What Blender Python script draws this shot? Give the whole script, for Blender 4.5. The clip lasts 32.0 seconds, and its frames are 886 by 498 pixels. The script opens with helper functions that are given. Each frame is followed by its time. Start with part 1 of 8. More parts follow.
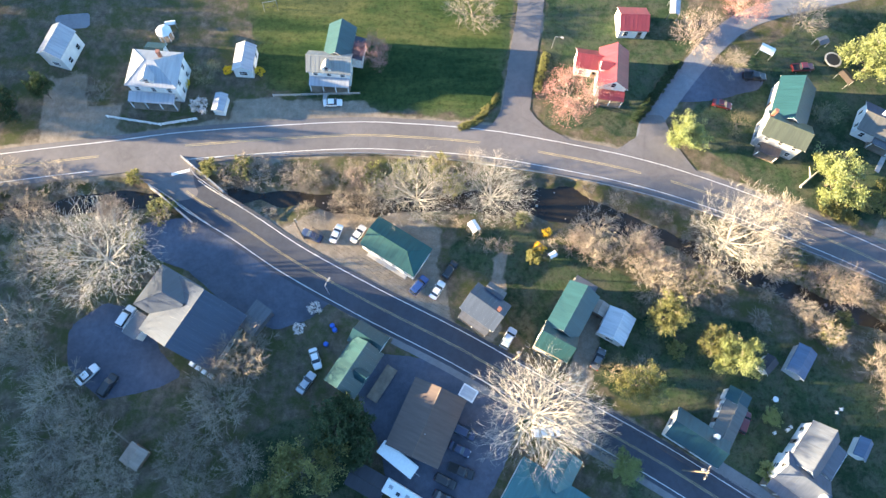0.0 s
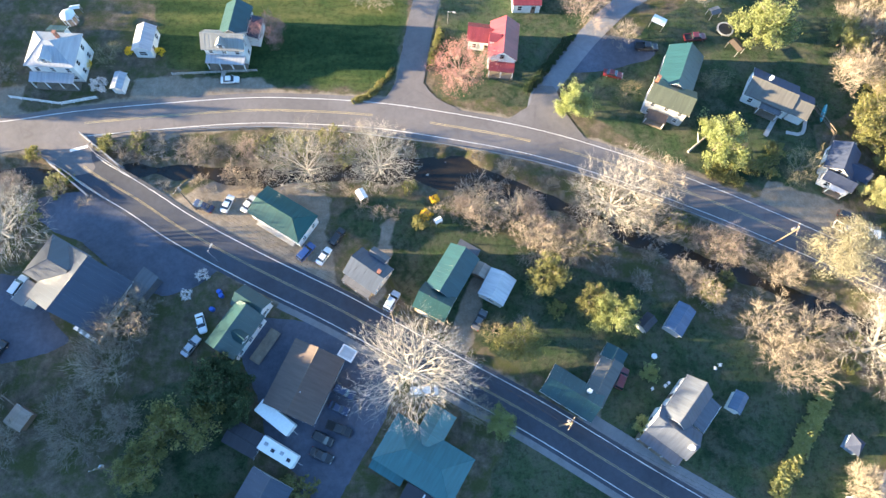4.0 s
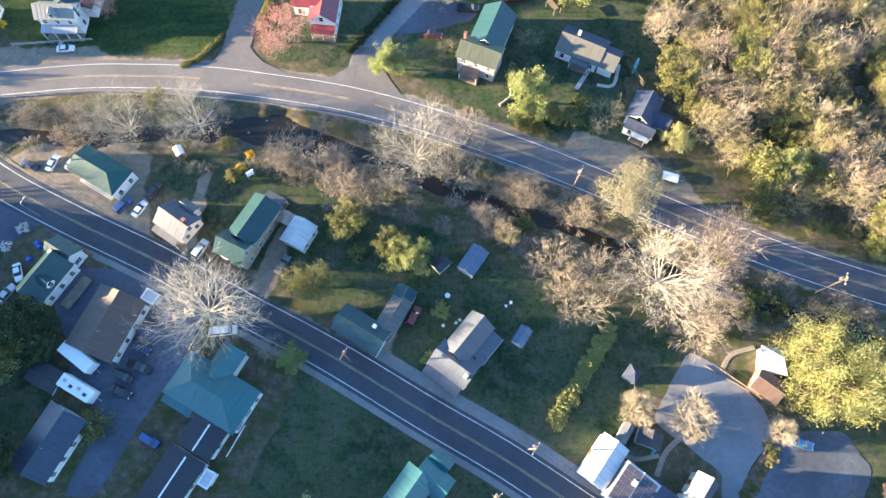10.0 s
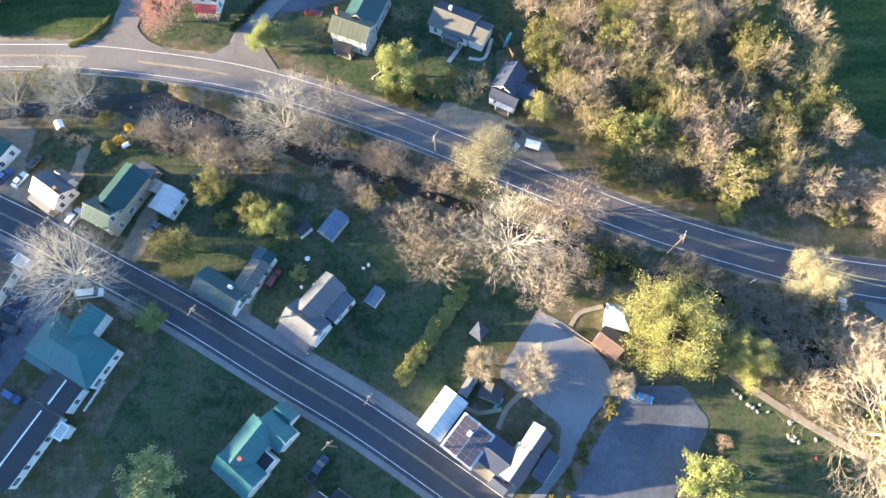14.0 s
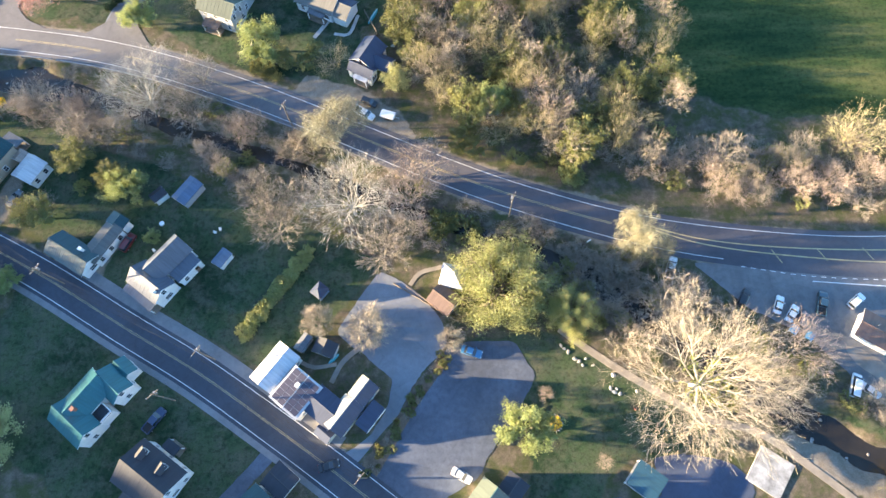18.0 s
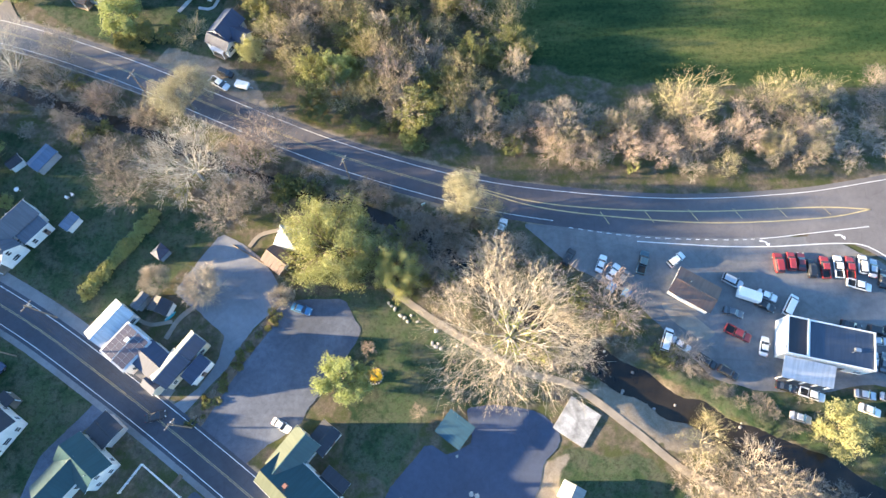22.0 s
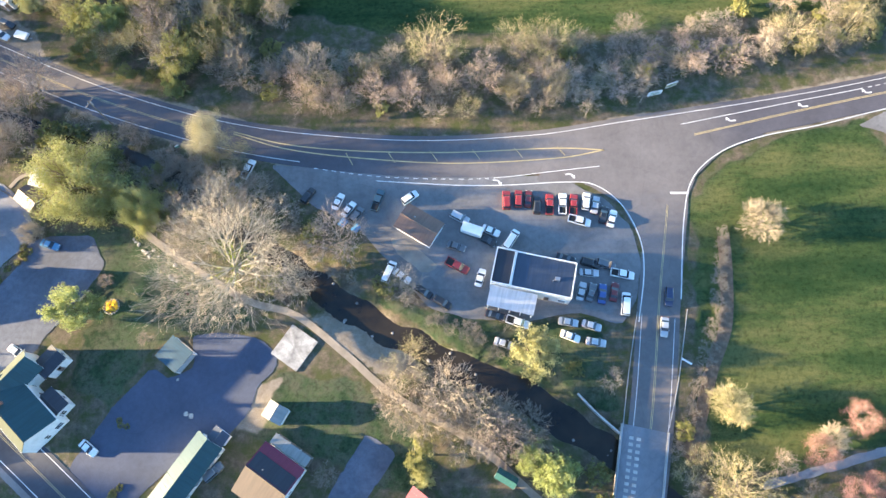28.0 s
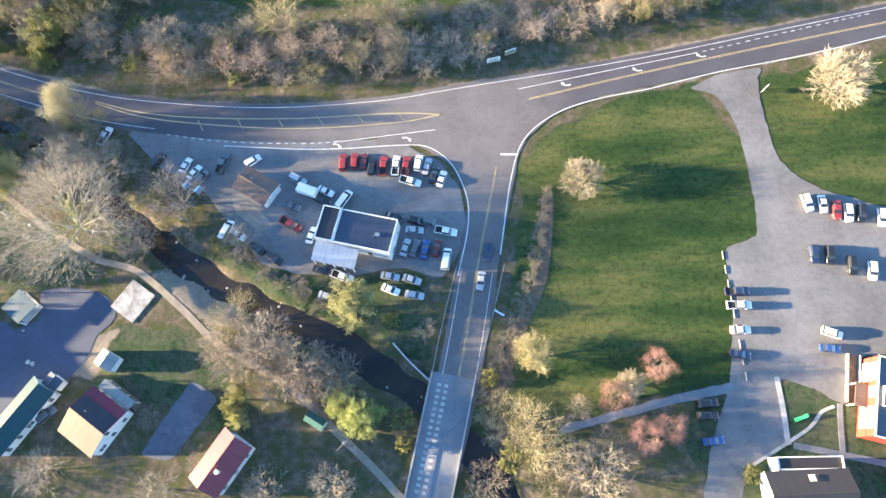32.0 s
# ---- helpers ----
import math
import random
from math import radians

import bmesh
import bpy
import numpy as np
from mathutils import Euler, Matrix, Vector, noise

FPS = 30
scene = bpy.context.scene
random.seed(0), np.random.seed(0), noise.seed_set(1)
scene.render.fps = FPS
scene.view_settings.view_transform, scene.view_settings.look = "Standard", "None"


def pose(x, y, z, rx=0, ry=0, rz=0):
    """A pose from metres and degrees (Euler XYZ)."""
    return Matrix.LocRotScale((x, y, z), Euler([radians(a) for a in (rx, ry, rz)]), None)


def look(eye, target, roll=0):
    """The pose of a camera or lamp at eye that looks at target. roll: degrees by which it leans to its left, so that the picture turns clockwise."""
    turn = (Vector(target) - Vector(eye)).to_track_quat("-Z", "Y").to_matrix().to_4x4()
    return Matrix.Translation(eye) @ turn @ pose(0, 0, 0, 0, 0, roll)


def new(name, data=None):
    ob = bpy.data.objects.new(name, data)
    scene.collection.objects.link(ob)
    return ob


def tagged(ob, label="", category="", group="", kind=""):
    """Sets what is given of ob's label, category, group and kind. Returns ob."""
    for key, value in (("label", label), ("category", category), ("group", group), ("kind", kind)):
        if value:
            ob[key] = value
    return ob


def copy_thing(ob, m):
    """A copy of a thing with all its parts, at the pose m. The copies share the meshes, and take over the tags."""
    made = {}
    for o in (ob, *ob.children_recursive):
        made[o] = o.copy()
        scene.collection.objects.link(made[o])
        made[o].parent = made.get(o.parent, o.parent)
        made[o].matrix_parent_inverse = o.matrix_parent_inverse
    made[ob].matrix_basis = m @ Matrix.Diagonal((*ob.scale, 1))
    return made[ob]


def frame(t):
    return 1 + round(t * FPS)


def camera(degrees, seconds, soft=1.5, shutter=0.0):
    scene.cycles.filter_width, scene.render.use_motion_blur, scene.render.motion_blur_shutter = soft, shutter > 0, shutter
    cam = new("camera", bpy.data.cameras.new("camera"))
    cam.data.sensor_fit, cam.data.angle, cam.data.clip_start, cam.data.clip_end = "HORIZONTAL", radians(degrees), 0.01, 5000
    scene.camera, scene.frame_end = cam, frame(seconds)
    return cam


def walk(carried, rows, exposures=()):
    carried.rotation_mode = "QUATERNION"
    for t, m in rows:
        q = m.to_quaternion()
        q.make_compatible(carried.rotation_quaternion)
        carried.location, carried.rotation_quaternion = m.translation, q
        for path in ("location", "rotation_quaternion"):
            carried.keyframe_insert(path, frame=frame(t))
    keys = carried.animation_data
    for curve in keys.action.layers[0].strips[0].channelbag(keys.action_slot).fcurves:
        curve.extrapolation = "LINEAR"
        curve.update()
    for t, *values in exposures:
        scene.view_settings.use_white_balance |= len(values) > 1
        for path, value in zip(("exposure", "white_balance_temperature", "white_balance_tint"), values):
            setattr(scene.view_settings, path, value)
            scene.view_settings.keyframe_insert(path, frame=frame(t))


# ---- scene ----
cam = camera(72.0, 32.0, soft=1.5)
PATH = [
    (0, -0.00, 0.00, 116.00, 17.516, -2.823, 0.000),
    (1, 5.88, -2.27, 116.12, 17.796, -2.544, -0.184),
    (2, 11.84, -4.62, 116.34, 18.055, -2.262, -0.388),
    (3, 17.86, -6.96, 116.63, 18.298, -1.984, -0.596),
    (3.5, 20.94, -8.17, 116.80, 18.393, -1.876, -0.710),
    (5.5, 33.94, -12.86, 117.72, 18.619, -1.748, -1.076),
    (6, 37.25, -14.03, 117.96, 18.652, -1.677, -1.166),
    (7, 43.86, -16.32, 118.46, 18.732, -1.466, -1.324),
    (8, 50.69, -18.63, 118.94, 18.819, -1.161, -1.453),
    (9, 58.18, -21.00, 119.28, 18.897, -0.872, -1.571),
    (10, 65.84, -23.39, 119.60, 18.991, -0.517, -1.631),
    (11, 73.69, -25.89, 120.06, 19.079, -0.244, -1.716),
    (12, 81.31, -28.46, 120.43, 19.192, 0.048, -1.747),
    (13, 89.02, -31.10, 120.63, 19.352, 0.292, -1.745),
    (14, 96.78, -33.81, 120.64, 19.535, 0.547, -1.765),
    (14.5, 100.66, -35.16, 120.59, 19.634, 0.676, -1.778),
    (16.5, 117.15, -41.08, 120.82, 20.004, 0.881, -1.900),
    (17, 121.16, -42.38, 121.01, 20.067, 0.935, -1.911),
    (18, 129.53, -44.99, 121.43, 20.124, 0.896, -1.968),
    (19, 138.06, -47.53, 121.90, 20.101, 0.894, -2.037),
    (20, 146.93, -49.99, 122.23, 19.982, 0.934, -2.088),
    (21, 155.67, -52.18, 122.44, 19.861, 1.185, -2.062),
    (22, 164.94, -54.43, 122.63, 19.673, 1.303, -2.033),
    (23, 174.11, -56.62, 122.88, 19.474, 1.480, -1.994),
    (24, 183.76, -59.02, 123.00, 19.186, 1.344, -2.016),
    (25, 192.87, -61.27, 122.89, 18.937, 1.391, -1.974),
    (25.5, 197.32, -62.35, 122.81, 18.832, 1.472, -1.944),
    (27.5, 216.24, -67.06, 122.94, 18.504, 1.678, -1.980),
    (28, 221.50, -68.41, 123.18, 18.462, 1.722, -1.989),
    (29, 231.98, -71.19, 123.66, 18.398, 1.914, -1.969),
    (30, 242.20, -73.96, 123.95, 18.402, 2.306, -1.877),
    (31, 252.38, -76.95, 123.99, 18.410, 2.695, -1.803),
    (32, 261.66, -79.96, 123.98, 18.448, 3.412, -1.588),
]
walk(cam, [(t, pose(x, y, z, rx, ry, rz)) for t, x, y, z, rx, ry, rz in PATH], [(0, 2.66, 6750, 10), (32, 2.66, 6750, 10)])

# ---- light: a low evening sun in the west, and the sky ----
SUN_UP, SUN_FROM = 8.7, 178.0  # degrees above the horizon; the way it comes from, anticlockwise from +x
world = bpy.data.worlds.new("sky")
scene.world = world
world.use_nodes = True
wn, wl = world.node_tree.nodes, world.node_tree.links
sky = wn.new("ShaderNodeTexSky")
sky.sky_type, sky.sun_disc = "NISHITA", False
sky.sun_elevation, sky.sun_rotation = radians(SUN_UP), radians(90 - SUN_FROM)
sky.altitude, sky.ozone_density, sky.dust_density = 300, 3.8, 0.3
wn["Background"].inputs["Strength"].default_value = 0.147
wl.new(sky.outputs["Color"], wn["Background"].inputs["Color"])
lamp = bpy.data.lights.new("sun", "SUN")
lamp.energy, lamp.angle, lamp.color = 7.1, radians(0.6), (1.0, 0.785, 0.495)
sun = new("sun", lamp)
reach = Vector((math.cos(radians(SUN_FROM)) * math.cos(radians(SUN_UP)), math.sin(radians(SUN_FROM)) * math.cos(radians(SUN_UP)), math.sin(radians(SUN_UP))))
sun.matrix_world = look(reach * 300, (0, 0, 0))

# ---- materials ----
def shader(name):
    m = bpy.data.materials.new(name)
    m.use_nodes = True
    return m, m.node_tree.nodes, m.node_tree.links, m.node_tree.nodes["Principled BSDF"]


def noise_node(n, l, scale, detail=4.0, rough=0.6, coord="Object"):
    tc, t = n.new("ShaderNodeTexCoord"), n.new("ShaderNodeTexNoise")
    t.inputs["Scale"].default_value, t.inputs["Detail"].default_value, t.inputs["Roughness"].default_value = scale, detail, rough
    l.new(tc.outputs[coord], t.inputs["Vector"])
    return t


def ramp(n, l, source, stops):
    r = n.new("ShaderNodeValToRGB")
    while len(r.color_ramp.elements) < len(stops):
        r.color_ramp.elements.new(0.5)
    for e, (at, c) in zip(r.color_ramp.elements, stops):
        e.position, e.color = at, (*c, 1)
    l.new(source, r.inputs["Fac"])
    return r


def mixed(n, l, fac, a, b, blend="MIX"):
    m = n.new("ShaderNodeMix")
    m.data_type, m.blend_type = "RGBA", blend
    for socket, value in ((m.inputs["Factor"], fac), (m.inputs["A"], a), (m.inputs["B"], b)):
        if isinstance(value, (int, float)):
            socket.default_value = value
        elif isinstance(value, tuple):
            socket.default_value = (*value, 1)
        else:
            l.new(value, socket)
    return m.outputs["Result"]


def bumped(n, l, b, source, strength=0.3, distance=0.05):
    k = n.new("ShaderNodeBump")
    k.inputs["Strength"].default_value, k.inputs["Distance"].default_value = strength, distance
    l.new(source, k.inputs["Height"])
    l.new(k.outputs["Normal"], b.inputs["Normal"])


def shade(c, k):
    return tuple(min(1.0, v * k) for v in c)


MATS = {}


def surface(name, colour, rough=0.8, big=0.3, fine=6.0, vary=0.25, metal=0.0, bump=0.2, random_tone=0.0, coord="Object"):
    """A worn surface: patches at one scale, grain at another."""
    if name in MATS:
        return MATS[name]
    m, n, l, b = shader(name)
    a, f = noise_node(n, l, big, 3, coord=coord), noise_node(n, l, fine, 5, 0.7, coord)
    ca = ramp(n, l, a.outputs["Fac"], [(0.3, shade(colour, 1 - vary)), (0.7, shade(colour, 1 + vary))]).outputs["Color"]
    cf = ramp(n, l, f.outputs["Fac"], [(0.3, (1 - vary * 0.8,) * 3), (0.7, (1, 1, 1))]).outputs["Color"]
    c = mixed(n, l, 1.0, ca, cf, "MULTIPLY")
    if random_tone:
        oi, mr = n.new("ShaderNodeObjectInfo"), n.new("ShaderNodeMapRange")
        mr.inputs["To Min"].default_value, mr.inputs["To Max"].default_value = 1 - random_tone, 1 + random_tone
        l.new(oi.outputs["Random"], mr.inputs["Value"])
        hsv = n.new("ShaderNodeHueSaturation")
        l.new(mr.outputs["Result"], hsv.inputs["Value"])
        l.new(c, hsv.inputs["Color"])
        c = hsv.outputs["Color"]
    l.new(c, b.inputs["Base Color"])
    b.inputs["Roughness"].default_value, b.inputs["Metallic"].default_value = rough, metal
    if bump:
        bumped(n, l, b, f.outputs["Fac"], bump, 0.03)
    MATS[name] = m
    return m


def roofing(name, colour, rough=0.55, metal=0.0, vary=0.16):
    """Roof sheet or shingle, with rust or moss streaks down the slope."""
    if name in MATS:
        return MATS[name]
    m, n, l, b = shader(name)
    tc, mp, t = n.new("ShaderNodeTexCoord"), n.new("ShaderNodeMapping"), n.new("ShaderNodeTexNoise")
    mp.inputs["Scale"].default_value = (2.2, 0.25, 0.25)
    t.inputs["Scale"].default_value, t.inputs["Detail"].default_value = 1.0, 5
    l.new(tc.outputs["Object"], mp.inputs["Vector"])
    l.new(mp.outputs["Vector"], t.inputs["Vector"])
    f = noise_node(n, l, 9, 4, 0.7)
    s = ramp(n, l, t.outputs["Fac"], [(0.3, shade(colour, 1 - vary)), (0.5, colour), (0.72, shade(colour, 1 + vary))]).outputs["Color"]
    g = ramp(n, l, f.outputs["Fac"], [(0.3, (0.84,) * 3), (0.65, (1, 1, 1))]).outputs["Color"]
    l.new(mixed(n, l, 1.0, s, g, "MULTIPLY"), b.inputs["Base Color"])
    b.inputs["Roughness"].default_value, b.inputs["Metallic"].default_value = rough, metal
    bumped(n, l, b, f.outputs["Fac"], 0.15, 0.02)
    MATS[name] = m
    return m


def siding(name, colour):
    """Painted lap boards."""
    if name in MATS:
        return MATS[name]
    m, n, l, b = shader(name)
    tc, w = n.new("ShaderNodeTexCoord"), n.new("ShaderNodeTexWave")
    w.bands_direction, w.wave_profile = "Z", "SAW"
    w.inputs["Scale"].default_value = 1.6
    l.new(tc.outputs["Object"], w.inputs["Vector"])
    d = noise_node(n, l, 0.7, 5)
    l.new(ramp(n, l, d.outputs["Fac"], [(0.3, shade(colour, 0.82)), (0.62, colour)]).outputs["Color"], b.inputs["Base Color"])
    b.inputs["Roughness"].default_value = 0.6
    bumped(n, l, b, w.outputs["Color"], 0.4, 0.02)
    MATS[name] = m
    return m


def plain(name, colour, rough=0.5, metal=0.0, coat=0.0):
    if name in MATS:
        return MATS[name]
    m, n, l, b = shader(name)
    t = noise_node(n, l, 3.0, 3)
    l.new(ramp(n, l, t.outputs["Fac"], [(0.3, shade(colour, 0.9)), (0.7, colour)]).outputs["Color"], b.inputs["Base Color"])
    b.inputs["Roughness"].default_value, b.inputs["Metallic"].default_value, b.inputs["Coat Weight"].default_value = rough, metal, coat
    MATS[name] = m
    return m


def foliage(name, colour, other, rough=0.7, through_light=0.25):
    """Leaves or twigs: a tone of its own for each leaf, and a drift from tree to tree."""
    m, n, l, b = shader(name)
    geo, oi = n.new("ShaderNodeNewGeometry"), n.new("ShaderNodeObjectInfo")
    c = mixed(n, l, geo.outputs["Random Per Island"], colour, other)
    hsv, mr = n.new("ShaderNodeHueSaturation"), n.new("ShaderNodeMapRange")
    mr.inputs["To Min"].default_value, mr.inputs["To Max"].default_value = 0.78, 1.22
    l.new(oi.outputs["Random"], mr.inputs["Value"])
    l.new(mr.outputs["Result"], hsv.inputs["Value"])
    l.new(c, hsv.inputs["Color"])
    l.new(hsv.outputs["Color"], b.inputs["Base Color"])
    b.inputs["Roughness"].default_value = rough
    if through_light:
        tr, mx = n.new("ShaderNodeBsdfTranslucent"), n.new("ShaderNodeMixShader")
        l.new(hsv.outputs["Color"], tr.inputs["Color"])
        mx.inputs["Fac"].default_value = through_light
        l.new(b.outputs["BSDF"], mx.inputs[1])
        l.new(tr.outputs["BSDF"], mx.inputs[2])
        l.new(mx.outputs["Shader"], n["Material Output"].inputs["Surface"])
    MATS[name] = m
    return m


def asphalt(name, colour, patch=0.3):
    """Tar and stone, with lighter worn lanes, dark seams and patches."""
    m, n, l, b = shader(name)
    a, f, g = noise_node(n, l, 0.09, 5, 0.65), noise_node(n, l, 14, 4, 0.8), noise_node(n, l, 0.9, 6, 0.7)
    ca = ramp(n, l, a.outputs["Fac"], [(0.34, shade(colour, 1 - patch)), (0.5, colour), (0.66, shade(colour, 1 + patch))]).outputs["Color"]
    cg = ramp(n, l, g.outputs["Fac"], [(0.3, (1 - patch, 1 - patch, 1.02 - patch)), (0.6, (1, 1, 1)), (0.8, (1.0, 0.98, 0.94))]).outputs["Color"]
    c = mixed(n, l, 1.0, ca, cg, "MULTIPLY")
    cf = ramp(n, l, f.outputs["Fac"], [(0.3, (0.75,) * 3), (0.7, (1, 1, 1))]).outputs["Color"]
    c = mixed(n, l, 1.0, c, cf, "MULTIPLY")
    tc, v = n.new("ShaderNodeTexCoord"), n.new("ShaderNodeTexVoronoi")
    v.feature = "DISTANCE_TO_EDGE"
    v.inputs["Scale"].default_value = 0.11
    l.new(tc.outputs["Object"], v.inputs["Vector"])
    crack = ramp(n, l, v.outputs["Distance"], [(0.0, (0.62,) * 3), (0.012, (1, 1, 1))]).outputs["Color"]
    c = mixed(n, l, 0.3, c, mixed(n, l, 1.0, c, crack, "MULTIPLY"))
    l.new(c, b.inputs["Base Color"])
    b.inputs["Roughness"].default_value = 0.85
    bumped(n, l, b, f.outputs["Fac"], 0.25, 0.01)
    MATS[name] = m
    return m


asphalt("highway", (0.16, 0.148, 0.148), 0.16)
n, l, b = MATS["highway"].node_tree.nodes, MATS["highway"].node_tree.links, MATS["highway"].node_tree.nodes["Principled BSDF"]
# tree shade put into the bend's colour, newer darker tar on the eastern stretch
tc, sx, k, w = n.new("ShaderNodeTexCoord"), n.new("ShaderNodeSeparateXYZ"), n.new("ShaderNodeMath"), noise_node(n, l, 0.12, 4)
l.new(tc.outputs["Object"], sx.inputs["Vector"])
k.operation = "MULTIPLY_ADD"
k.inputs[1].default_value = 1 / 400
l.new(sx.outputs["X"], k.inputs[0])
wob = n.new("ShaderNodeMath")
wob.operation = "MULTIPLY"
wob.inputs[1].default_value = 0.05
l.new(w.outputs["Fac"], wob.inputs[0])
l.new(wob.outputs["Value"], k.inputs[2])
shade_and_tar = ramp(n, l, k.outputs["Value"], [(0.2, (1, 1, 1)), (0.3, (0.62, 0.64, 0.72)), (0.52, (0.55, 0.57, 0.66)), (0.62, (1, 1, 1)), (0.71, (1.0, 0.99, 0.98)), (0.745, (0.5, 0.52, 0.62))]).outputs["Color"]
l.new(mixed(n, l, 1.0, b.inputs["Base Color"].links[0].from_socket, shade_and_tar, "MULTIPLY"), b.inputs["Base Color"])
asphalt("highway_dark", (0.07, 0.072, 0.084), 0.15)
asphalt("lot_verge", (0.21, 0.208, 0.21), 0.2)
asphalt("village_road", (0.056, 0.063, 0.081), 0.2)
asphalt("lot_tar", (0.192, 0.188, 0.188), 0.24)
asphalt("lot_dark", (0.085, 0.1, 0.135), 0.3)
asphalt("lot_blue", (0.062, 0.08, 0.126), 0.2)
asphalt("lot_worn", (0.098, 0.114, 0.148), 0.3)
asphalt("lot_pale", (0.2, 0.21, 0.23), 0.18)
surface("leaf_litter", (0.15, 0.105, 0.07), 0.95, 1.1, 9, 0.4)
surface("gravel", (0.27, 0.23, 0.19), 0.95, 0.25, 18, 0.28)
surface("footpath", (0.26, 0.22, 0.175), 0.95, 0.4, 12, 0.22)
surface("concrete", (0.42, 0.4, 0.37), 0.85, 0.5, 8, 0.2)
surface("pale_stone", (0.42, 0.4, 0.36), 0.9, 0.9, 6, 0.3, random_tone=0.2)
surface("stained_concrete", (0.36, 0.355, 0.345), 0.92, 0.35, 1.7, 0.5)
surface("paint_white", (0.72, 0.72, 0.7), 0.6, 0.4, 5, 0.2, bump=0.0)
surface("paint_yellow", (0.48, 0.38, 0.19), 0.6, 0.4, 5, 0.22, bump=0.0)
surface("galvanised", (0.45, 0.46, 0.47), 0.4, 0.8, 9, 0.2, metal=0.7)
surface("old_wood", (0.2, 0.16, 0.12), 0.85, 0.8, 9, 0.3)
surface("rock", (0.3, 0.27, 0.24), 0.9, 0.7, 5, 0.35, random_tone=0.3)
plain("glass_dark", (0.03, 0.035, 0.045), 0.08, 0.0, 0.6)
plain("rubber", (0.02, 0.02, 0.02), 0.9)
plain("alloy", (0.4, 0.4, 0.42), 0.35, 0.8)
plain("trim_white", (0.78, 0.78, 0.76), 0.5)
plain("window_blind", (0.62, 0.6, 0.56), 0.3, 0.0, 0.6)
plain("teal_paint", (0.02, 0.3, 0.36), 0.35)
plain("sign_green", (0.02, 0.18, 0.1), 0.5)
plain("drum_blue", (0.02, 0.1, 0.42), 0.4)
plain("toy_green", (0.03, 0.45, 0.16), 0.5)
plain("lens_clear", (0.75, 0.75, 0.72), 0.15, 0.2, 0.5)
plain("lens_red", (0.35, 0.02, 0.02), 0.25, 0.0, 0.5)
plain("solar_cell", (0.075, 0.066, 0.085), 0.4, 0.2, 0.3)

water, n, l, b = shader("creek_water")
t = noise_node(n, l, 1.6, 5, 0.6)
g = noise_node(n, l, 0.12, 4)
l.new(ramp(n, l, g.outputs["Fac"], [(0.35, (0.012, 0.011, 0.009)), (0.7, (0.034, 0.027, 0.018))]).outputs["Color"], b.inputs["Base Color"])
b.inputs["Roughness"].default_value, b.inputs["Specular IOR Level"].default_value = 0.09, 0.4
bumped(n, l, b, t.outputs["Fac"], 0.2, 0.1)
MATS["creek_water"] = water

PAINTS = {"white": (0.78, 0.78, 0.77), "silver": (0.45, 0.46, 0.48), "grey": (0.13, 0.14, 0.15), "black": (0.015, 0.016, 0.018), "red": (0.3, 0.028, 0.026),
          "maroon": (0.16, 0.02, 0.02), "blue": (0.03, 0.08, 0.24), "navy": (0.02, 0.035, 0.085), "sky": (0.05, 0.19, 0.36), "lightblue": (0.36, 0.45, 0.55), "teal": (0.05, 0.1, 0.12)}
for tone, c in PAINTS.items():
    plain("car_" + tone, c, 0.32, 0.25 if tone in ("silver", "grey") else 0.0, 0.8)

ROOFS = {"green": (0.014, 0.053, 0.06), "green_pale": (0.088, 0.1, 0.072), "grey": (0.1, 0.104, 0.115), "slate": (0.048, 0.063, 0.092), "tin": (0.34, 0.36, 0.39), "brown": (0.105, 0.074, 0.062),
         "red": (0.22, 0.042, 0.05), "maroon": (0.17, 0.022, 0.045), "black": (0.026, 0.028, 0.037), "navy": (0.036, 0.048, 0.085), "white": (0.5, 0.5, 0.51), "tan": (0.092, 0.068, 0.05),
         "teal": (0.021, 0.12, 0.135), "orange": (0.5, 0.09, 0.04), "blue": (0.09, 0.135, 0.21), "rust": (0.34, 0.27, 0.22), "aqua": (0.022, 0.078, 0.112), "steel": (0.085, 0.1, 0.13), "jade": (0.014, 0.08, 0.072), "rust_red": (0.125, 0.078, 0.062), "umber": (0.034, 0.029, 0.029),
         "chestnut": (0.165, 0.1, 0.075), "putty": (0.115, 0.112, 0.102), "pewter": (0.23, 0.24, 0.23)}
for tone, c in ROOFS.items():
    roofing("roof_" + tone, c, 0.36 if tone in ("green", "grey", "slate", "tin", "red", "white", "teal", "green_pale", "orange") else 0.62)
WALLS = {"white": (0.72, 0.72, 0.7), "cream": (0.6, 0.54, 0.42), "grey": (0.36, 0.37, 0.38), "tan": (0.42, 0.33, 0.24), "brown": (0.17, 0.11, 0.08), "brick": (0.3, 0.13, 0.09), "green": (0.2, 0.3, 0.2), "red": (0.42, 0.06, 0.04), "blue": (0.2, 0.27, 0.36)}
for tone, c in WALLS.items():
    siding("wall_" + tone, c)

# ---- building blocks ----
def mesh_of(name, verts, faces, mats=(), smooth=False):
    me = bpy.data.meshes.new(name)
    me.from_pydata(verts, [], faces)
    for m in mats:
        me.materials.append(MATS[m] if isinstance(m, str) else m)
    if smooth:
        me.polygons.foreach_set("use_smooth", [True] * len(me.polygons))
    me.update()
    return me


def child(name, me, parent, m=None, label=""):
    ob = new(name, me)
    ob.parent = parent
    if m is not None:
        ob.matrix_local = m
    return tagged(ob, label)


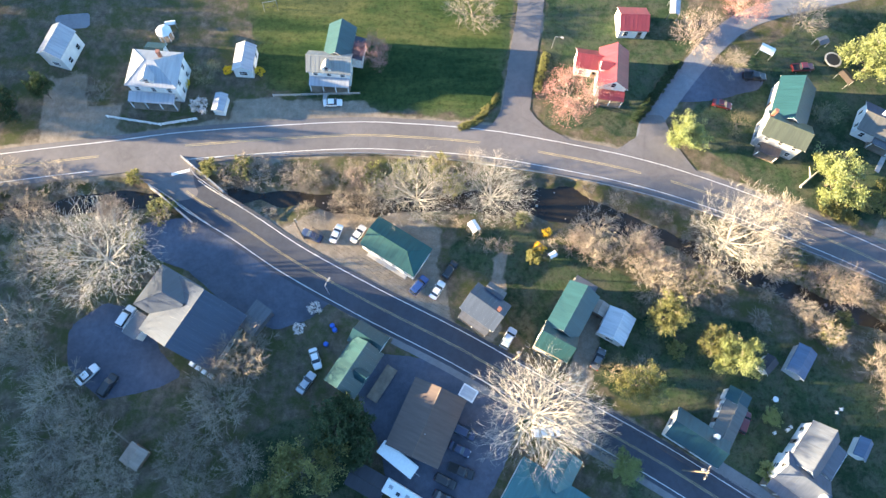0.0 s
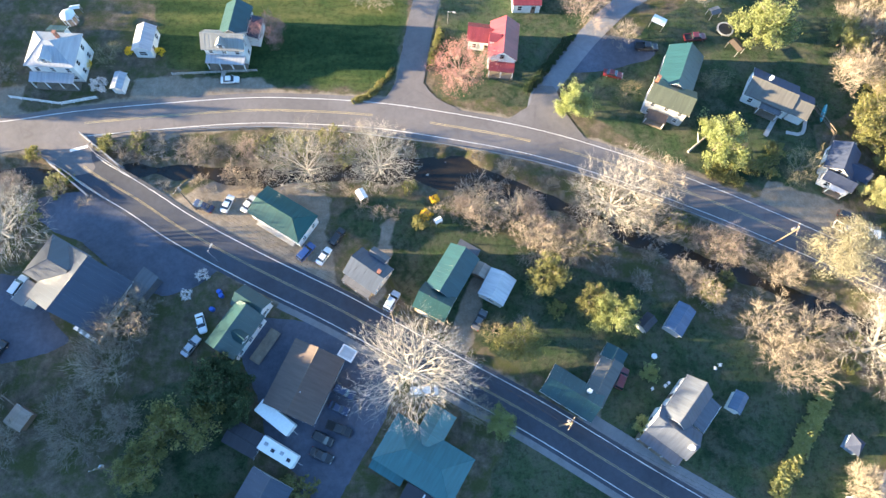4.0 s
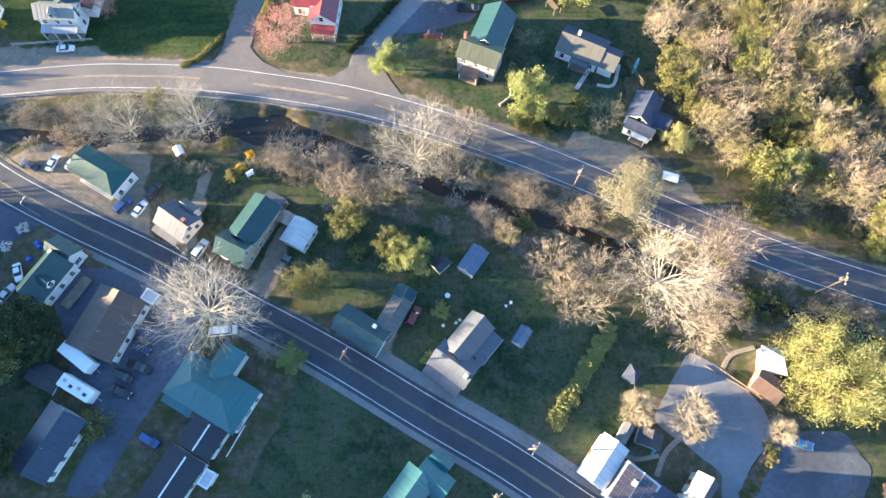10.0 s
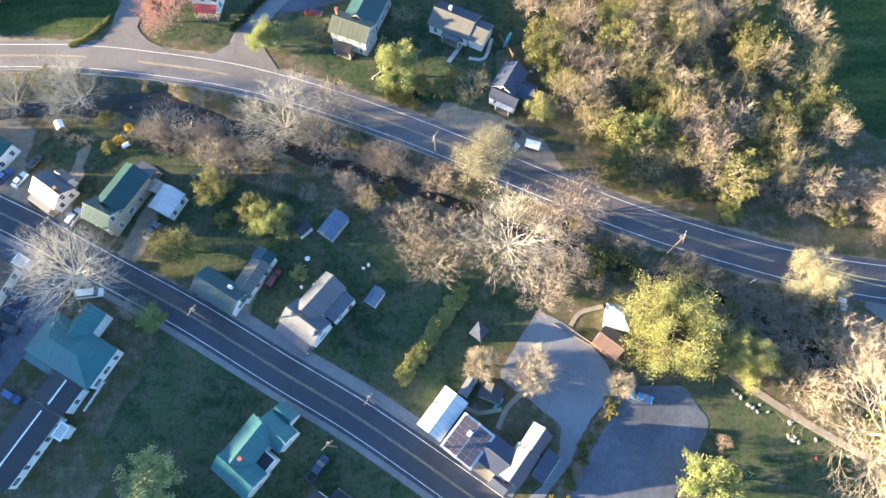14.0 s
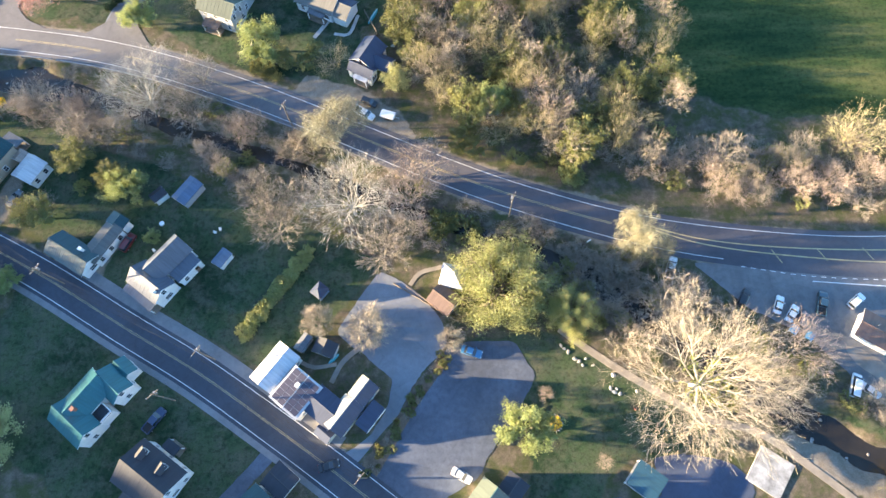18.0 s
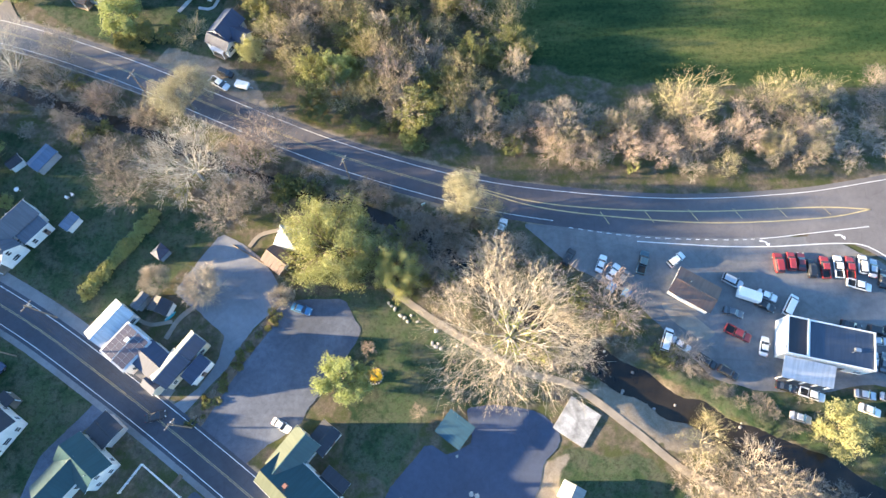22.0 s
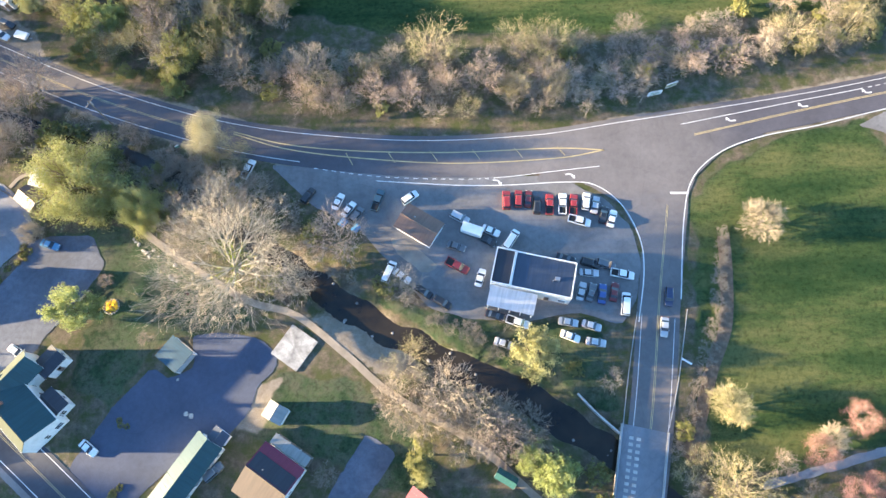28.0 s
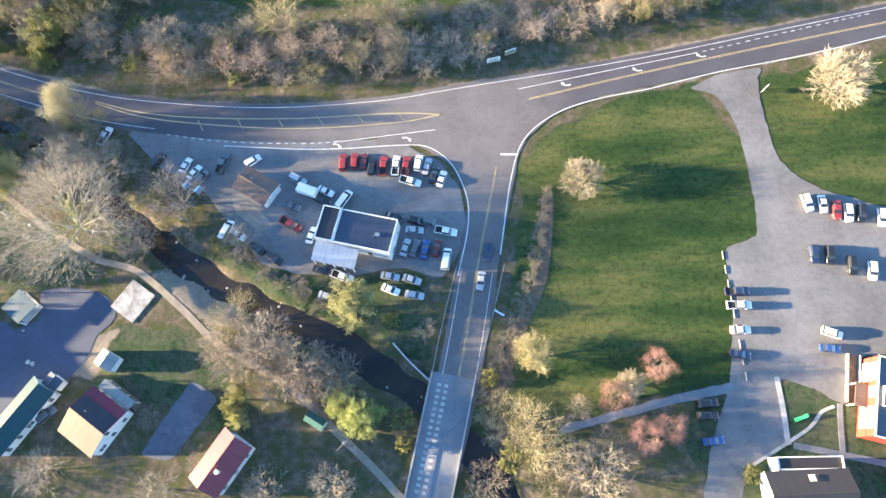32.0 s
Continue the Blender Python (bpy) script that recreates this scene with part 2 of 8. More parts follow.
class Shape:
    """Collects boxes, prisms and tubes into one mesh."""

    def __init__(self):
        self.v, self.f = [], []

    def add(self, verts, faces):
        k = len(self.v)
        self.v += [tuple(p) for p in verts]
        self.f += [tuple(i + k for i in q) for q in faces]
        return self

    def box(self, x0, x1, y0, y1, z0, z1):
        return self.add([(x0, y0, z0), (x1, y0, z0), (x1, y1, z0), (x0, y1, z0), (x0, y0, z1), (x1, y0, z1), (x1, y1, z1), (x0, y1, z1)],
                        [(0, 3, 2, 1), (4, 5, 6, 7), (0, 1, 5, 4), (1, 2, 6, 5), (2, 3, 7, 6), (3, 0, 4, 7)])

    def loft(self, rings, caps=True):
        k, n = len(self.v), len(rings[0])
        for r in rings:
            self.v += [tuple(p) for p in r]
        for i in range(len(rings) - 1):
            for j in range(n):
                a, b = k + i * n + j, k + i * n + (j + 1) % n
                self.f.append((a, b, b + n, a + n))
        if caps:
            self.f.append(tuple(k + j for j in reversed(range(n))))
            self.f.append(tuple(k + (len(rings) - 1) * n + j for j in range(n)))
        return self

    def slab(self, corners, thick):
        """A plate under a sloping quad or triangle."""
        n = len(corners)
        low = [(p[0], p[1], p[2] - thick) for p in corners]
        return self.add(list(corners) + low, [tuple(range(n)), tuple(range(2 * n - 1, n - 1, -1))] + [(i, i + n, (i + 1) % n + n, (i + 1) % n) for i in range(n)])

    def pipe(self, p, q, r0, r1, sides=6):
        p, q = Vector(p), Vector(q)
        d = (q - p).normalized()
        u = d.orthogonal().normalized()
        w = d.cross(u)
        ring = lambda c, r: [c + (u * math.cos(math.tau * i / sides) + w * math.sin(math.tau * i / sides)) * r for i in range(sides)]
        return self.loft([ring(p, r0), ring(q, r1)])

    def mesh(self, name, *mats, smooth=False):
        return mesh_of(name, self.v, self.f, mats, smooth)


def spline(points, step=2.0):
    """A smooth line through a few plan points."""
    p = [Vector((*q, 0)) for q in points]
    p = [p[0] * 2 - p[1]] + p + [p[-1] * 2 - p[-2]]
    out = []
    for a, b, c, d in zip(p, p[1:], p[2:], p[3:]):
        n = max(2, int((c - b).length / step))
        for i in range(n):
            t = i / n
            out.append(0.5 * (2 * b + (c - a) * t + (2 * a - 5 * b + 4 * c - d) * t * t + (3 * b - a - 3 * c + d) * t ** 3))
    return out + [p[-2]]


def offset(line, d):
    """The line moved d to its left; d may be a function of the way along, 0 to 1."""
    out = []
    for i, p in enumerate(line):
        t = (line[min(i + 1, len(line) - 1)] - line[max(i - 1, 0)]).normalized()
        k = d(i / (len(line) - 1)) if callable(d) else d
        out.append(p + Vector((-t.y, t.x, 0)) * k)
    return out


def ribbon(shape, left, right, z, thick=0.0):
    n, k = len(left), len(shape.v)
    for a, b in zip(left, right):
        shape.v += [(a.x, a.y, z), (b.x, b.y, z)]
    shape.f += [(k + 2 * i, k + 2 * i + 1, k + 2 * i + 3, k + 2 * i + 2) for i in range(n - 1)]
    if thick:
        m = len(shape.v)
        for a, b in zip(left, right):
            shape.v += [(a.x, a.y, z - thick), (b.x, b.y, z - thick)]
        for i in range(n - 1):
            shape.f += [(k + 2 * i, k + 2 * i + 2, m + 2 * i + 2, m + 2 * i), (k + 2 * i + 1, m + 2 * i + 1, m + 2 * i + 3, k + 2 * i + 3)]
    return shape


def stripe(line, d, w, z, a=0.0, b=1.0, dash=0.0, gap=0.0):
    """A painted line at the distance d left of a road's middle, from a to b of its length."""
    s = Shape()
    n = len(line) - 1
    part_line = offset(line, d)[round(a * n):round(b * n) + 1]
    if not dash:
        return ribbon(s, offset(part_line, w / 2), offset(part_line, -w / 2), z)
    run = 0.0
    for p, q in zip(part_line, part_line[1:]):
        if run % (dash + gap) < dash:
            t = (q - p).normalized()
            k = Vector((-t.y, t.x, 0)) * w / 2
            s.add([(*(p + k).xy, z), (*(p - k).xy, z), (*(q - k).xy, z), (*(q + k).xy, z)], [(0, 1, 2, 3)])
        run += (q - p).length
    return s


def dist_to(line, X, Y):
    """The distance of many plan points to a line."""
    best = np.full(X.shape, 1e9)
    for p, q in zip(line, line[1:]):
        dx, dy = q[0] - p[0], q[1] - p[1]
        t = np.clip(((X - p[0]) * dx + (Y - p[1]) * dy) / (dx * dx + dy * dy + 1e-9), 0, 1)
        best = np.minimum(best, np.hypot(X - p[0] - t * dx, Y - p[1] - t * dy))
    return best


def inside(poly, X, Y):
    """Signed distance to a plan polygon, positive within."""
    hit = np.zeros(X.shape, bool)
    ring = list(poly) + [poly[0]]
    for (x0, y0), (x1, y1) in zip(ring, ring[1:]):
        if y0 != y1:
            hit ^= ((y0 > Y) != (y1 > Y)) & (X < (x1 - x0) * (Y - y0) / (y1 - y0) + x0)
    d = dist_to(ring, X, Y)
    return np.where(hit, d, -d)

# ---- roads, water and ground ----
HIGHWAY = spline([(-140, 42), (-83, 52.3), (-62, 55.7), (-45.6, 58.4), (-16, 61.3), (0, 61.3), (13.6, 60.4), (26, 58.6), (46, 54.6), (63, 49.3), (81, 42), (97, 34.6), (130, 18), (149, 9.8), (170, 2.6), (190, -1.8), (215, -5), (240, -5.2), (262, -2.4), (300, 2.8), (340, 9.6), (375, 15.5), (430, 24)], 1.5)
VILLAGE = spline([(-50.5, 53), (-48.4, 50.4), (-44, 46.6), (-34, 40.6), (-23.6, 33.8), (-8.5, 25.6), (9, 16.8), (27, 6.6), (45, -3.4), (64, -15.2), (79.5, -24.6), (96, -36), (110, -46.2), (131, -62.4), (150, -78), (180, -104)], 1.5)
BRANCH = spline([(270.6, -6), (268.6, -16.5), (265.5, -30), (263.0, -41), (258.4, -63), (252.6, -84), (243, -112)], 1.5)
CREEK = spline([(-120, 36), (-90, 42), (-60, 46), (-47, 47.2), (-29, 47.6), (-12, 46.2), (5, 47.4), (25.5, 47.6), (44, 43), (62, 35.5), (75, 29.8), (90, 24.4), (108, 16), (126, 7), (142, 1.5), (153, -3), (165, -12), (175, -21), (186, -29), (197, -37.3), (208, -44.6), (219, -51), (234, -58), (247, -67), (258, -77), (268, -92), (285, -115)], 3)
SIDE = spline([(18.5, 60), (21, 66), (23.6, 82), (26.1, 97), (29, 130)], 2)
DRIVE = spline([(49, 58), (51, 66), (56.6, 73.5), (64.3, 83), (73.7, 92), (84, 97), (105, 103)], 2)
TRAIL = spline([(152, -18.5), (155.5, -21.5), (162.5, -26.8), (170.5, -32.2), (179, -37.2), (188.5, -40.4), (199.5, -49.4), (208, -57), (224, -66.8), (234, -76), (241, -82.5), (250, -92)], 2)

LAWNS = [[(6, 34), (14, 31), (22, 18), (34, 12), (60, -6), (98, -27), (104, -17), (117, -3), (100, 5), (85, 12), (70, 20), (45, 30), (24, 41), (10, 41)],
         [(-32, 71.5), (-8, 68), (12, 66.5), (18, 70), (24, 108), (-44, 112)],
         [(28, 65), (49, 62), (52, 74), (62, 86), (64, 120), (30, 120)],
         [(57, 66), (62, 60), (76, 50), (110, 39), (112, 58), (128, 66), (122, 100), (92, 96), (70, 78)],
         [(168, 62), (178, 38), (205, 29), (260, 25), (330, 31), (450, 45), (450, 180), (168, 180)],
         [(273, -18), (283, -9), (300, -3), (314, -1), (324, -18), (324, -38), (316, -42), (313, -68), (290, -72), (268, -76), (270, -45)],
         [(326, -1), (350, 3), (450, 20), (450, -34), (352, -36), (335, -31), (326, -20)],
         [(133, -20), (150, -19), (175, -36), (182, -42), (160, -44), (152, -58), (143, -52), (146, -34)],
         [(186, -52), (200, -54), (218, -70), (212, -76), (192, -68), (178, -62)],
         [(40, -6), (92, -38), (92, -60), (60, -50), (30, -30)],
         [(203, -36), (226, -43), (250, -45), (253, -62), (240, -58), (220, -48)],
         [(-30, 2), (-10, 6), (-6, -14), (-30, -22)],
         [(304, -68), (318, -70), (332, -66), (345, -66), (345, -95), (308, -95), (300, -80)]]
BARE_EARTH = [[(-28, 39), (-20, 45), (-6, 46), (5, 41), (5, 33), (8, 20), (-2, 24), (-18, 33)],
              [(-39, 63), (-39, 70), (-11, 69.5), (-5, 64)],
              [(-77, 58), (-78, 74), (-70, 74), (-69, 67), (-62, 67), (-62, 58)],
              [(16, 35), (18, 36), (17, 20), (13, 18)],
              [(34, 24), (37, 24), (33, 8), (28, 8)],
              [(58, 8), (61, 8), (56, -9), (52, -8)],
              [(96, 38), (112, 31), (124, 26), (120, 34), (110, 41), (98, 45)],
              [(181, -54), (186, -53), (182, -63), (177, -63)],
              [(166, -58.6), (169.4, -61.4), (170.8, -63.6), (166.8, -61.4)],
              [(189, -40), (196, -41), (204, -43), (212, -49), (216, -55), (206, -53), (198, -48)]]


def axis(lo, hi, step, far):
    inner = list(np.arange(lo, hi + 0.01, step))
    return np.array([-far, -far / 2, lo - 200, lo - 80, lo - 25] + inner + [hi + 25, hi + 80, hi + 200, far / 2, far])


def waves(X, Y, scale, seed):
    r = random.Random(seed)
    out = np.zeros(X.shape)
    for k in range(7):
        a, p = r.uniform(0, math.tau), r.uniform(0, math.tau)
        f = scale * r.uniform(0.6, 2.6)
        out += np.sin((X * math.cos(a) + Y * math.sin(a)) * f + p + 1.3 * np.sin((X * math.sin(a) - Y * math.cos(a)) * f * 0.7 + p))
    return out / 4


gx, gy = axis(-120, 400, 1.3, 2600), axis(-112, 150, 1.3, 2600)
X, Y = np.meshgrid(gx, gy)
creek_xy = [(p.x, p.y) for p in CREEK]
dc = dist_to(creek_xy, X, Y) + 0.9 * waves(X, Y, 0.25, 5)
wet = 0.8 + 1.2 * np.clip((X - 150) / 40, 0, 1) + 2.2 * np.exp(-((X - 29) / 13) ** 2)
Z = -1.95 * np.clip(1 - (dc - wet) / 4.6, 0, 1) ** 1.3 - 0.03 + 0.02 * waves(X, Y, 0.5, 9)
for road, half in ((HIGHWAY, 6.5), (VILLAGE, 5.5), (BRANCH, 6)):
    dr = dist_to([(p.x, p.y) for p in road[::3]], X, Y)
    Z = np.where((dr < half) & (dc > 4.5), np.maximum(Z, -0.12 - 0.0 * dr), Z)
# an unseen hill added in the west, its height set by rows to cast shade
shade_crest = np.interp(Y, [-400, -70, -62, -55, -36, -26, -8, 2, 10, 16, 22, 42, 58], [60, 58, 56, 50, 48, 45, 44, 43.5, 42.5, 33, 27, 26, 0]) * (1 + 0.02 * waves(X, Y, 0.16, 17))
Z = Z + shade_crest * np.clip((-140 - X) / 60, 0, 1) ** 1.2
wob = 1.0 * waves(X, Y, 0.35, 3) + 0.5 * waves(X, Y, 1.1, 4)
lawn = np.zeros(X.shape)
for poly in LAWNS:
    lawn = np.maximum(lawn, np.clip((inside(poly, X, Y) + wob) / 2.4 + 0.5, 0, 1))
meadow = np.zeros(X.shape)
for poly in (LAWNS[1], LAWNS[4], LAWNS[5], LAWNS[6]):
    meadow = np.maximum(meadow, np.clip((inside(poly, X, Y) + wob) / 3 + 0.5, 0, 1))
earth = np.zeros(X.shape)
for poly in BARE_EARTH:
    earth = np.maximum(earth, np.clip((inside(poly, X, Y) + 0.6 * wob) / 1.6 + 0.5, 0, 1))
for road, half in ((HIGHWAY, 5.7), (VILLAGE, 4.8), (BRANCH, 4.9), (SIDE, 3.8), (DRIVE, 3.2)):
    dr = dist_to([(p.x, p.y) for p in road[::2]], X, Y)
    earth = np.maximum(earth, np.clip((half + 0.5 * wob - dr) / 1.5, 0, 1) * 0.9)
earth = np.maximum(earth, np.clip((5.0 - dc) / 2, 0, 1) * 0.42)
rows_n, cols_n = X.shape
ids = np.arange(rows_n * cols_n).reshape(rows_n, cols_n)
quads = np.stack([ids[:-1, :-1], ids[:-1, 1:], ids[1:, 1:], ids[1:, :-1]], -1).reshape(-1, 4)
me = mesh_of("ground", np.stack([X, Y, Z], -1).reshape(-1, 3).tolist(), quads.tolist(), smooth=True)
cover = me.color_attributes.new("cover", "FLOAT_COLOR", "POINT")
cover.data.foreach_set("color", np.stack([lawn, earth, meadow, np.ones(X.shape)], -1).reshape(-1).astype(np.float32))

m, n, l, b = shader("ground_cover")
at = n.new("ShaderNodeAttribute")
at.attribute_name = "cover"
sep = n.new("ShaderNodeSeparateColor")
l.new(at.outputs["Color"], sep.inputs["Color"])
n1, n2, n3, n4 = noise_node(n, l, 0.06, 5), noise_node(n, l, 0.6, 6, 0.7), noise_node(n, l, 5, 5, 0.75), noise_node(n, l, 0.25, 5, 0.7)
litter = ramp(n, l, n2.outputs["Fac"], [(0.3, (0.07, 0.058, 0.042)), (0.5, (0.14, 0.115, 0.085)), (0.7, (0.22, 0.18, 0.13))]).outputs["Color"]
weeds = ramp(n, l, n4.outputs["Fac"], [(0.42, (0.0, 0.0, 0.0)), (0.6, (1, 1, 1))]).outputs["Color"]
litter = mixed(n, l, weeds, litter, (0.075, 0.085, 0.035))
turf = ramp(n, l, n1.outputs["Fac"], [(0.35, (0.026, 0.05, 0.026)), (0.5, (0.05, 0.084, 0.041)), (0.66, (0.094, 0.118, 0.062))]).outputs["Color"]
worn = ramp(n, l, n4.outputs["Fac"], [(0.44, (0, 0, 0)), (0.62, (0.75, 0.75, 0.75))]).outputs["Color"]
turf = mixed(n, l, worn, turf, (0.122, 0.118, 0.084))
n6 = noise_node(n, l, 0.9, 7, 0.8)
blades = ramp(n, l, n6.outputs["Fac"], [(0.36, (0.45, 0.5, 0.45)), (0.53, (1, 1, 1)), (0.66, (1.0, 0.95, 0.82))]).outputs["Color"]
# hay patches, stretched along x to paint in the trees' long shadow streaks
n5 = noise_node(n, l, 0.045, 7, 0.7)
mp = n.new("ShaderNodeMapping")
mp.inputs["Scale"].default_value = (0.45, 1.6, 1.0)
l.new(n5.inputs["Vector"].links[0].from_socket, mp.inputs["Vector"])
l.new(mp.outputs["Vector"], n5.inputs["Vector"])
hay_and_shade = ramp(n, l, n5.outputs["Fac"], [(0.38, (0.022, 0.052, 0.019)), (0.5, (0.052, 0.085, 0.029)), (0.61, (0.12, 0.13, 0.05))]).outputs["Color"]
turf = mixed(n, l, sep.outputs["Blue"], turf, hay_and_shade)
turf = mixed(n, l, 1.0, turf, blades, "MULTIPLY")
soil = ramp(n, l, n2.outputs["Fac"], [(0.3, (0.2, 0.165, 0.125)), (0.7, (0.34, 0.29, 0.23))]).outputs["Color"]


def ragged(mask, spread):
    add = n.new("ShaderNodeMath")
    add.operation = "MULTIPLY_ADD"
    l.new(n2.outputs["Fac"], add.inputs[0])
    add.inputs[1].default_value = spread
    l.new(mask, add.inputs[2])
    return ramp(n, l, add.outputs["Value"], [(0.35 + spread / 2, (0, 0, 0)), (0.62 + spread / 2, (1, 1, 1))]).outputs["Color"]


c = mixed(n, l, ragged(sep.outputs["Red"], 0.5), litter, turf)
c = mixed(n, l, ragged(sep.outputs["Green"], 0.5), c, soil)
grain = ramp(n, l, n3.outputs["Fac"], [(0.3, (0.6, 0.6, 0.6)), (0.65, (1, 1, 1))]).outputs["Color"]
l.new(mixed(n, l, 1.0, c, grain, "MULTIPLY"), b.inputs["Base Color"])
b.inputs["Roughness"].default_value = 1.0
b.inputs["Specular IOR Level"].default_value = 0.1
bumped(n, l, b, n3.outputs["Fac"], 0.6, 0.12)
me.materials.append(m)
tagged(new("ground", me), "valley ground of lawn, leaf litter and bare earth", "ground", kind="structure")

s = Shape()
ribbon(s, offset(CREEK, 6.2), offset(CREEK, -6.2), -1.5)
tagged(new("water", s.mesh("water", "creek_water")), "dark shallow creek running between leafless banks", "creek", kind="structure")


def road(name, line, half, mat, label, z=0.05):
    s = ribbon(Shape(), offset(line, half), offset(line, lambda t: -half(t) if callable(half) else -half), z, 0.35)
    return tagged(new(name, s.mesh(name, mat)), label, "road", kind="structure")


def widened(t):
    """The highway's half width: broader where the turning lane opens."""
    return 4.3 + 1.1 * max(0.0, 1 - abs(t - 0.66) / 0.13)


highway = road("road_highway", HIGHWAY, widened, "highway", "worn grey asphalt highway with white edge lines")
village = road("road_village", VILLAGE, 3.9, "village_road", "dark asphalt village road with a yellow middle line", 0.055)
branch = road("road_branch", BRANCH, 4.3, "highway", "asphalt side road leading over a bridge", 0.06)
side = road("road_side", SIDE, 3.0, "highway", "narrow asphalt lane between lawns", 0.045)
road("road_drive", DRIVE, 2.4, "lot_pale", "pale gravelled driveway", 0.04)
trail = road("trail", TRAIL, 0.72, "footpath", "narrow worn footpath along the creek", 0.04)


def lot(name, corners, mat, label, z=0.03):
    """A paved area with rounded, slightly uneven edges."""
    line = [Vector((*q, 0)) for q in corners]
    for cut in (0.7, 0.3):
        line = [a.lerp(b, f) for a, b in zip(line, line[1:] + line[:1]) for k in (min(0.25, cut / (b - a).length),) for f in (k, 1 - k)]
    line = [a.lerp(b, k / n) for a, b in zip(line, line[1:] + line[:1]) for n in (max(1, int((b - a).length / 1.5)),) for k in range(n)]
    r = random.Random(len(corners) * 7 + int(corners[0][0]))
    pts = [(p.x + r.uniform(-0.15, 0.15), p.y + r.uniform(-0.15, 0.15), z) for p in line]
    bm = bmesh.new()
    bmesh.ops.triangle_fill(bm, edges=[e for e in [bm.edges.new(q) for q in (lambda v: list(zip(v, v[1:] + v[:1])))([bm.verts.new(p) for p in pts])]], use_beauty=True)
    me = bpy.data.meshes.new(name)
    bm.normal_update()
    if bm.faces and sum(f.normal.z for f in bm.faces) < 0:
        bmesh.ops.reverse_faces(bm, faces=bm.faces[:])
    bm.to_mesh(me)
    bm.free()
    me.materials.append(MATS[mat])
    return tagged(new(name, me), label, "paved lot", kind="structure")


lot("pavement_church", [(-54, 41), (-42, 43), (-36, 39.5), (-24, 31), (-15, 26.5), (-20, 22), (-26, 20), (-33, 22.8), (-38.5, 27), (-43.7, 31.6), (-49.4, 33.6), (-53.5, 36.5)], "lot_dark", "dark asphalt parking area beside the church")
lot("pavement_church_rear", [(-64, 20), (-58.5, 25), (-52, 24), (-46, 15), (-42, 11.5), (-47, 9), (-56, 7), (-63, 13)], "lot_dark", "asphalt turning area behind the church", 0.026)
lot("pavement_workshop", [(-9, 16), (2, 15), (14, 11), (20, 5), (17, -4), (11, -14), (4, -28), (-2, -28), (3, -14), (-4, -8), (-6, 0), (-10, 8)], "lot_dark", "asphalt yard round the brown-roofed workshop")
lot("pavement_pale", [(115.6, -4.9), (120, -7.2), (124.6, -10.6), (128.4, -16), (129.5, -20.2), (128.2, -22.5), (123.8, -26.5), (121.2, -31.1), (118.7, -35), (111, -43.4), (108.6, -41.4), (113.8, -38.1), (117.3, -32.6), (118.4, -27.5), (113.5, -23.1), (106.8, -17.7), (111, -11.4)], "lot_pale", "pale gravel parking lot beside a garden")
lot("pavement_long", [(128.7, -22), (132.2, -20.5), (142.6, -20.5), (146.6, -27.5), (142, -35.5), (136.5, -42), (134.4, -46), (128.1, -49.3), (122.5, -54.3), (113.8, -48.8), (110.5, -44), (118.5, -39.4), (119.7, -33.9), (123.3, -28.3), (127.1, -24.3)], "lot_worn", "worn asphalt parking lot with leaf-strewn edges")
lot("pavement_park", [(166.9, -43.7), (173.9, -43.2), (181.1, -44.9), (184.5, -47.9), (184.9, -50.8), (181.1, -54.5), (179.7, -59.4), (176.6, -63), (172.4, -65.5), (165, -69.4), (159, -75), (156, -84), (141, -84), (145.8, -67.7), (149.1, -62.6), (152.3, -57.3), (156.4, -53.1), (159.4, -49.8), (163.2, -52.4), (168.1, -50.1)], "lot_blue", "dark asphalt yard beside a small green pavilion")
lot("pavement_garage", [(181, -5.5), (199, -7.0), (209, -9.0), (234, -10.6), (246, -11.6), (250, -14.6), (255, -17.4), (259.5, -24), (260.6, -32), (258.5, -40), (255, -45), (246, -42), (236, -43.5), (224, -42.5), (216, -40), (208, -30), (201, -21.5), (191, -16)], "lot_tar", "asphalt yard of a garage, crowded with parked cars", 0.034)
lot("pavement_school", [(314.5, -2.2), (321, -0.6), (328.8, 0.9), (328, -6.3), (328.4, -13.5), (328.9, -20.5), (331.5, -24.8), (337, -29), (350, -34), (380, -36), (380, -66), (345, -64), (336.5, -64.2), (334.5, -68), (331.5, -73.5), (329.6, -72.6), (326.5, -70.2), (320, -67.8), (319.4, -74), (319.2, -80), (311, -84.5), (306, -97), (300, -97), (305, -80), (310.5, -69), (313.5, -55), (314.2, -41), (321.5, -38.5), (322.2, -31), (322.3, -20), (321.7, -12.6), (320.4, -7.8), (318.4, -4.2)], "lot_tar", "broad asphalt parking lot with an entrance lane")
lot("pavement_path_east", [(311, -68.3), (300, -70.3), (289, -72.8), (277, -75.6), (277, -77.2), (289, -74.4), (300, -72), (311, -70.2)], "lot_pale", "worn grey path under pink trees", 0.036)
lot("pavement_yard", [(203, -64.2), (206, -66), (208.9, -68.4), (205, -73.6), (200.4, -79.9), (194, -78.7), (198, -71.8)], "lot_worn", "blue-grey asphalt driveway beside the red-roofed house", 0.03)
lot("pavement_gravel_drive", [(98.5, -37.5), (94.2, -39), (88.9, -44.8), (84.3, -49.8), (81.9, -57), (81, -64), (85.5, -64), (86.2, -57.2), (88.8, -49), (91.6, -46), (97.2, -40.2)], "lot_worn", "curved asphalt driveway from the village road", 0.03)
k = len(VILLAGE)
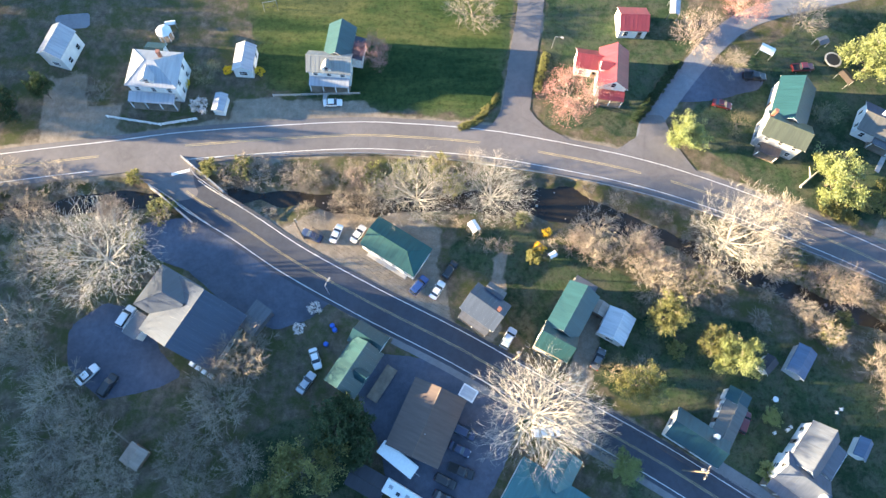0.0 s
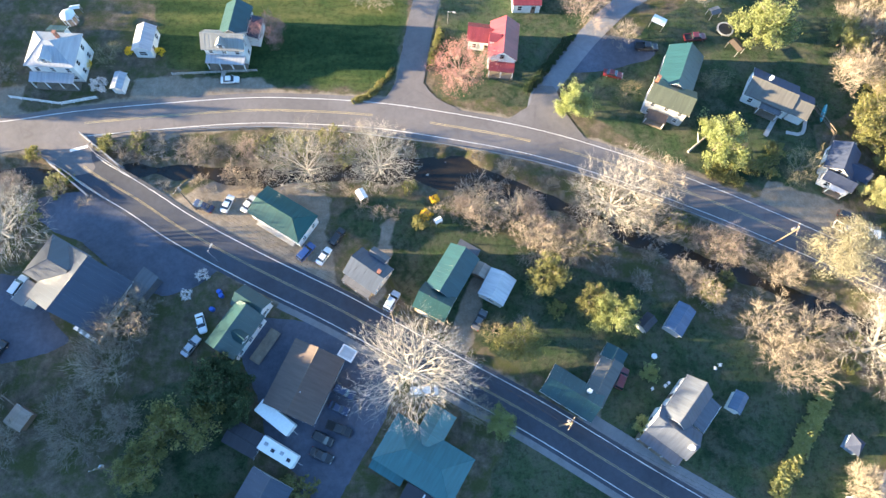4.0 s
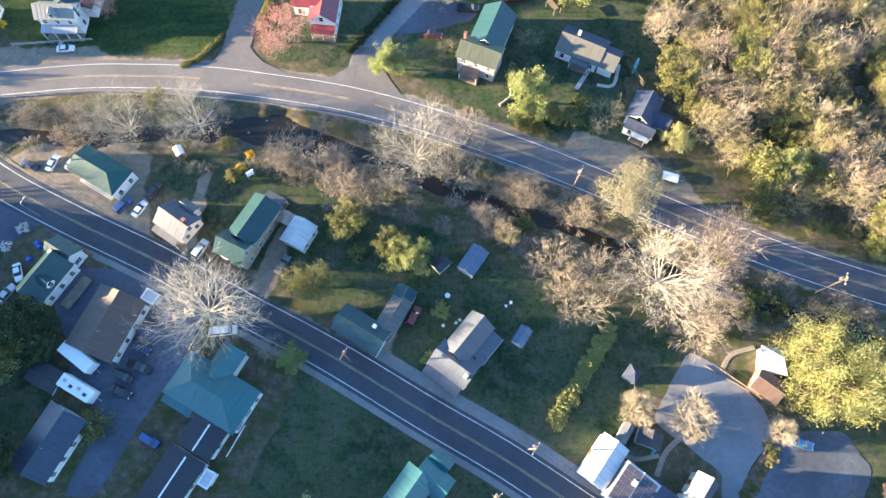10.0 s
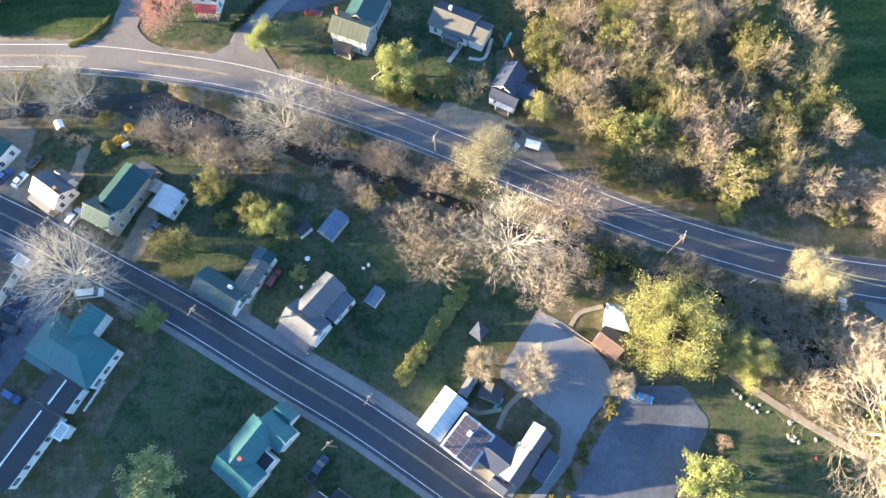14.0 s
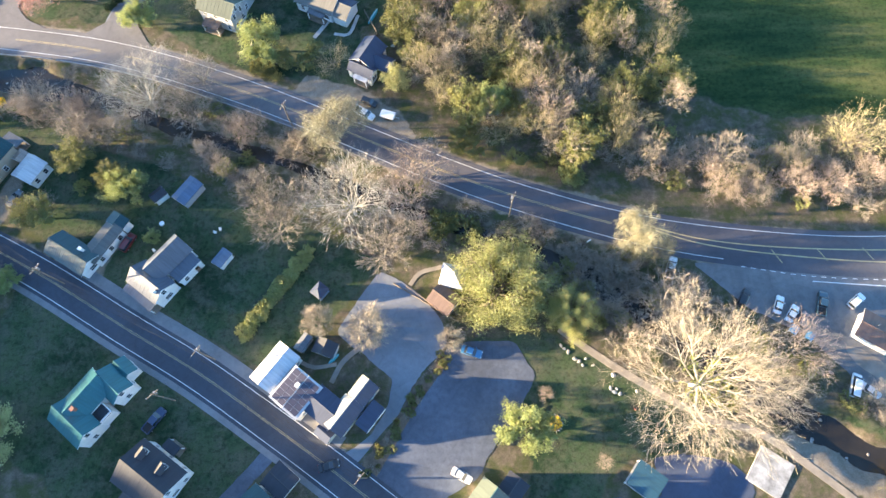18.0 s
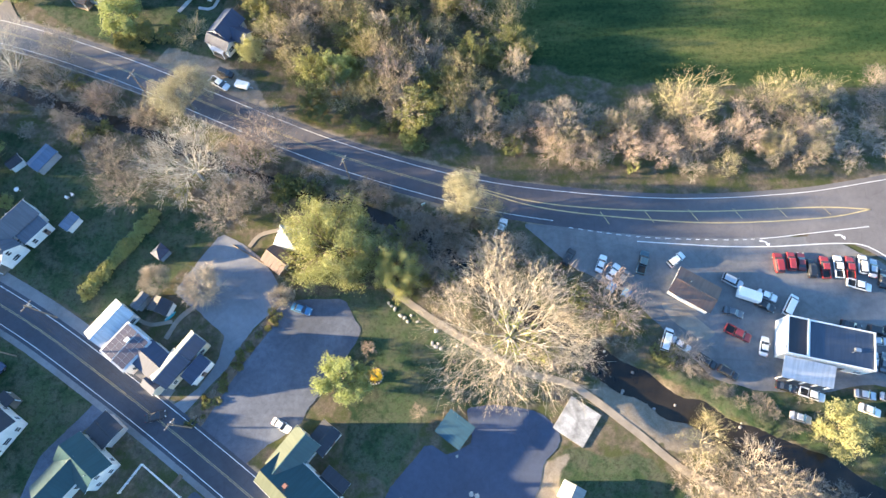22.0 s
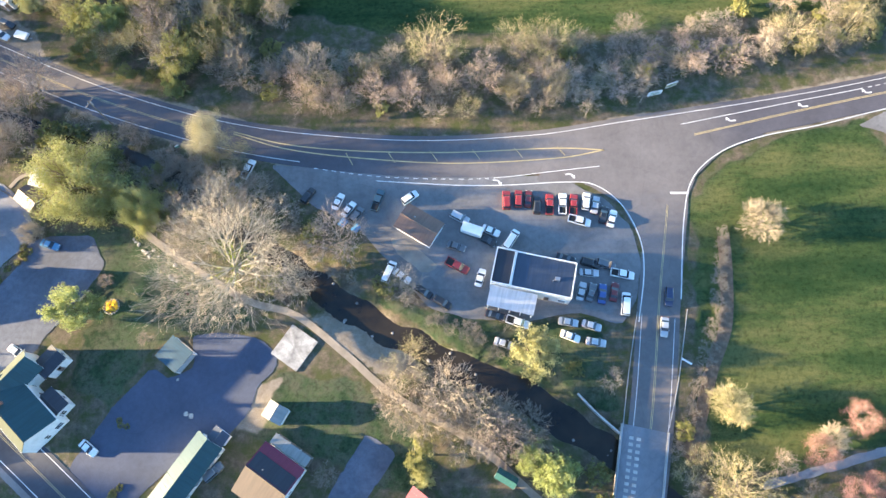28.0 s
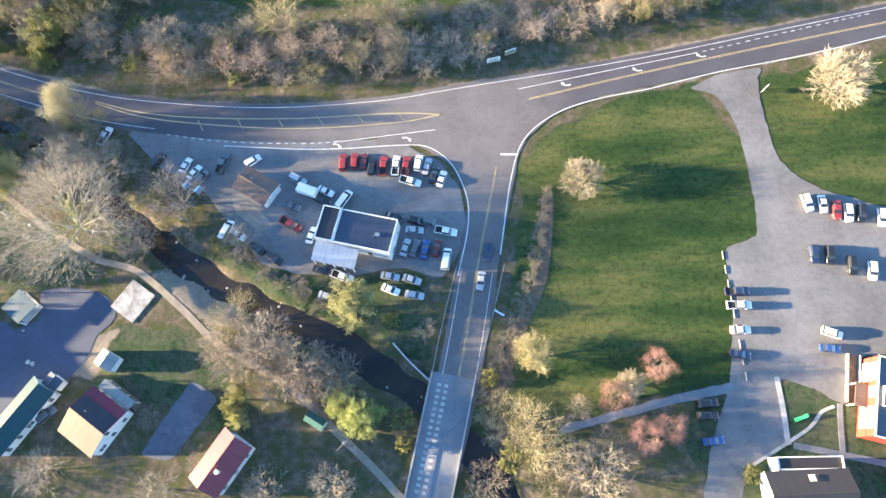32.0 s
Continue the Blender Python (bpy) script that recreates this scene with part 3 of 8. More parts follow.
for name, a, e, d0, d1 in (("pavement_verge", 0.2, 0.97, -3.8, -5.1), ("pavement_shoulder", 0.42, 0.66, 3.8, 6.2)):
    line = VILLAGE[int(a * k):int(e * k)]
    tagged(new(name, ribbon(Shape(), offset(line, max(d0, d1)), offset(line, min(d0, d1)), 0.032, 0.2).mesh(name, "lot_verge")), "pale strip of gravelled asphalt beside the village road", "verge", kind="structure")

# painted lines
PAINT = []


def paint(parent, name, s, mat):
    PAINT.append(child(name, s.mesh(name, mat), parent))


def edge_line(t):
    return widened(t) - 1.15


paint(highway, "edge_line", stripe(HIGHWAY, edge_line, 0.125, 0.068, 0.02, 0.985), "paint_white")
paint(highway, "edge_line", stripe(HIGHWAY, lambda t: -edge_line(t), 0.125, 0.068, 0.165, 0.58), "paint_white")
paint(highway, "edge_line", stripe(HIGHWAY, lambda t: -edge_line(t), 0.125, 0.068, 0.02, 0.13), "paint_white")
for a, e in ((0.02, 0.132), (0.165, 0.268), (0.288, 0.325), (0.335, 0.54)):
    for d in (-0.16, 0.16):
        paint(highway, "centre_line", stripe(HIGHWAY, d, 0.1, 0.068, a, e), "paint_yellow")
for d in (-3.15, 3.15):
    paint(village, "edge_line", stripe(VILLAGE, d, 0.13, 0.072, 0.02, 0.99), "paint_white")
for d in (-0.14, 0.14):
    paint(village, "centre_line", stripe(VILLAGE, d, 0.08, 0.072, 0.025, 0.99), "paint_yellow")
    paint(branch, "centre_line", stripe(BRANCH, d, 0.11, 0.078, 0.13, 0.99), "paint_yellow")
for d in (-3.3, 3.3):
    paint(branch, "edge_line", stripe(BRANCH, d, 0.1, 0.078, 0.36, 0.99), "paint_white")


def walkway(name, points, half, mat, label, z=0.06):
    return road(name, spline(points, 1.0), half, mat, label, z)


walkway("pavement_kerb_walk", [(319.6, -67.6), (319.6, -74), (319.3, -80.2)], 0.5, "concrete", "pale concrete walk along the lot")
walkway("pavement_lawn_path", [(312.3, -83.5), (316.3, -81.4), (320.6, -79.1), (324.3, -76.9), (326.7, -74.4), (329.2, -73.5)], 0.3, "concrete", "narrow pale path curving over the lawn", 0.052)
walkway("pavement_hall_walk", [(330.3, -73), (329.6, -77), (328.8, -82.2)], 0.5, "lot_pale", "grey walk beside the brick hall")
walkway("pavement_south_walk", [(320.2, -80.3), (328.5, -82.2), (336, -84), (350, -88)], 0.6, "lot_pale", "grey walk behind the dark-roofed house", 0.048)
walkway("pavement_ditch", [(278.6, -27), (277.6, -36), (275.6, -46), (271.4, -54.5), (267.4, -64), (264, -71)], 1.3, "leaf_litter", "brown stony ditch bed beside the lawn", 0.03)
walkway("pavement_garden_path", [(122, -8.2), (124.2, -5.6), (129, -4.4)], 0.45, "footpath", "curved pale garden path")
walkway("pavement_house_path", [(111.8, -20.8), (108.4, -23.6), (106.2, -27.6)], 0.5, "gravel", "curved gravel path to the solar house")
walkway("pavement_rear_path", [(100.2, -23.4), (102.8, -24.5), (107.2, -24.0)], 0.4, "gravel", "short gravel path behind the white workshop", 0.054)
walkway("pavement_front_path", [(99.6, 55.6), (103.6, 61.4)], 0.5, "concrete", "straight concrete path to the low white house")
walkway("pavement_side_path", [(104.5, 56.6), (108.1, 56.4), (110.3, 62)], 0.4, "concrete", "concrete path beside the low white house", 0.052)
walkway("pavement_step_path", [(-19.7, 69.4), (-19.3, 73.2)], 0.45, "concrete", "short concrete path to the porch")
lot("pavement_hut_strip", [(207.8, -24), (211.8, -25), (218.4, -31), (215, -32.6), (209, -27.2)], "gravel", "pale gravel strip beside the hut", 0.045)
lot("pavement_litter", [(127.6, -22.9), (130, -23.8), (124.6, -30.6), (121.5, -35.1), (117.6, -41.5), (114.2, -46.7), (111.6, -43.9), (116.1, -38.6), (119.4, -34.4), (121.8, -29.4)], "leaf_litter", "leaf-strewn brown strip between two lots", 0.042)
lot("pavement_barn_pad", [(-79.5, 88.8), (-72, 90), (-71.6, 85.9), (-78.5, 85.4)], "lot_pale", "pale gravel pad behind the barn", 0.03)
lot("pavement_house_drive", [(57, 71.5), (66, 82), (72, 81), (79, 79.5), (77, 75.5), (66, 72)], "lot_dark", "dark asphalt parking spot beside the farmhouse", 0.032)
lot("pavement_mouth_school", [(312.8, -2.2), (318.3, -4.3), (320.5, -8.2), (321.6, -12.6), (328.2, -12.6), (327.9, -6.3), (328.1, -1.4), (330.2, 2.2), (319.7, 1)], "lot_tar", "asphalt mouth of the entrance lane", 0.046)
walkway("pavement_yard_path", [(112.4, -54), (108.5, -58.7)], 0.45, "leaf_litter", "reddish path across the fenced yard")
lot("pavement_side_drive", [(114.8, -56.7), (118, -59.1), (112, -67), (108.2, -66.5)], "lot_worn", "asphalt driveway beside the fenced yard", 0.04)
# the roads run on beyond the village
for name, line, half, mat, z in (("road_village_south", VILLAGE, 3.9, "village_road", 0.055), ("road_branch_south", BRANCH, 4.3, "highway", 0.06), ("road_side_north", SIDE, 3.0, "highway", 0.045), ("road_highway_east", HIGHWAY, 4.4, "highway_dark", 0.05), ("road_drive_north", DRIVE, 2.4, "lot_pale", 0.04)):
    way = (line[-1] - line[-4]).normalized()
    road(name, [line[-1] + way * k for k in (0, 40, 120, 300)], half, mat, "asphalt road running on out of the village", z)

lot("pavement_junction_east", [(240, -12.5), (250, -13), (258, -18.5), (261.3, -27), (262, -38), (268, -38), (270.8, -22), (275, -12.8), (282.2, -6.9), (292, -3.6), (285, 1), (262, -1), (246, -4)], "highway", "worn pinkish asphalt of the road junction", 0.064)
lot("pavement_junction_west", [(-64, 53.2), (-57.5, 51.8), (-53, 49), (-48, 45.6), (-43.4, 47), (-45.4, 52), (-42.2, 55.8), (-45, 60), (-62, 57)], "highway", "worn asphalt where the village road joins the highway", 0.06)
lot("pavement_mouth_north", [(10, 62.5), (16, 64.5), (18.6, 69), (24.5, 69), (26.5, 65.5), (33, 61.5), (24, 58.5), (14, 59.5)], "highway", "asphalt mouth of the narrow lane", 0.058)
lot("pavement_mouth_drive", [(42, 59), (48, 63), (49.5, 68), (54, 68), (55.5, 62), (60, 54), (50, 54)], "highway", "asphalt mouth of the gravelled driveway", 0.057)

s = Shape()
ribbon(s, *[[Vector((x, y, 0)) for x, y in q] for q in ([(268.9, -16.3), (272.9, -16.5)], [(269.0, -16.8), (272.9, -17.0)])], 0.08)
paint(branch, "stop_line", s, "paint_white")
s = ribbon(Shape(), *[[Vector((x, y, 0)) for x, y in q] for q in ([(-49.5, 51.9), (-46.0, 53.0)], [(-49.3, 51.3), (-45.8, 52.4)])], 0.076)
paint(village, "stop_line", s, "paint_white")
corner_sw = spline([(205, -10.6), (214, -11.6), (224, -12.6), (234, -13.0), (247, -12.9), (253, -13.9), (258, -18.5), (261, -26.4), (260.9, -34), (258.4, -44.5)], 1.5)
paint(branch, "corner_line", ribbon(Shape(), offset(corner_sw, 0.1), offset(corner_sw, -0.1), 0.08), "paint_white")
corner_se = spline([(267.6, -40.2), (271, -22.5), (274.6, -13), (282, -7), (291.6, -3.8), (304, -1.8), (320, 1.6), (340, 4.7), (360, 8.8)], 1.5)
paint(branch, "corner_line", ribbon(Shape(), offset(corner_se, 0.1), offset(corner_se, -0.1), 0.08), "paint_white")
island_n = spline([(172, 3.4), (184, -0.4), (200, -2.9), (222, -4.4), (245, -4.5), (256, -5.5)], 1.5)
island_s = spline([(172, 2.9), (184, -1.5), (200, -4.6), (222, -7.1), (245, -7.0), (256, -5.5)], 1.5)
for line in (island_n, island_s):
    paint(highway, "island_line", ribbon(Shape(), offset(line, 0.13), offset(line, -0.13), 0.08), "paint_yellow")
for k in range(6):
    x = 198 + 9.5 * k
    paint(highway, "hatch_bar", ribbon(Shape(), *[[Vector((a, q, 0)) for a, q in w] for w in ([(x, -3.4 - 0.16 * k), (x + 1.6, -6.4)], [(x + 0.2, -3.4 - 0.16 * k), (x + 1.8, -6.4)])], 0.081), "paint_yellow")
lane = spline([(190, -6.6), (205, -9.5), (222, -11), (232, -11.1), (244, -10.2), (254.5, -9.4)], 1.0)
s = Shape()
for i in range(0, len(lane) - 1):
    if i > len(lane) * 0.62 or i % 2:
        ribbon(s, offset(lane[i:i + 2], 0.07), offset(lane[i:i + 2], -0.07), 0.08)
paint(highway, "lane_line", s, "paint_white")
lane = spline([(274, 0.1), (300, 4.5), (317.5, 7.4), (342, 12.2), (358, 15.2)], 1.0)
s = Shape()
for i in range(0, len(lane) - 1):
    if i < len(lane) * 0.5 or i % 2:
        ribbon(s, offset(lane[i:i + 2], 0.07), offset(lane[i:i + 2], -0.07), 0.08)
paint(highway, "lane_line", s, "paint_white")
for k in (0.15, -0.15):
    line = [p + Vector((0, k, 0)) for p in spline([(276.4, -2.7), (300, 2.0), (330, 7.4), (370, 14)], 2)]
    paint(highway, "centre_line", ribbon(Shape(), offset(line, 0.07), offset(line, -0.07), 0.08), "paint_yellow")
for x, y, r in ((231.9, -12.1, -4), (248, -11.3, 4), (285, 0.6, 190), (301.8, 3.4, 190), (316.8, 6.2, 190)):
    bend = [Vector((-1.5, 0.45, 0)), Vector((-0.5, 0.42, 0)), Vector((0.2, 0.2, 0)), Vector((0.55, -0.3, 0))]
    s = ribbon(Shape(), offset(bend, 0.2), offset(bend, -0.2), 0.0)
    s.add([(0.05, -0.3, 0), (0.85, -1.25, 0), (1.2, -0.1, 0)], [(0, 1, 2)])
    ob = child("turn_arrow", s.mesh("turn_arrow", "paint_white"), highway)
    ob.matrix_local = pose(x, y, 0.083, 0, 0, r) @ Matrix.Diagonal((0.78, 0.78, 1, 1))


# ---- rails and bridges ----
def guard_rail(points, label, step=3.8, high=0.75):
    line = spline(points, 1.2)
    root = tagged(new("guard_rail"), label, "guard rail")
    root.location = line[0]
    left, right = offset(line, 0.05), offset(line, -0.05)
    s = Shape().loft([[(*a.xy, high - 0.31), (*b.xy, high - 0.31), (*b.xy, high), (*a.xy, high)] for a, b in zip(left, right)])
    back = Matrix.Translation(-line[0])
    child("rail", s.mesh("rail", "galvanised"), root, back)
    post = Shape().box(-0.08, 0.08, -0.08, 0.08, -0.6, high - 0.02).mesh("post", "old_wood")
    run = 0.0
    for a, b in zip(line, line[1:]):
        if run <= 0:
            child("post", post, root, back @ Matrix.Translation(a + Vector((0.0, 0.0, 0.0))))
            run = step
        run -= (b - a).length
    return root


guard_rail([(-44.6, 54.6), (-33, 56.2), (-5, 57.0), (21, 54.3), (42, 50.6), (60.7, 45.2), (80, 37.4), (97, 29.8)], "long galvanised guard rail on posts above the creek")
guard_rail([(-57.5, 51.2), (-52, 48.4), (-40.5, 40.8)], "short galvanised guard rail beside the village bridge")
guard_rail([(-45.2, 53.4), (-44.6, 51.4), (-31, 42.2)], "short galvanised guard rail beside the village bridge")
guard_rail([(258.2, -42.5), (254.8, -55), (252.4, -65)], "galvanised guard rail leading to the bridge")
guard_rail([(268.3, -42.5), (264.5, -56), (261.2, -65.4)], "galvanised guard rail leading to the bridge")


def bridge(name, label, a, b, half, mat, deck_z=0.03):
    a, b = Vector((*a, 0)), Vector((*b, 0))
    d = (b - a).length
    root = tagged(new(name), label, "bridge")
    root.matrix_world = pose(*a, 0, 0, math.degrees(math.atan2(b.y - a.y, b.x - a.x)))
    child("deck", Shape().box(0, d, -half, half, -0.75, deck_z).mesh("deck", mat), root)
    for y in (-half, half):
        child("parapet", Shape().box(0, d, y - 0.16, y + 0.16, -0.3, 0.45).mesh("parapet", "concrete"), root)
        child("top_rail", Shape().box(0, d, y - 0.07, y + 0.07, 0.78, 0.92).mesh("top_rail", "galvanised"), root)
        for k in range(int(d / 2.4) + 1):
            child("rail_post", Shape().box(-0.07, 0.07, -0.07, 0.07, 0.45, 0.8).mesh("rail_post", "galvanised"), root, Matrix.Translation((min(d, 0.1 + k * 2.4), y, 0)))
    for x in (0.5, d - 0.5):
        child("abutment", Shape().box(x - 0.7, x + 0.7, -half - 0.3, half + 0.3, -2.6, -0.72).mesh("abutment", "concrete"), root)
    return root


br = bridge("road_bridge", "concrete road bridge with pale railings over the creek", (256.8, -65.2), (250.5, -91), 4.4, "lot_pale", 0.085)
for y0 in (-2.4, -1.0):
    for k in range(18):
        child("worn_patch", Shape().box(2 + k * 1.2, 2.6 + k * 1.2, y0 - 0.4, y0 + 0.4, 0.085, 0.093).mesh("worn_patch", "concrete"), br, label="pale worn strip on the bridge deck")
bridge("road_bridge", "short concrete bridge carrying the village road", (-50.6, 52.3), (-41.2, 44.6), 4.3, "highway")


# ---- houses ----
def window_mesh(w, h):
    s = Shape()
    for x0, x1, z0, z1 in ((-w / 2 - 0.09, -w / 2, -h / 2 - 0.09, h / 2 + 0.09), (w / 2, w / 2 + 0.09, -h / 2 - 0.09, h / 2 + 0.09), (-w / 2, w / 2, h / 2, h / 2 + 0.09), (-w / 2, w / 2, -h / 2 - 0.12, -h / 2), (-w / 2, w / 2, -0.03, 0.03)):
        s.box(x0, x1, -0.07, 0.02, z0, z1)
    return s.mesh("window", "trim_white"), Shape().box(-w / 2, w / 2, -0.02, 0.015, -h / 2, h / 2).mesh("pane", "glass_dark")


WINDOW = window_mesh(0.9, 1.35)
WIDE = window_mesh(1.6, 1.2)
DOOR = Shape().box(-0.5, 0.5, -0.06, 0.02, 0, 2.05).mesh("door", "wall_brown"), Shape().box(-0.3, 0.3, -0.075, -0.055, 1.2, 1.85).mesh("pane", "glass_dark")


class House:
    """One building made of wings; each wing's walls, roof slopes and openings are parts of it."""

    def __init__(self, name, label, x, y, rot, category="house", group=""):
        self.root = tagged(new(name), label, category, group)
        self.base = pose(x, y, 0, 0, 0, rot)
        self.root.matrix_world = self.base
        self.inverse = self.base.inverted()

    def put(self, name, s, mat, m, label="", parent=None):
        return child(name, s.mesh(name, mat) if isinstance(s, Shape) else s, self.root, self.inverse @ m, label)

    def openings(self, m, L, W, eave, floors, doors=True, gable_rise=0.0):
        r = random.Random(int(L * 31 + W * 17))
        for face, (length, off, turn) in enumerate(((L, W / 2, 0), (L, W / 2, 180), (W, L / 2, 90), (W, L / 2, 270))):
            here = m @ pose(0, 0, 0, 0, 0, turn) @ pose(0, -off, 0)
            count = max(1, int(length / 2.7))
            for f in range(floors):
                for k in range(count):
                    x = (k + 0.5 - count / 2) * length / count
                    z = 1.5 + f * 2.65
                    if z + 0.8 > eave:
                        continue
                    if doors and f == 0 and face == 0 and k == count // 2:
                        d = self.put("door", DOOR[0], "", here @ pose(x, 0, 0.12))
                        child("pane", DOOR[1], d)
                        continue
                    fr, pn = WIDE if (f == 0 and r.random() < 0.25) else WINDOW
                    w = self.put("window", fr, "", here @ pose(x, 0, z))
                    child("pane", pn, w)
            if gable_rise > 1.6 and face > 1:
                w = self.put("window", WINDOW[0], "", here @ pose(0, 0, eave + 0.35))
                child("pane", WINDOW[1], w)

    def wing(self, x, y, L, W, rot, eave, rise, wall, roof, kind="gable", floors=1, over=0.4, ribs=True, roof2=None, windows=True, doors=True):
        m = pose(x, y, 0, 0, 0, rot)
        hl, hw, t = L / 2 - over, W / 2 - over, 0.14
        wm = "wall_" + wall
        s = Shape()
        if kind == "gable":
            cut = eave - rise * over / (W / 2)
            top = eave + rise - rise * over / (W / 2)
            s.loft([[(-hl, -hw, -0.15), (-hl, hw, -0.15), (-hl, hw, eave), (-hl, 0, eave + rise * hw / (W / 2)), (-hl, -hw, eave)], [(hl, -hw, -0.15), (hl, hw, -0.15), (hl, hw, eave), (hl, 0, eave + rise * hw / (W / 2)), (hl, -hw, eave)]])
        elif kind == "shed":
            s.loft([[(e, -hw, -0.15), (e, hw, -0.15), (e, hw, eave + rise), (e, -hw, eave)] for e in (-hl, hl)])
        else:
            s.box(-hl, hl, -hw, hw, -0.15, eave)
        s.f = [tuple(reversed(q)) if kind in ("gable", "shed") else q for q in s.f]
        self.put("wall", s, wm, m)
        up = t + 0.02
        z0 = eave - rise * over / (W / 2) + up if kind != "flat" else eave
        z1 = z0 + rise * (1 + over / (W / 2)) if kind != "flat" else eave
        if kind == "gable":
            z1 = eave + rise + up
            for side in (-1, 1):
                q = [(-L / 2, side * W / 2, z0), (L / 2, side * W / 2, z0), (L / 2, 0, z1), (-L / 2, 0, z1)]
                line = [(-L / 2, 0)]
                for k in range(1, int(L / 0.9) if ribs else 0):
                    rx = -L / 2 + k * L / int(L / 0.9)
                    line += [(rx - 0.035, 0), (rx - 0.03, 0.025), (rx + 0.03, 0.025), (rx + 0.035, 0)]
                line += [(L / 2, 0)]
                n = len(line)
                s = Shape().add([(a, side * W / 2, z0 + d) for a, d in line] + [(a, 0, z1 + d) for a, d in line], [(i, i + 1, n + i + 1, n + i)[::-side] for i in range(n - 1)])
                k = len(s.v)
                s.v += [(-L / 2, side * W / 2, z0 - t), (L / 2, side * W / 2, z0 - t), (L / 2, 0, z1 - t), (-L / 2, 0, z1 - t)]
                s.f += [(k, k + 1, k + 2, k + 3), (0, k, k + 3, n), (n - 1, 2 * n - 1, k + 2, k + 1), tuple(range(n)) + (k + 1, k), tuple(range(2 * n - 1, n - 1, -1)) + (k + 3, k + 2)]
                self.put("roof_slope", s, "roof_" + (roof2 if roof2 and side > 0 else roof), m)
            self.put("ridge_cap", Shape().loft([[(e, -0.16, z1 - 0.03), (e, 0.16, z1 - 0.03), (e, 0, z1 + 0.09)] for e in (-L / 2 - 0.02, L / 2 + 0.02)]), "roof_" + roof, m)
            for ex in (-L / 2 + 0.06, L / 2 - 0.06):
                for side in (-1, 1):
                    self.put("barge_board", Shape().slab([(ex - 0.065, side * (W / 2 + 0.02), z0 - 0.06), (ex + 0.065, side * (W / 2 + 0.02), z0 - 0.06), (ex + 0.065, 0, z1 - 0.05), (ex - 0.065, 0, z1 - 0.05)], 0.13), "trim_white", m)
        elif kind == "shed":
            k = rise * over / (W / 2)
            self.put("roof_slope", Shape().slab([(-L / 2, -W / 2, eave - k + up), (L / 2, -W / 2, eave - k + up), (L / 2, W / 2, eave + rise + k + up), (-L / 2, W / 2, eave + rise + k + up)], t), "roof_" + roof, m)
            self.put("fascia", Shape().box(-L / 2, L / 2, -W / 2 - 0.05, -W / 2 - 0.003, eave - k - 0.05, eave - k + up), "trim_white", m)
        elif kind == "hip_end":
            z1 = eave + rise + up
            p = [(-L / 2, -W / 2, z0), (L / 2, -W / 2, z0), (L / 2, W / 2, z0), (-L / 2, W / 2, z0)]
            a, b = (-L / 2 + W * 0.55, 0, z1), (L / 2, 0, z1)
            for q in ([p[0], p[1], b, a], [p[2], p[3], a, b], [p[3], p[0], a]):
                self.put("roof_slope", Shape().slab(q, t), "roof_" + roof, m)
            for q in (p[0], p[3]):
                self.put("hip_cap", Shape().pipe(q, a, 0.07, 0.07, 5), "roof_" + roof, m)
            self.put("ridge_cap", Shape().pipe(a, b, 0.08, 0.08, 5), "roof_" + roof, m)
        elif kind == "hip":
            r = max(0.0, L / 2 - W / 2)
            p = [(-L / 2, -W / 2, z0), (L / 2, -W / 2, z0), (L / 2, W / 2, z0), (-L / 2, W / 2, z0)]
            a, b = (-r, 0, z1), (r, 0, z1)
            for q in ([p[0], p[1], b, a] if r else [p[0], p[1], a], [p[2], p[3], a, b] if r else [p[2], p[3], a], [p[1], p[2], b], [p[3], p[0], a]):
                self.put("roof_slope", Shape().slab(q, t), "roof_" + roof, m)
            for q in (p):
                top = a if q[0] < 0 else b
                self.put("hip_cap", Shape().pipe(q, top, 0.07, 0.07, 5), "roof_" + roof, m)
        else:
            self.put("roof_deck", Shape().box(-L / 2, L / 2, -W / 2, W / 2, eave, eave + 0.12), "roof_" + roof, m)
            for bx in ((-L / 2, L / 2, -W / 2, -W / 2 + 0.22), (-L / 2, L / 2, W / 2 - 0.22, W / 2), (-L / 2, -L / 2 + 0.22, -W / 2 + 0.22, W / 2 - 0.22), (L / 2 - 0.22, L / 2, -W / 2 + 0.22, W / 2 - 0.22)):
                self.put("coping", Shape().box(*bx, eave + 0.12, eave + 0.42), "trim_white", m)
        if windows:
            self.openings(m, 2 * hl, 2 * hw, eave, floors, doors, rise if kind == "gable" else 0)
        return m

    def porch(self, m, x, y, L, W, high, roof, rot=0, slope=0.5):
        """A lean-to roof on posts, with a floor."""
        p = m @ pose(x, y, 0, 0, 0, rot)
        self.put("porch_roof", Shape().slab([(-L / 2, -W / 2, high), (L / 2, -W / 2, high), (L / 2, W / 2, high + slope), (-L / 2, W / 2, high + slope)], 0.12), "roof_" + roof, p)
        self.put("porch_floor", Shape().box(-L / 2, L / 2, -W / 2, W / 2, -0.1, 0.3), "old_wood", p)
        n = max(2, int(L / 2.4) + 1)
        for k in range(n):
            self.put("porch_post", Shape().box(-0.07, 0.07, -0.07, 0.07, 0.3, high - 0.06), "trim_white", p @ pose(-L / 2 + 0.2 + k * (L - 0.4) / (n - 1), -W / 2 + 0.2, 0))

    def chimney(self, m, x, y, top, mat="wall_brick"):
        s = Shape().box(-0.3, 0.3, -0.3, 0.3, top - 2.2, top).box(-0.37, 0.37, -0.37, 0.37, top, top + 0.12)
        self.put("chimney", s, mat, m @ pose(x, y, 0))

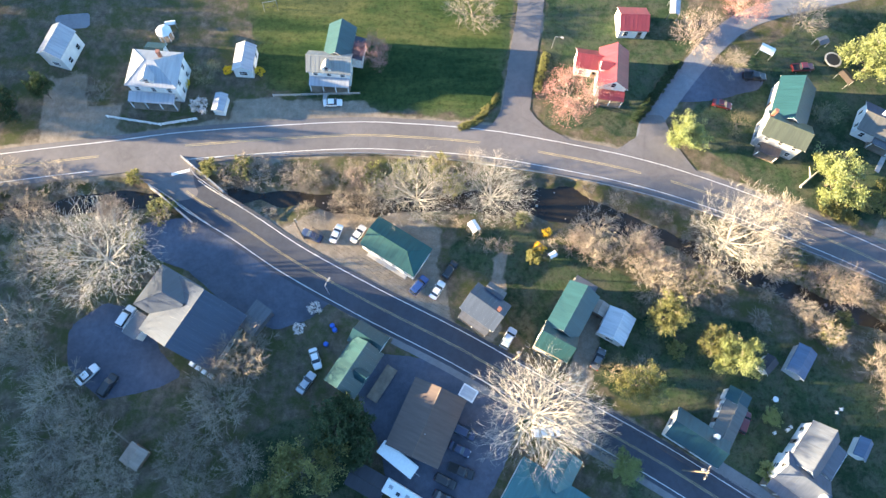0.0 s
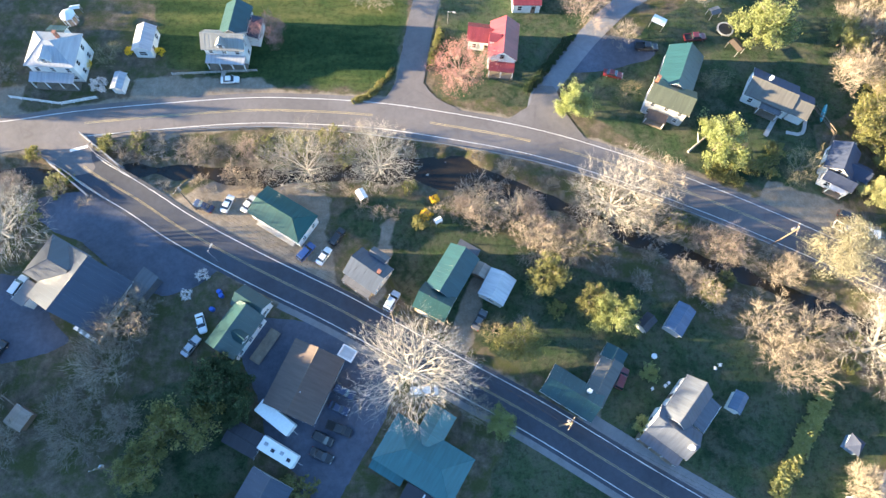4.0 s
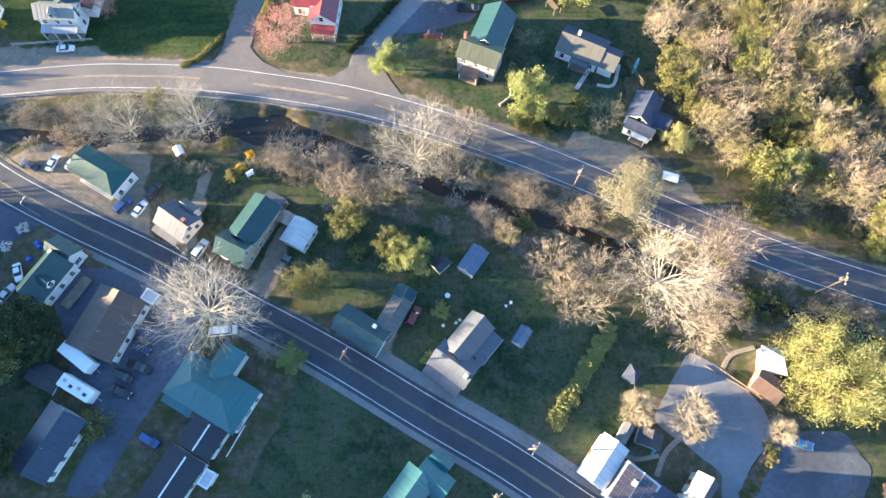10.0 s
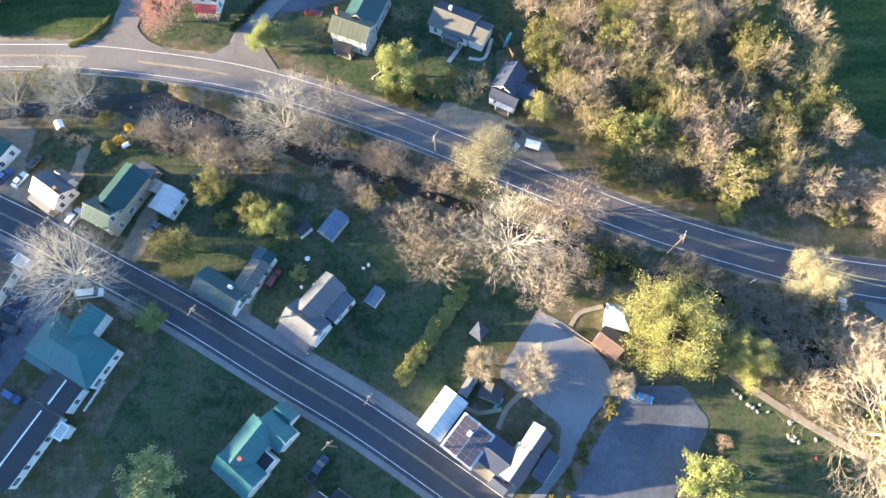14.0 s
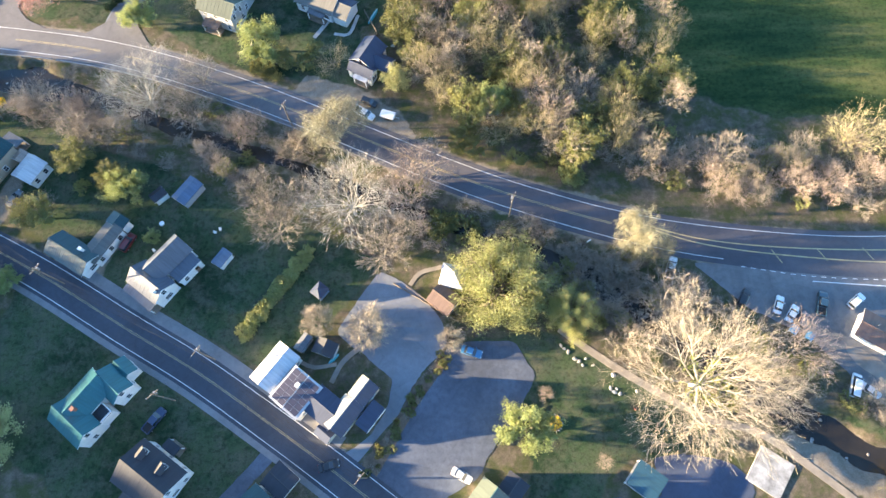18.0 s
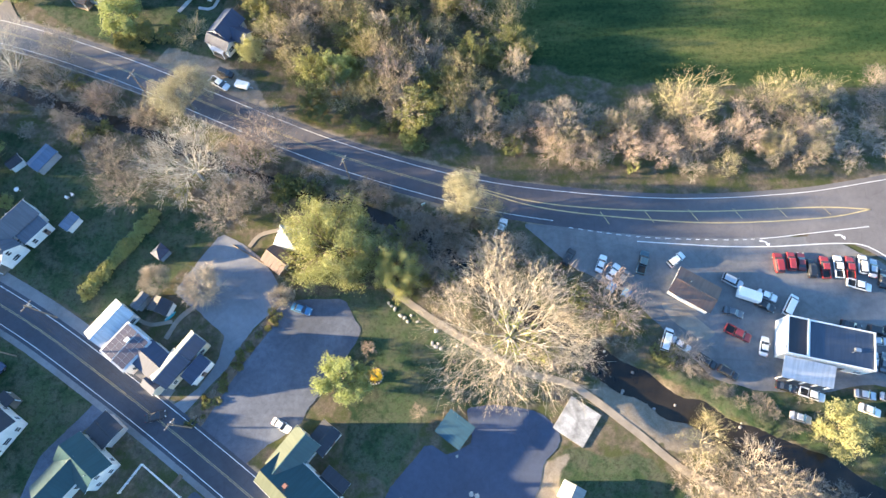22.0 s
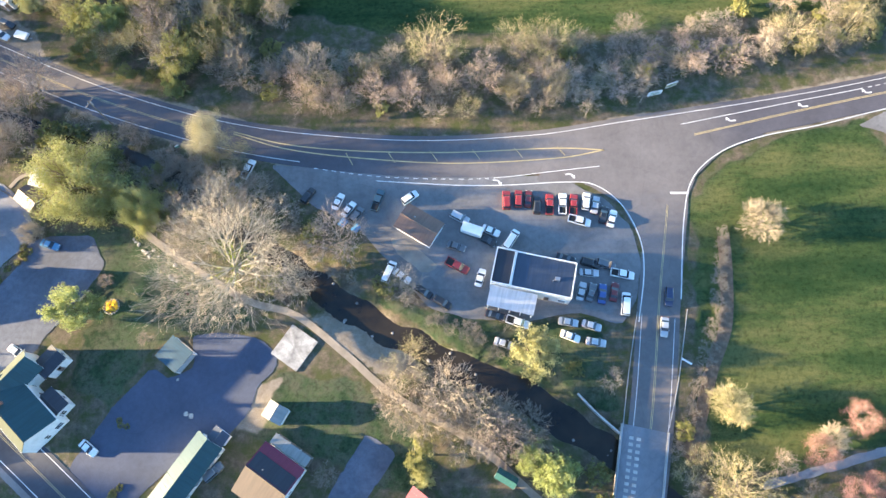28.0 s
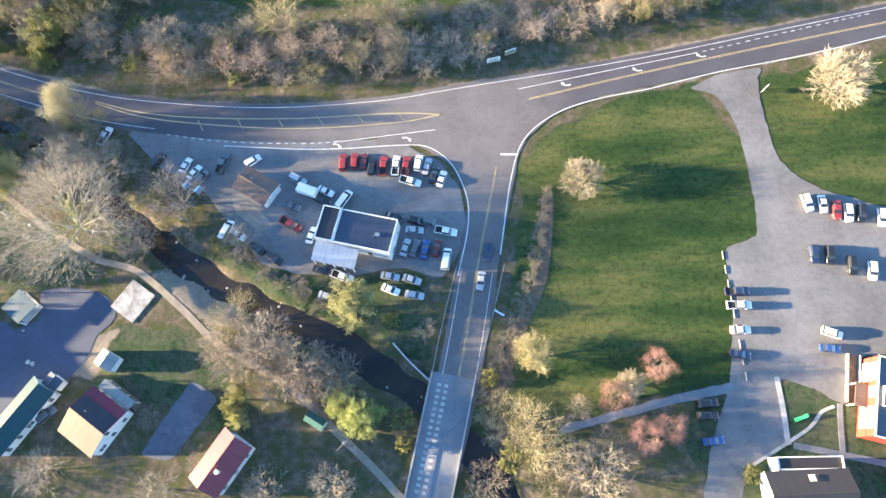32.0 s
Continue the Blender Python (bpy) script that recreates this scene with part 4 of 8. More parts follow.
    def vent(self, m, x, y, z):
        self.put("roof_vent", Shape().pipe((0, 0, z - 0.4), (0, 0, z + 0.35), 0.09, 0.09, 8), "galvanised", m @ pose(x, y, 0))

    def dormer(self, m, x, y, z, w, d, rise, wall, roof, turn=0):
        p = m @ pose(x, y, 0, 0, 0, turn)
        self.put("dormer_wall", Shape().loft([[(-w / 2, -d, z), (w / 2, -d, z), (w / 2, -d, z + 1.1), (0, -d, z + 1.1 + rise), (-w / 2, -d, z + 1.1)], [(-w / 2, d, z), (w / 2, d, z), (w / 2, d, z + 1.1), (0, d, z + 1.1 + rise), (-w / 2, d, z + 1.1)]]), "wall_" + wall, p)
        for sd in (-1, 1):
            q = [(sd * (w / 2 + 0.2), -d - 0.25, z + 1.12 - rise * 0.4 / w), (sd * (w / 2 + 0.2), d, z + 1.12 - rise * 0.4 / w), (0, d, z + 1.26 + rise), (0, -d - 0.25, z + 1.26 + rise)]
            self.put("dormer_roof", Shape().slab(q if sd > 0 else q[::-1], 0.1), "roof_" + roof, p)
        wdw = self.put("window", WINDOW[0], "", p @ pose(0, -d, z + 0.55))
        child("pane", WINDOW[1], wdw)

# ---- the houses, from west to east ----
h = House("church", "grey-roofed church hall with a hipped cross wing and white walls", -40, 20.7, -119, "church")
m = h.wing(-40, 20.7, 11.6, 15.4, -119, 4.2, 4.0, "white", "slate", over=0.5)
h.wing(-45.0, 25.5, 9.4, 8.8, -29, 4.2, 3.3, "white", "slate", "hip_end", over=0.4)
h.wing(-50.4, 20.2, 4.6, 3.2, -119, 3.0, 0.5, "white", "grey", "shed", over=0.25)
h.put("side_porch", Shape().box(-1.7, 1.7, -2.6, 2.6, 0, 2.6).slab([(-1.9, -2.9, 2.6), (1.9, -2.9, 2.6), (1.9, 2.9, 2.95), (-1.9, 2.9, 2.95)], 0.15), "roof_grey", pose(-29.4, 21.9, 0, 0, 0, -35))
for k in range(4):
    h.put("vent_unit", Shape().box(-0.4, 0.4, -0.35, 0.35, 0, 0.8), "trim_white", pose(-39.4 + k * 1.15, 13.2 - k * 0.7, 3.3, 0, 0, -30))

h = House("roadside_store", "roadside store with a green metal roof and cream front", -3.5, 36, -32, "store")
m = h.wing(-3.5, 36, 12.4, 6.8, 148, 3.4, 0.9, "white", "jade", "hip_end", over=0.3)
h.put("shop_step", Shape().box(-4.5, 4.5, 3.1, 3.9, -0.1, 0.18), "concrete", m)
h = House("cottage", "small grey cottage with a shaded front porch", 13.7, 24.4, -36)
m = h.wing(13.7, 24.4, 7.8, 6.3, -36, 2.8, 1.9, "white", "slate")
h.porch(m, 0, -3.7, 6.4, 1.7, 2.3, "grey", 0, 0.4)
h.wing(15.6, 27.3, 4, 2.6, -36, 2.5, 0.7, "white", "grey", windows=False)
h.chimney(m, 2.4, 0.6, 5.4)

h = House("farmhouse", "two-storey house with green metal roofs and a rear wing", 30, 23.5, -121)
m = h.wing(30, 23.5, 10, 6.5, -121, 4.6, 1.9, "tan", "green", floors=2)
h.wing(26.5, 17.6, 6.8, 5.4, -28, 4.8, 2.1, "tan", "green", floors=2, over=0.35)
h.porch(m, 8.2, 0.8, 2.6, 2.6, 2.5, "green", 90, 0.5)
h.porch(m, -6.2, 0, 4.6, 2.4, 2.4, "grey", -90, 0.2)
h = House("garden_shed", "white-roofed outbuilding with an open lean-to", 38.7, 21, -119, "shed")
m = h.wing(38.7, 21, 6, 5.5, -119, 2.8, 1.2, "white", "white", over=0.3)
h.wing(35.8, 24.6, 2.8, 3, -119, 2.2, 0.5, "brown", "rust", over=0.2, windows=False)
h = House("roadside_house", "low white house with green metal roofs in an L shape", 51.7, 0.7, -36)
m = h.wing(51.8, 0.7, 10.7, 5.9, -33, 3.0, 1.5, "white", "green")
h.wing(57.6, 2.9, 9.2, 4.3, -122, 2.9, 0.35, "white", "putty", ribs=False)
h.wing(60.3, 7.7, 2.8, 4.4, -122, 2.9, 0.4, "white", "green", ribs=False, windows=False)
h.chimney(m, 2.2, 1.6, 5.0, "wall_white")
h = House("gabled_house", "white house with blue-grey cross-gabled roofs, a lean-to and a front porch", 72.4, -1.6, -131)
m = h.wing(72.4, -1.6, 9.2, 5.6, -131, 4.1, 2.7, "white", "steel", over=0.3)
h.wing(76.0, -3.5, 6.2, 2.8, 49, 3.0, 0.5, "white", "steel", "shed", over=0.2)
p = h.wing(69.5, -6.5, 8.6, 5.8, -38, 3.7, 2.0, "white", "steel", over=0.3)
h.porch(p, -0.2, -3.7, 8.0, 1.9, 2.5, "steel", 0, 0.5)
h.chimney(p, 3.2, -0.9, 6.3, "wall_white")

for name, lab, x, y, L, W, rot, ev, rise, wall, roof in (
        ("blue_shed", "small shed with a blue metal roof on the lawn", 74.1, 14.5, 6.2, 3.8, -126, 2.2, 0.7, "grey", "blue"),
        ("low_shed", "tiny dark-roofed shed with a white door frame", 67.6, 14.0, 3.4, 2.6, -138, 1.9, 0.6, "white", "black"),
        ("tool_shed", "little blue-roofed tool shed with white ends", 82.9, -1.3, 3.9, 2.6, -125, 2.1, 0.9, "white", "blue"),
        ("barn", "white two-storey barn with a pale metal roof", -74.9, 79.1, 7.2, 5.2, -105, 4.4, 1.6, "white", "tin"),
        ("garage_shed", "white shed with a pale metal roof and open front", -36.7, 77.8, 6.6, 4.3, -93, 2.7, 1.1, "white", "tin"),
        ("well_house", "little white shelter with a pale roof beside a blossoming tree", -40.9, 67.3, 4.2, 2.6, -97, 2.1, 0.4, "white", "tin"),
        ("red_garage", "garage with a red metal roof", 48.5, 90.8, 6.7, 6.4, 0, 2.7, 1.5, "white", "red"),
        ("rusty_shed", "small shed with a streaked rusty metal roof in the brush", -48, -2.4, 3.6, 3.7, -120, 1.9, 0.5, "brown", "rust"),
        ("lean_shed", "narrow dark shed beside the white building", 100.8, -19.8, 3.8, 2.0, -125, 2.2, 0.5, "grey", "grey"),
        ("dark_shed", "black-roofed garden shed with a white gable", 105.2, -21, 3.2, 4.6, -113, 2.1, 1.0, "white", "black"),
        ("white_shed", "small white-roofed shed with dark openings", 185.6, -59.8, 3.4, 4.3, -120, 2.1, 0.7, "white", "pewter"),
        ("creek_shed", "low green-roofed shed beside the footpath", 229.5, -73.2, 4.2, 2.2, -32, 1.9, 0.6, "white", "jade")):
    h = House(name, lab, x, y, rot, "shed")
    h.wing(x, y, L, W, rot, ev, rise, wall, roof, over=0.22, windows=ev > 2.6)

h = House("play_shed", "tiny garden shed with a navy pyramid roof", 103.6, -9.1, -130, "shed")
h.wing(103.6, -9.1, 3.0, 2.8, -130, 1.9, 1.3, "blue", "navy", "hip", over=0.22, windows=False)

h = House("hip_house", "large white two-storey house with a pale hipped metal roof and porch", -53.5, 72.5, -3)
m = h.wing(-53.5, 72.5, 10.4, 8.6, -3, 5.8, 2.7, "white", "tin", "hip", floors=2)
h.porch(m, -0.6, -5.2, 9.4, 2.2, 2.9, "tin", 0, 0.5)
h.dormer(m, -0.5, -2.2, 6.1, 2.6, 1.4, 1.0, "white", "tin")
h.chimney(m, 1.6, 1.8, 9.2)
h.wing(-55, 78.4, 4, 4, -3, 3.4, 0.8, "white", "green", windows=False)
h = House("white_house", "white two-storey house with a front porch and green rear roof", -18.3, 75.4, -3)
m = h.wing(-18.3, 75.6, 9.3, 5.2, -3, 5.2, 1.9, "white", "pewter", floors=2)
h.wing(-12.9, 80.6, 5.6, 3.0, 83, 3.0, 0.6, "white", "navy", "shed", over=0.2, windows=False)
h.wing(-16.4, 80.8, 8.4, 5.9, -97, 5.1, 2.0, "white", "green", floors=2)
h.porch(m, 0, -3.3, 8.4, 2, 2.7, "tin", 0, 0.5)
h.dormer(m, -0.3, -1.4, 5.2, 1.8, 0.8, 0.9, "white", "pewter")
h = House("red_house", "house with red metal roofs and a white front porch", 42.3, 76.6, -97)
m = h.wing(42.3, 76.6, 9.8, 6.6, -97, 4.5, 2.2, "white", "red", floors=1)
h.wing(37.6, 79.4, 6.3, 5.0, -7, 3.5, 1.5, "white", "red")
h.porch(m, 5.7, 0.2, 5.6, 2.2, 2.7, "red", 90, 0.5)
h.dormer(m, 0.4, -1.8, 4.8, 2.0, 1.2, 0.9, "white", "red")
h = House("grey_farmhouse", "two-storey grey farmhouse with a green roof and rear wing", 77.7, 61.5, -24)
m = h.wing(77.7, 62.3, 9.7, 6.4, -24, 5.2, 1.7, "grey", "green_pale", floors=2)
h.wing(80.9, 69.4, 11.4, 8.0, -113, 4.3, 2.5, "grey", "green", floors=1)
h.porch(m, -1.0, -4.1, 4.4, 2.2, 2.3, "brown", 0, 0.3)
h.chimney(m, -4.2, 1.2, 8.2)
h = House("rancher", "low white house with a grey roof, navy on its shaded slopes, and a side garage", 102.3, 64, -23)
# one roof in two tones: putty paints the sunlit slopes, navy the shaded ones
m = h.wing(101.4, 65.3, 10.6, 7.8, -28, 3.0, 1.6, "white", "putty", roof2="navy", ribs=False)
h.wing(107.4, 61.6, 4.2, 6.4, -28, 2.9, 1.2, "white", "putty", roof2="navy", windows=False, ribs=False)
h.porch(m, 1.2, -4.3, 4.6, 1.6, 2.4, "grey", 0, 0.3)
h.chimney(m, -1.6, 1.2, 5.3, "wall_white")
h = House("navy_house", "small house with a navy roof and white front gables", 113.3, 47.8, -120)
m = h.wing(113.3, 48.2, 7.4, 6.2, -120, 3.2, 1.8, "white", "navy")
h.wing(111.9, 43.9, 6.6, 3.4, -30, 2.7, 1.1, "white", "navy", over=0.25)
h.wing(116.4, 45.8, 5.2, 4.2, -30, 2.7, 1.2, "white", "navy", windows=False)
h.porch(m, 6.2, 1.6, 3.6, 1.8, 2.3, "white", 90, 0.2)

h = House("gabled_cottage", "house with green roofs, white gables and a rear deck", -10.3, 13.4, -119)
m = h.wing(-10.6, 12.9, 9.6, 6.6, -122, 3.7, 2.8, "white", "green")
h.wing(-8.2, 18.0, 6.4, 4.6, -32, 3.4, 1.6, "white", "green")
h.dormer(m, 0.6, 1.9, 4.4, 1.8, 1.2, 0.8, "white", "green", 180)
h.put("deck", Shape().box(-3.5, 3.5, -1.1, 1.1, 0.5, 0.7), "old_wood", pose(-5.6, 10.2, 0, 0, 0, -122))
h = House("workshop", "long workshop with a weathered brown roof and white eaves", 3.3, 3.6, -119, "workshop")
m = h.wing(2.6, 3.3, 12.8, 10.2, -114, 3.2, 1.6, "white", "brown", ribs=False)
h.vent(m, 2, 0.6, 4.9)
h.wing(10.2, 8.4, 2.4, 3, -120, 2.5, 0.3, "white", "white", "flat", windows=False)
h = House("dark_outbuilding", "low outbuilding with a dark flat roof", -7.6, -6.6, -26, "outbuilding")
h.wing(-7.6, -6.6, 6.8, 4.4, -28, 2.4, 0.4, "brown", "black", ribs=False)
h = House("dark_house", "long house with a dark slate roof and white eaves", -4.8, -18.5, -115)
m = h.wing(-4.8, -18.5, 12.4, 8.2, -118, 2.8, 1.4, "white", "slate")
h.vent(m, 1, 0.5, 4.2)
h = House("teal_house", "broad house with a teal metal hipped roof and front gable", 24.3, -10.4, -31)
m = h.wing(24.3, -10.4, 15.9, 9.0, -31, 3.7, 2.4, "white", "teal", "hip")
h.wing(26.3, -5.2, 7.0, 5.0, -121, 3.7, 1.7, "white", "teal", windows=False)
h.porch(m, -4.5, -5.2, 6.5, 1.8, 2.4, "teal", 0, 0.4)
h = House("black_roofed_hall", "long low building with black flat roofs edged in white", 21.7, -27.7, -120, "hall")
m = h.wing(23.2, -18.5, 5.8, 7.2, -121, 3.2, 0.3, "white", "black", "gable", ribs=False)
n = h.wing(17.2, -27.6, 15, 7.6, -121, 3.0, 0.3, "white", "black", "gable", ribs=False)
for w, half, z in ((m, 2.6, 3.62), (n, 6.8, 3.42)):
    h.put("ridge_strip", Shape().box(-half, half, -0.14, 0.14, z, z + 0.16), "trim_white", w, "white strip along the ridge")
h.wing(24.6, -25.6, 3.0, 2.2, -120, 2.6, 0.1, "white", "white", "flat", windows=False)
h = House("teal_gabled_house", "house with teal cross-gabled metal roofs and white gable ends", 60.8, -29.2, -131)
m = h.wing(60.6, -28.9, 8.6, 6.2, -128, 4.4, 2.1, "white", "teal", over=0.3)
h.wing(58.9, -33.6, 8.8, 5.8, -40, 4.2, 2.0, "white", "teal", over=0.35)
h.wing(65.0, -26.9, 6.6, 5.0, -41, 4.1, 1.8, "white", "teal", over=0.3)
h.wing(66.4, -23.9, 4.2, 3.4, -41, 3.2, 1.2, "white", "teal", windows=False)
h.wing(63.0, -32.0, 3.4, 3.2, -40, 3.1, 0.0, "white", "black", "flat", over=0.05, windows=False)
h.chimney(m, 2.6, 1.0, 7.0)
h = House("dark_gabled_house", "house with a black roof, small dormers and a white gable end", 75.6, -45.8, -36)
m = h.wing(74.4, -43.8, 10.8, 9.0, -36, 4.5, 2.4, "white", "black", floors=2)
h.dormer(m, -3.2, 2.5, 5.2, 1.3, 0.9, 0.5, "white", "black", 180)
h.dormer(m, 1.5, 2.5, 5.2, 1.3, 0.9, 0.5, "white", "black", 180)
h.porch(m, -0.8, 5.6, 3.2, 2.0, 2.4, "black", 180, 0.3)
h.wing(70.2, -49.6, 6, 5, -126, 3.4, 1.2, "white", "black", windows=False)
h = House("green_house", "house with a dark green metal roof and white gable", 95.3, -52.5, -39)
m = h.wing(95.2, -51.1, 9.4, 6.6, -41, 4.1, 2.1, "white", "green", over=0.35)
h.wing(91.4, -53.6, 9.6, 6.2, -131, 4.0, 2.0, "white", "green", over=0.35)
h.wing(97.9, -45.4, 5.2, 5.2, -41, 3.0, 0.3, "grey", "black", ribs=False, windows=False)
h.vent(m, 3.0, -0.6, 5.9)
h = House("black_roofed_cottage", "small white cottage with a black roof beside a fenced yard", 106, -63.4, -39.5)
h.wing(106, -63.5, 7.4, 7.0, -39.5, 3.0, 1.3, "white", "black", ribs=False)

h = House("white_workshop", "white building with a bright white metal roof", 95.9, -24.7, -129, "workshop")
m = h.wing(95.9, -24.7, 8.8, 5.4, -129, 3.4, 1.1, "white", "white", over=0.25)
h.vent(m, 1.8, 0.8, 4.3)
h = House("solar_house", "clustered white house with solar panels and navy roofs, paler on sunlit slopes", 100.2, -29.6, -127)
m = h.wing(100.3, -29.7, 7.6, 7.0, -130, 4.0, 0.22, "white", "white", over=0.15, ribs=False)
for side in (-1, 1):
    for i in range(6):
        for j in range(2):
            p = m @ pose(-2.85 + i * 1.14, side * (0.83 + j * 1.5), 4.42 - (0.83 + j * 1.5) * 0.22 / 3.5, -side * math.degrees(math.atan2(0.22, 3.5)))
            pan = h.put("solar_panel", Shape().box(-0.54, 0.54, -0.72, 0.72, 0.02, 0.07), "solar_cell", p)
            child("panel_frame", Shape().box(-0.56, 0.56, -0.74, -0.72, 0.0, 0.08).box(-0.56, 0.56, 0.72, 0.74, 0.0, 0.08).box(-0.56, -0.54, -0.72, 0.72, 0.0, 0.08).box(0.54, 0.56, -0.72, 0.72, 0.0, 0.08).mesh("panel_frame", "galvanised"), pan)
h.put("roof_unit", Shape().box(-0.5, 0.5, -0.4, 0.4, 0, 0.35), "trim_white", m @ pose(-1.2, -0.5, 4.44))
h.wing(105.8, -32.6, 6.6, 5.8, -40, 3.5, 0.8, "white", "navy", over=0.2, ribs=False, windows=False)
# pewter on the west slopes paints evening sun onto these navy roofs
h.wing(109.3, -34.2, 6.8, 4.7, -129, 3.4, 1.9, "cream", "pewter", roof2="navy", over=0.3, ribs=False)
h.wing(113.0, -29.8, 4.6, 4.2, -129, 3.4, 2.2, "cream", "pewter", roof2="navy", over=0.25, ribs=False)
h.wing(114.3, -34.5, 5.6, 2.8, 51, 2.7, 0.5, "white", "navy", "shed", over=0.2)
h.wing(105.8, -37.2, 3.4, 2.8, -40, 2.8, 0.8, "cream", "navy", over=0.2, windows=False, ribs=False)

h = House("garden_pavilion", "brown-roofed garden pavilion joined to a white steep pyramid roof", 130.5, -12, -42, "pavilion")
h.wing(129.0, -12.1, 5.6, 4.8, -40, 2.5, 0.9, "brown", "rust_red", over=0.2)
h.wing(131.0, -7.4, 5.2, 5.0, -14, 2.8, 2.8, "white", "white", "hip", windows=False)


def pavilion(x, y, L, W, rot):
    root = tagged(new("picnic_pavilion"), "open picnic pavilion with a low teal hipped roof", "pavilion")
    root.matrix_world = pose(x, y, 0, 0, 0, rot)
    p = [(-L / 2, -W / 2, 2.5), (L / 2, -W / 2, 2.5), (L / 2, W / 2, 2.5), (-L / 2, W / 2, 2.5)]
    a = (0, 0, 2.54)
    for i in range(4):
        child("roof_slope", Shape().slab([p[i], p[(i + 1) % 4], a], 0.12).mesh("roof_slope", "roof_aqua"), root)
    for q in p:
        child("post", Shape().box(-0.09, 0.09, -0.09, 0.09, -0.1, 2.5).mesh("post", "trim_white"), root, Matrix.Translation((q[0] * 0.92, q[1] * 0.92, 0)))
    child("floor_slab", Shape().box(-L / 2 + 0.2, L / 2 - 0.2, -W / 2 + 0.2, W / 2 - 0.2, -0.1, 0.12).mesh("floor_slab", "concrete"), root)


pavilion(164.7, -47.7, 5.2, 5.8, -129)
h = House("corner_house", "large house with a green roof, painted paler on sunlit slopes, and white rear wings", 136, -56.8, -47)
# green_pale stands for sunlight on the west slopes of the green roof
h.wing(133.9, -59.6, 14.8, 2.7, -43, 4.2, 2.4, "white", "green_pale", "shed", over=0.05, windows=False)
m = h.wing(136.7, -56.7, 14.8, 5.7, 137, 4.2, 2.5, "white", "green", "shed", over=0.05)
h.wing(134.5, -51.1, 8.8, 6.0, 49.5, 4.2, 2.3, "white", "green", roof2="green_pale", ribs=False, windows=False)
h.wing(141.7, -56.7, 5.4, 4.6, -40, 3.0, 0.3, "white", "black", ribs=False)
h.wing(139.9, -48.4, 5.4, 4.4, 50, 3.2, 0.4, "white", "black", ribs=False)
h.chimney(m, 2, 1.6, 7.4)
h = House("long_green_hall", "long narrow building with a dark green and cream roof", 169.5, -72.8, -124, "hall")
m = h.wing(169.2, -70.6, 15.4, 6.0, -126, 3.0, 1.4, "white", "green")
h.wing(175.0, -63.9, 2.8, 3.6, -126, 2.4, 0.3, "white", "slate", windows=False)
h = House("maroon_house", "house with tan and maroon roof slopes and a white porch", 185.4, -72, -35)
m = h.wing(185.4, -72, 9.4, 10.4, -35, 3.6, 1.7, "white", "tan", roof2="maroon", ribs=False)
h.put("roof_patch", Shape().slab([(-4.4, 0.3, 5.35), (4.4, 0.3, 5.35), (4.4, 3.3, 4.38), (-4.4, 3.3, 4.38)], 0.05), "roof_black", m @ pose(0, 0, 0.12))
h.porch(m, 0, 6.3, 8.4, 2.0, 2.5, "pewter", 180, 0.3)
h.vent(m, -1.5, 1.2, 5.4)
h = House("red_roofed_house", "house with a bright red metal roof", 211.9, -80.4, -125)
m = h.wing(211.9, -80.4, 11.0, 7.0, -125, 3.5, 1.8, "white", "red")
h.chimney(m, 1.2, 1.2, 5.8, "wall_white")

s = Shape().box(-3.6, 3.6, -3.3, 3.3, -0.05, 0.22)
ob = tagged(new("concrete_pad", s.mesh("concrete_pad", "stained_concrete")), "weathered concrete slab lying beside the footpath", "slab")
ob.matrix_world = pose(188.3, -47, 0, 0, 0, -126)

h = House("sales_hut", "cream hut with a brown shingle roof among parked cars", 215.1, -22.5, -34, "hut")
m = h.wing(214.4, -22.4, 9.1, 6.1, -34, 2.6, 0.6, "white", "chestnut", ribs=False, windows=False)
h.vent(m, -1.5, 0.8, 3.4)
h = House("car_garage", "white garage with a black flat roof and a pale metal awning", 237.5, -34.7, -18, "garage")
m = h.wing(239.4, -35.1, 12.4, 7.6, -14.5, 4.6, 0, "white", "slate", "flat", over=0.02)
h.wing(231.4, -33.0, 4.0, 7.6, -14.5, 4.8, 0, "white", "black", "flat", over=0.02, windows=False)
p = pose(232.8, -39.6, 0, 0, 0, -16)
h.put("awning", Shape().slab([(-4.8, -2.2, 3.1), (4.8, -2.2, 3.1), (4.8, 2.0, 3.9), (-4.8, 2.0, 3.9)], 0.14), "roof_white", p, "pale corrugated metal awning")
for k in range(5):
    h.put("awning_post", Shape().box(-0.1, 0.1, -0.1, 0.1, -0.1, 3.0), "trim_white", p @ pose(-4.5 + k * 2.25, -2.0, 0))
h.vent(m, 2, -1, 4.9)
h.put("roof_unit", Shape().box(-0.5, 0.5, -0.35, 0.35, 0, 0.6), "galvanised", m @ pose(2.8, -0.4, 4.72))

# the brick hall beside the big lot, with two rows of tall white windows
h = House("brick_hall", "flat-roofed red brick hall with tall white windows", 334.05, -72.05, -106.7, "hall")
m = h.wing(342.7, -74.6, 14.9, 18, -106.7, 5.4, 0, "red", "grey", "flat", over=0.02, windows=False)


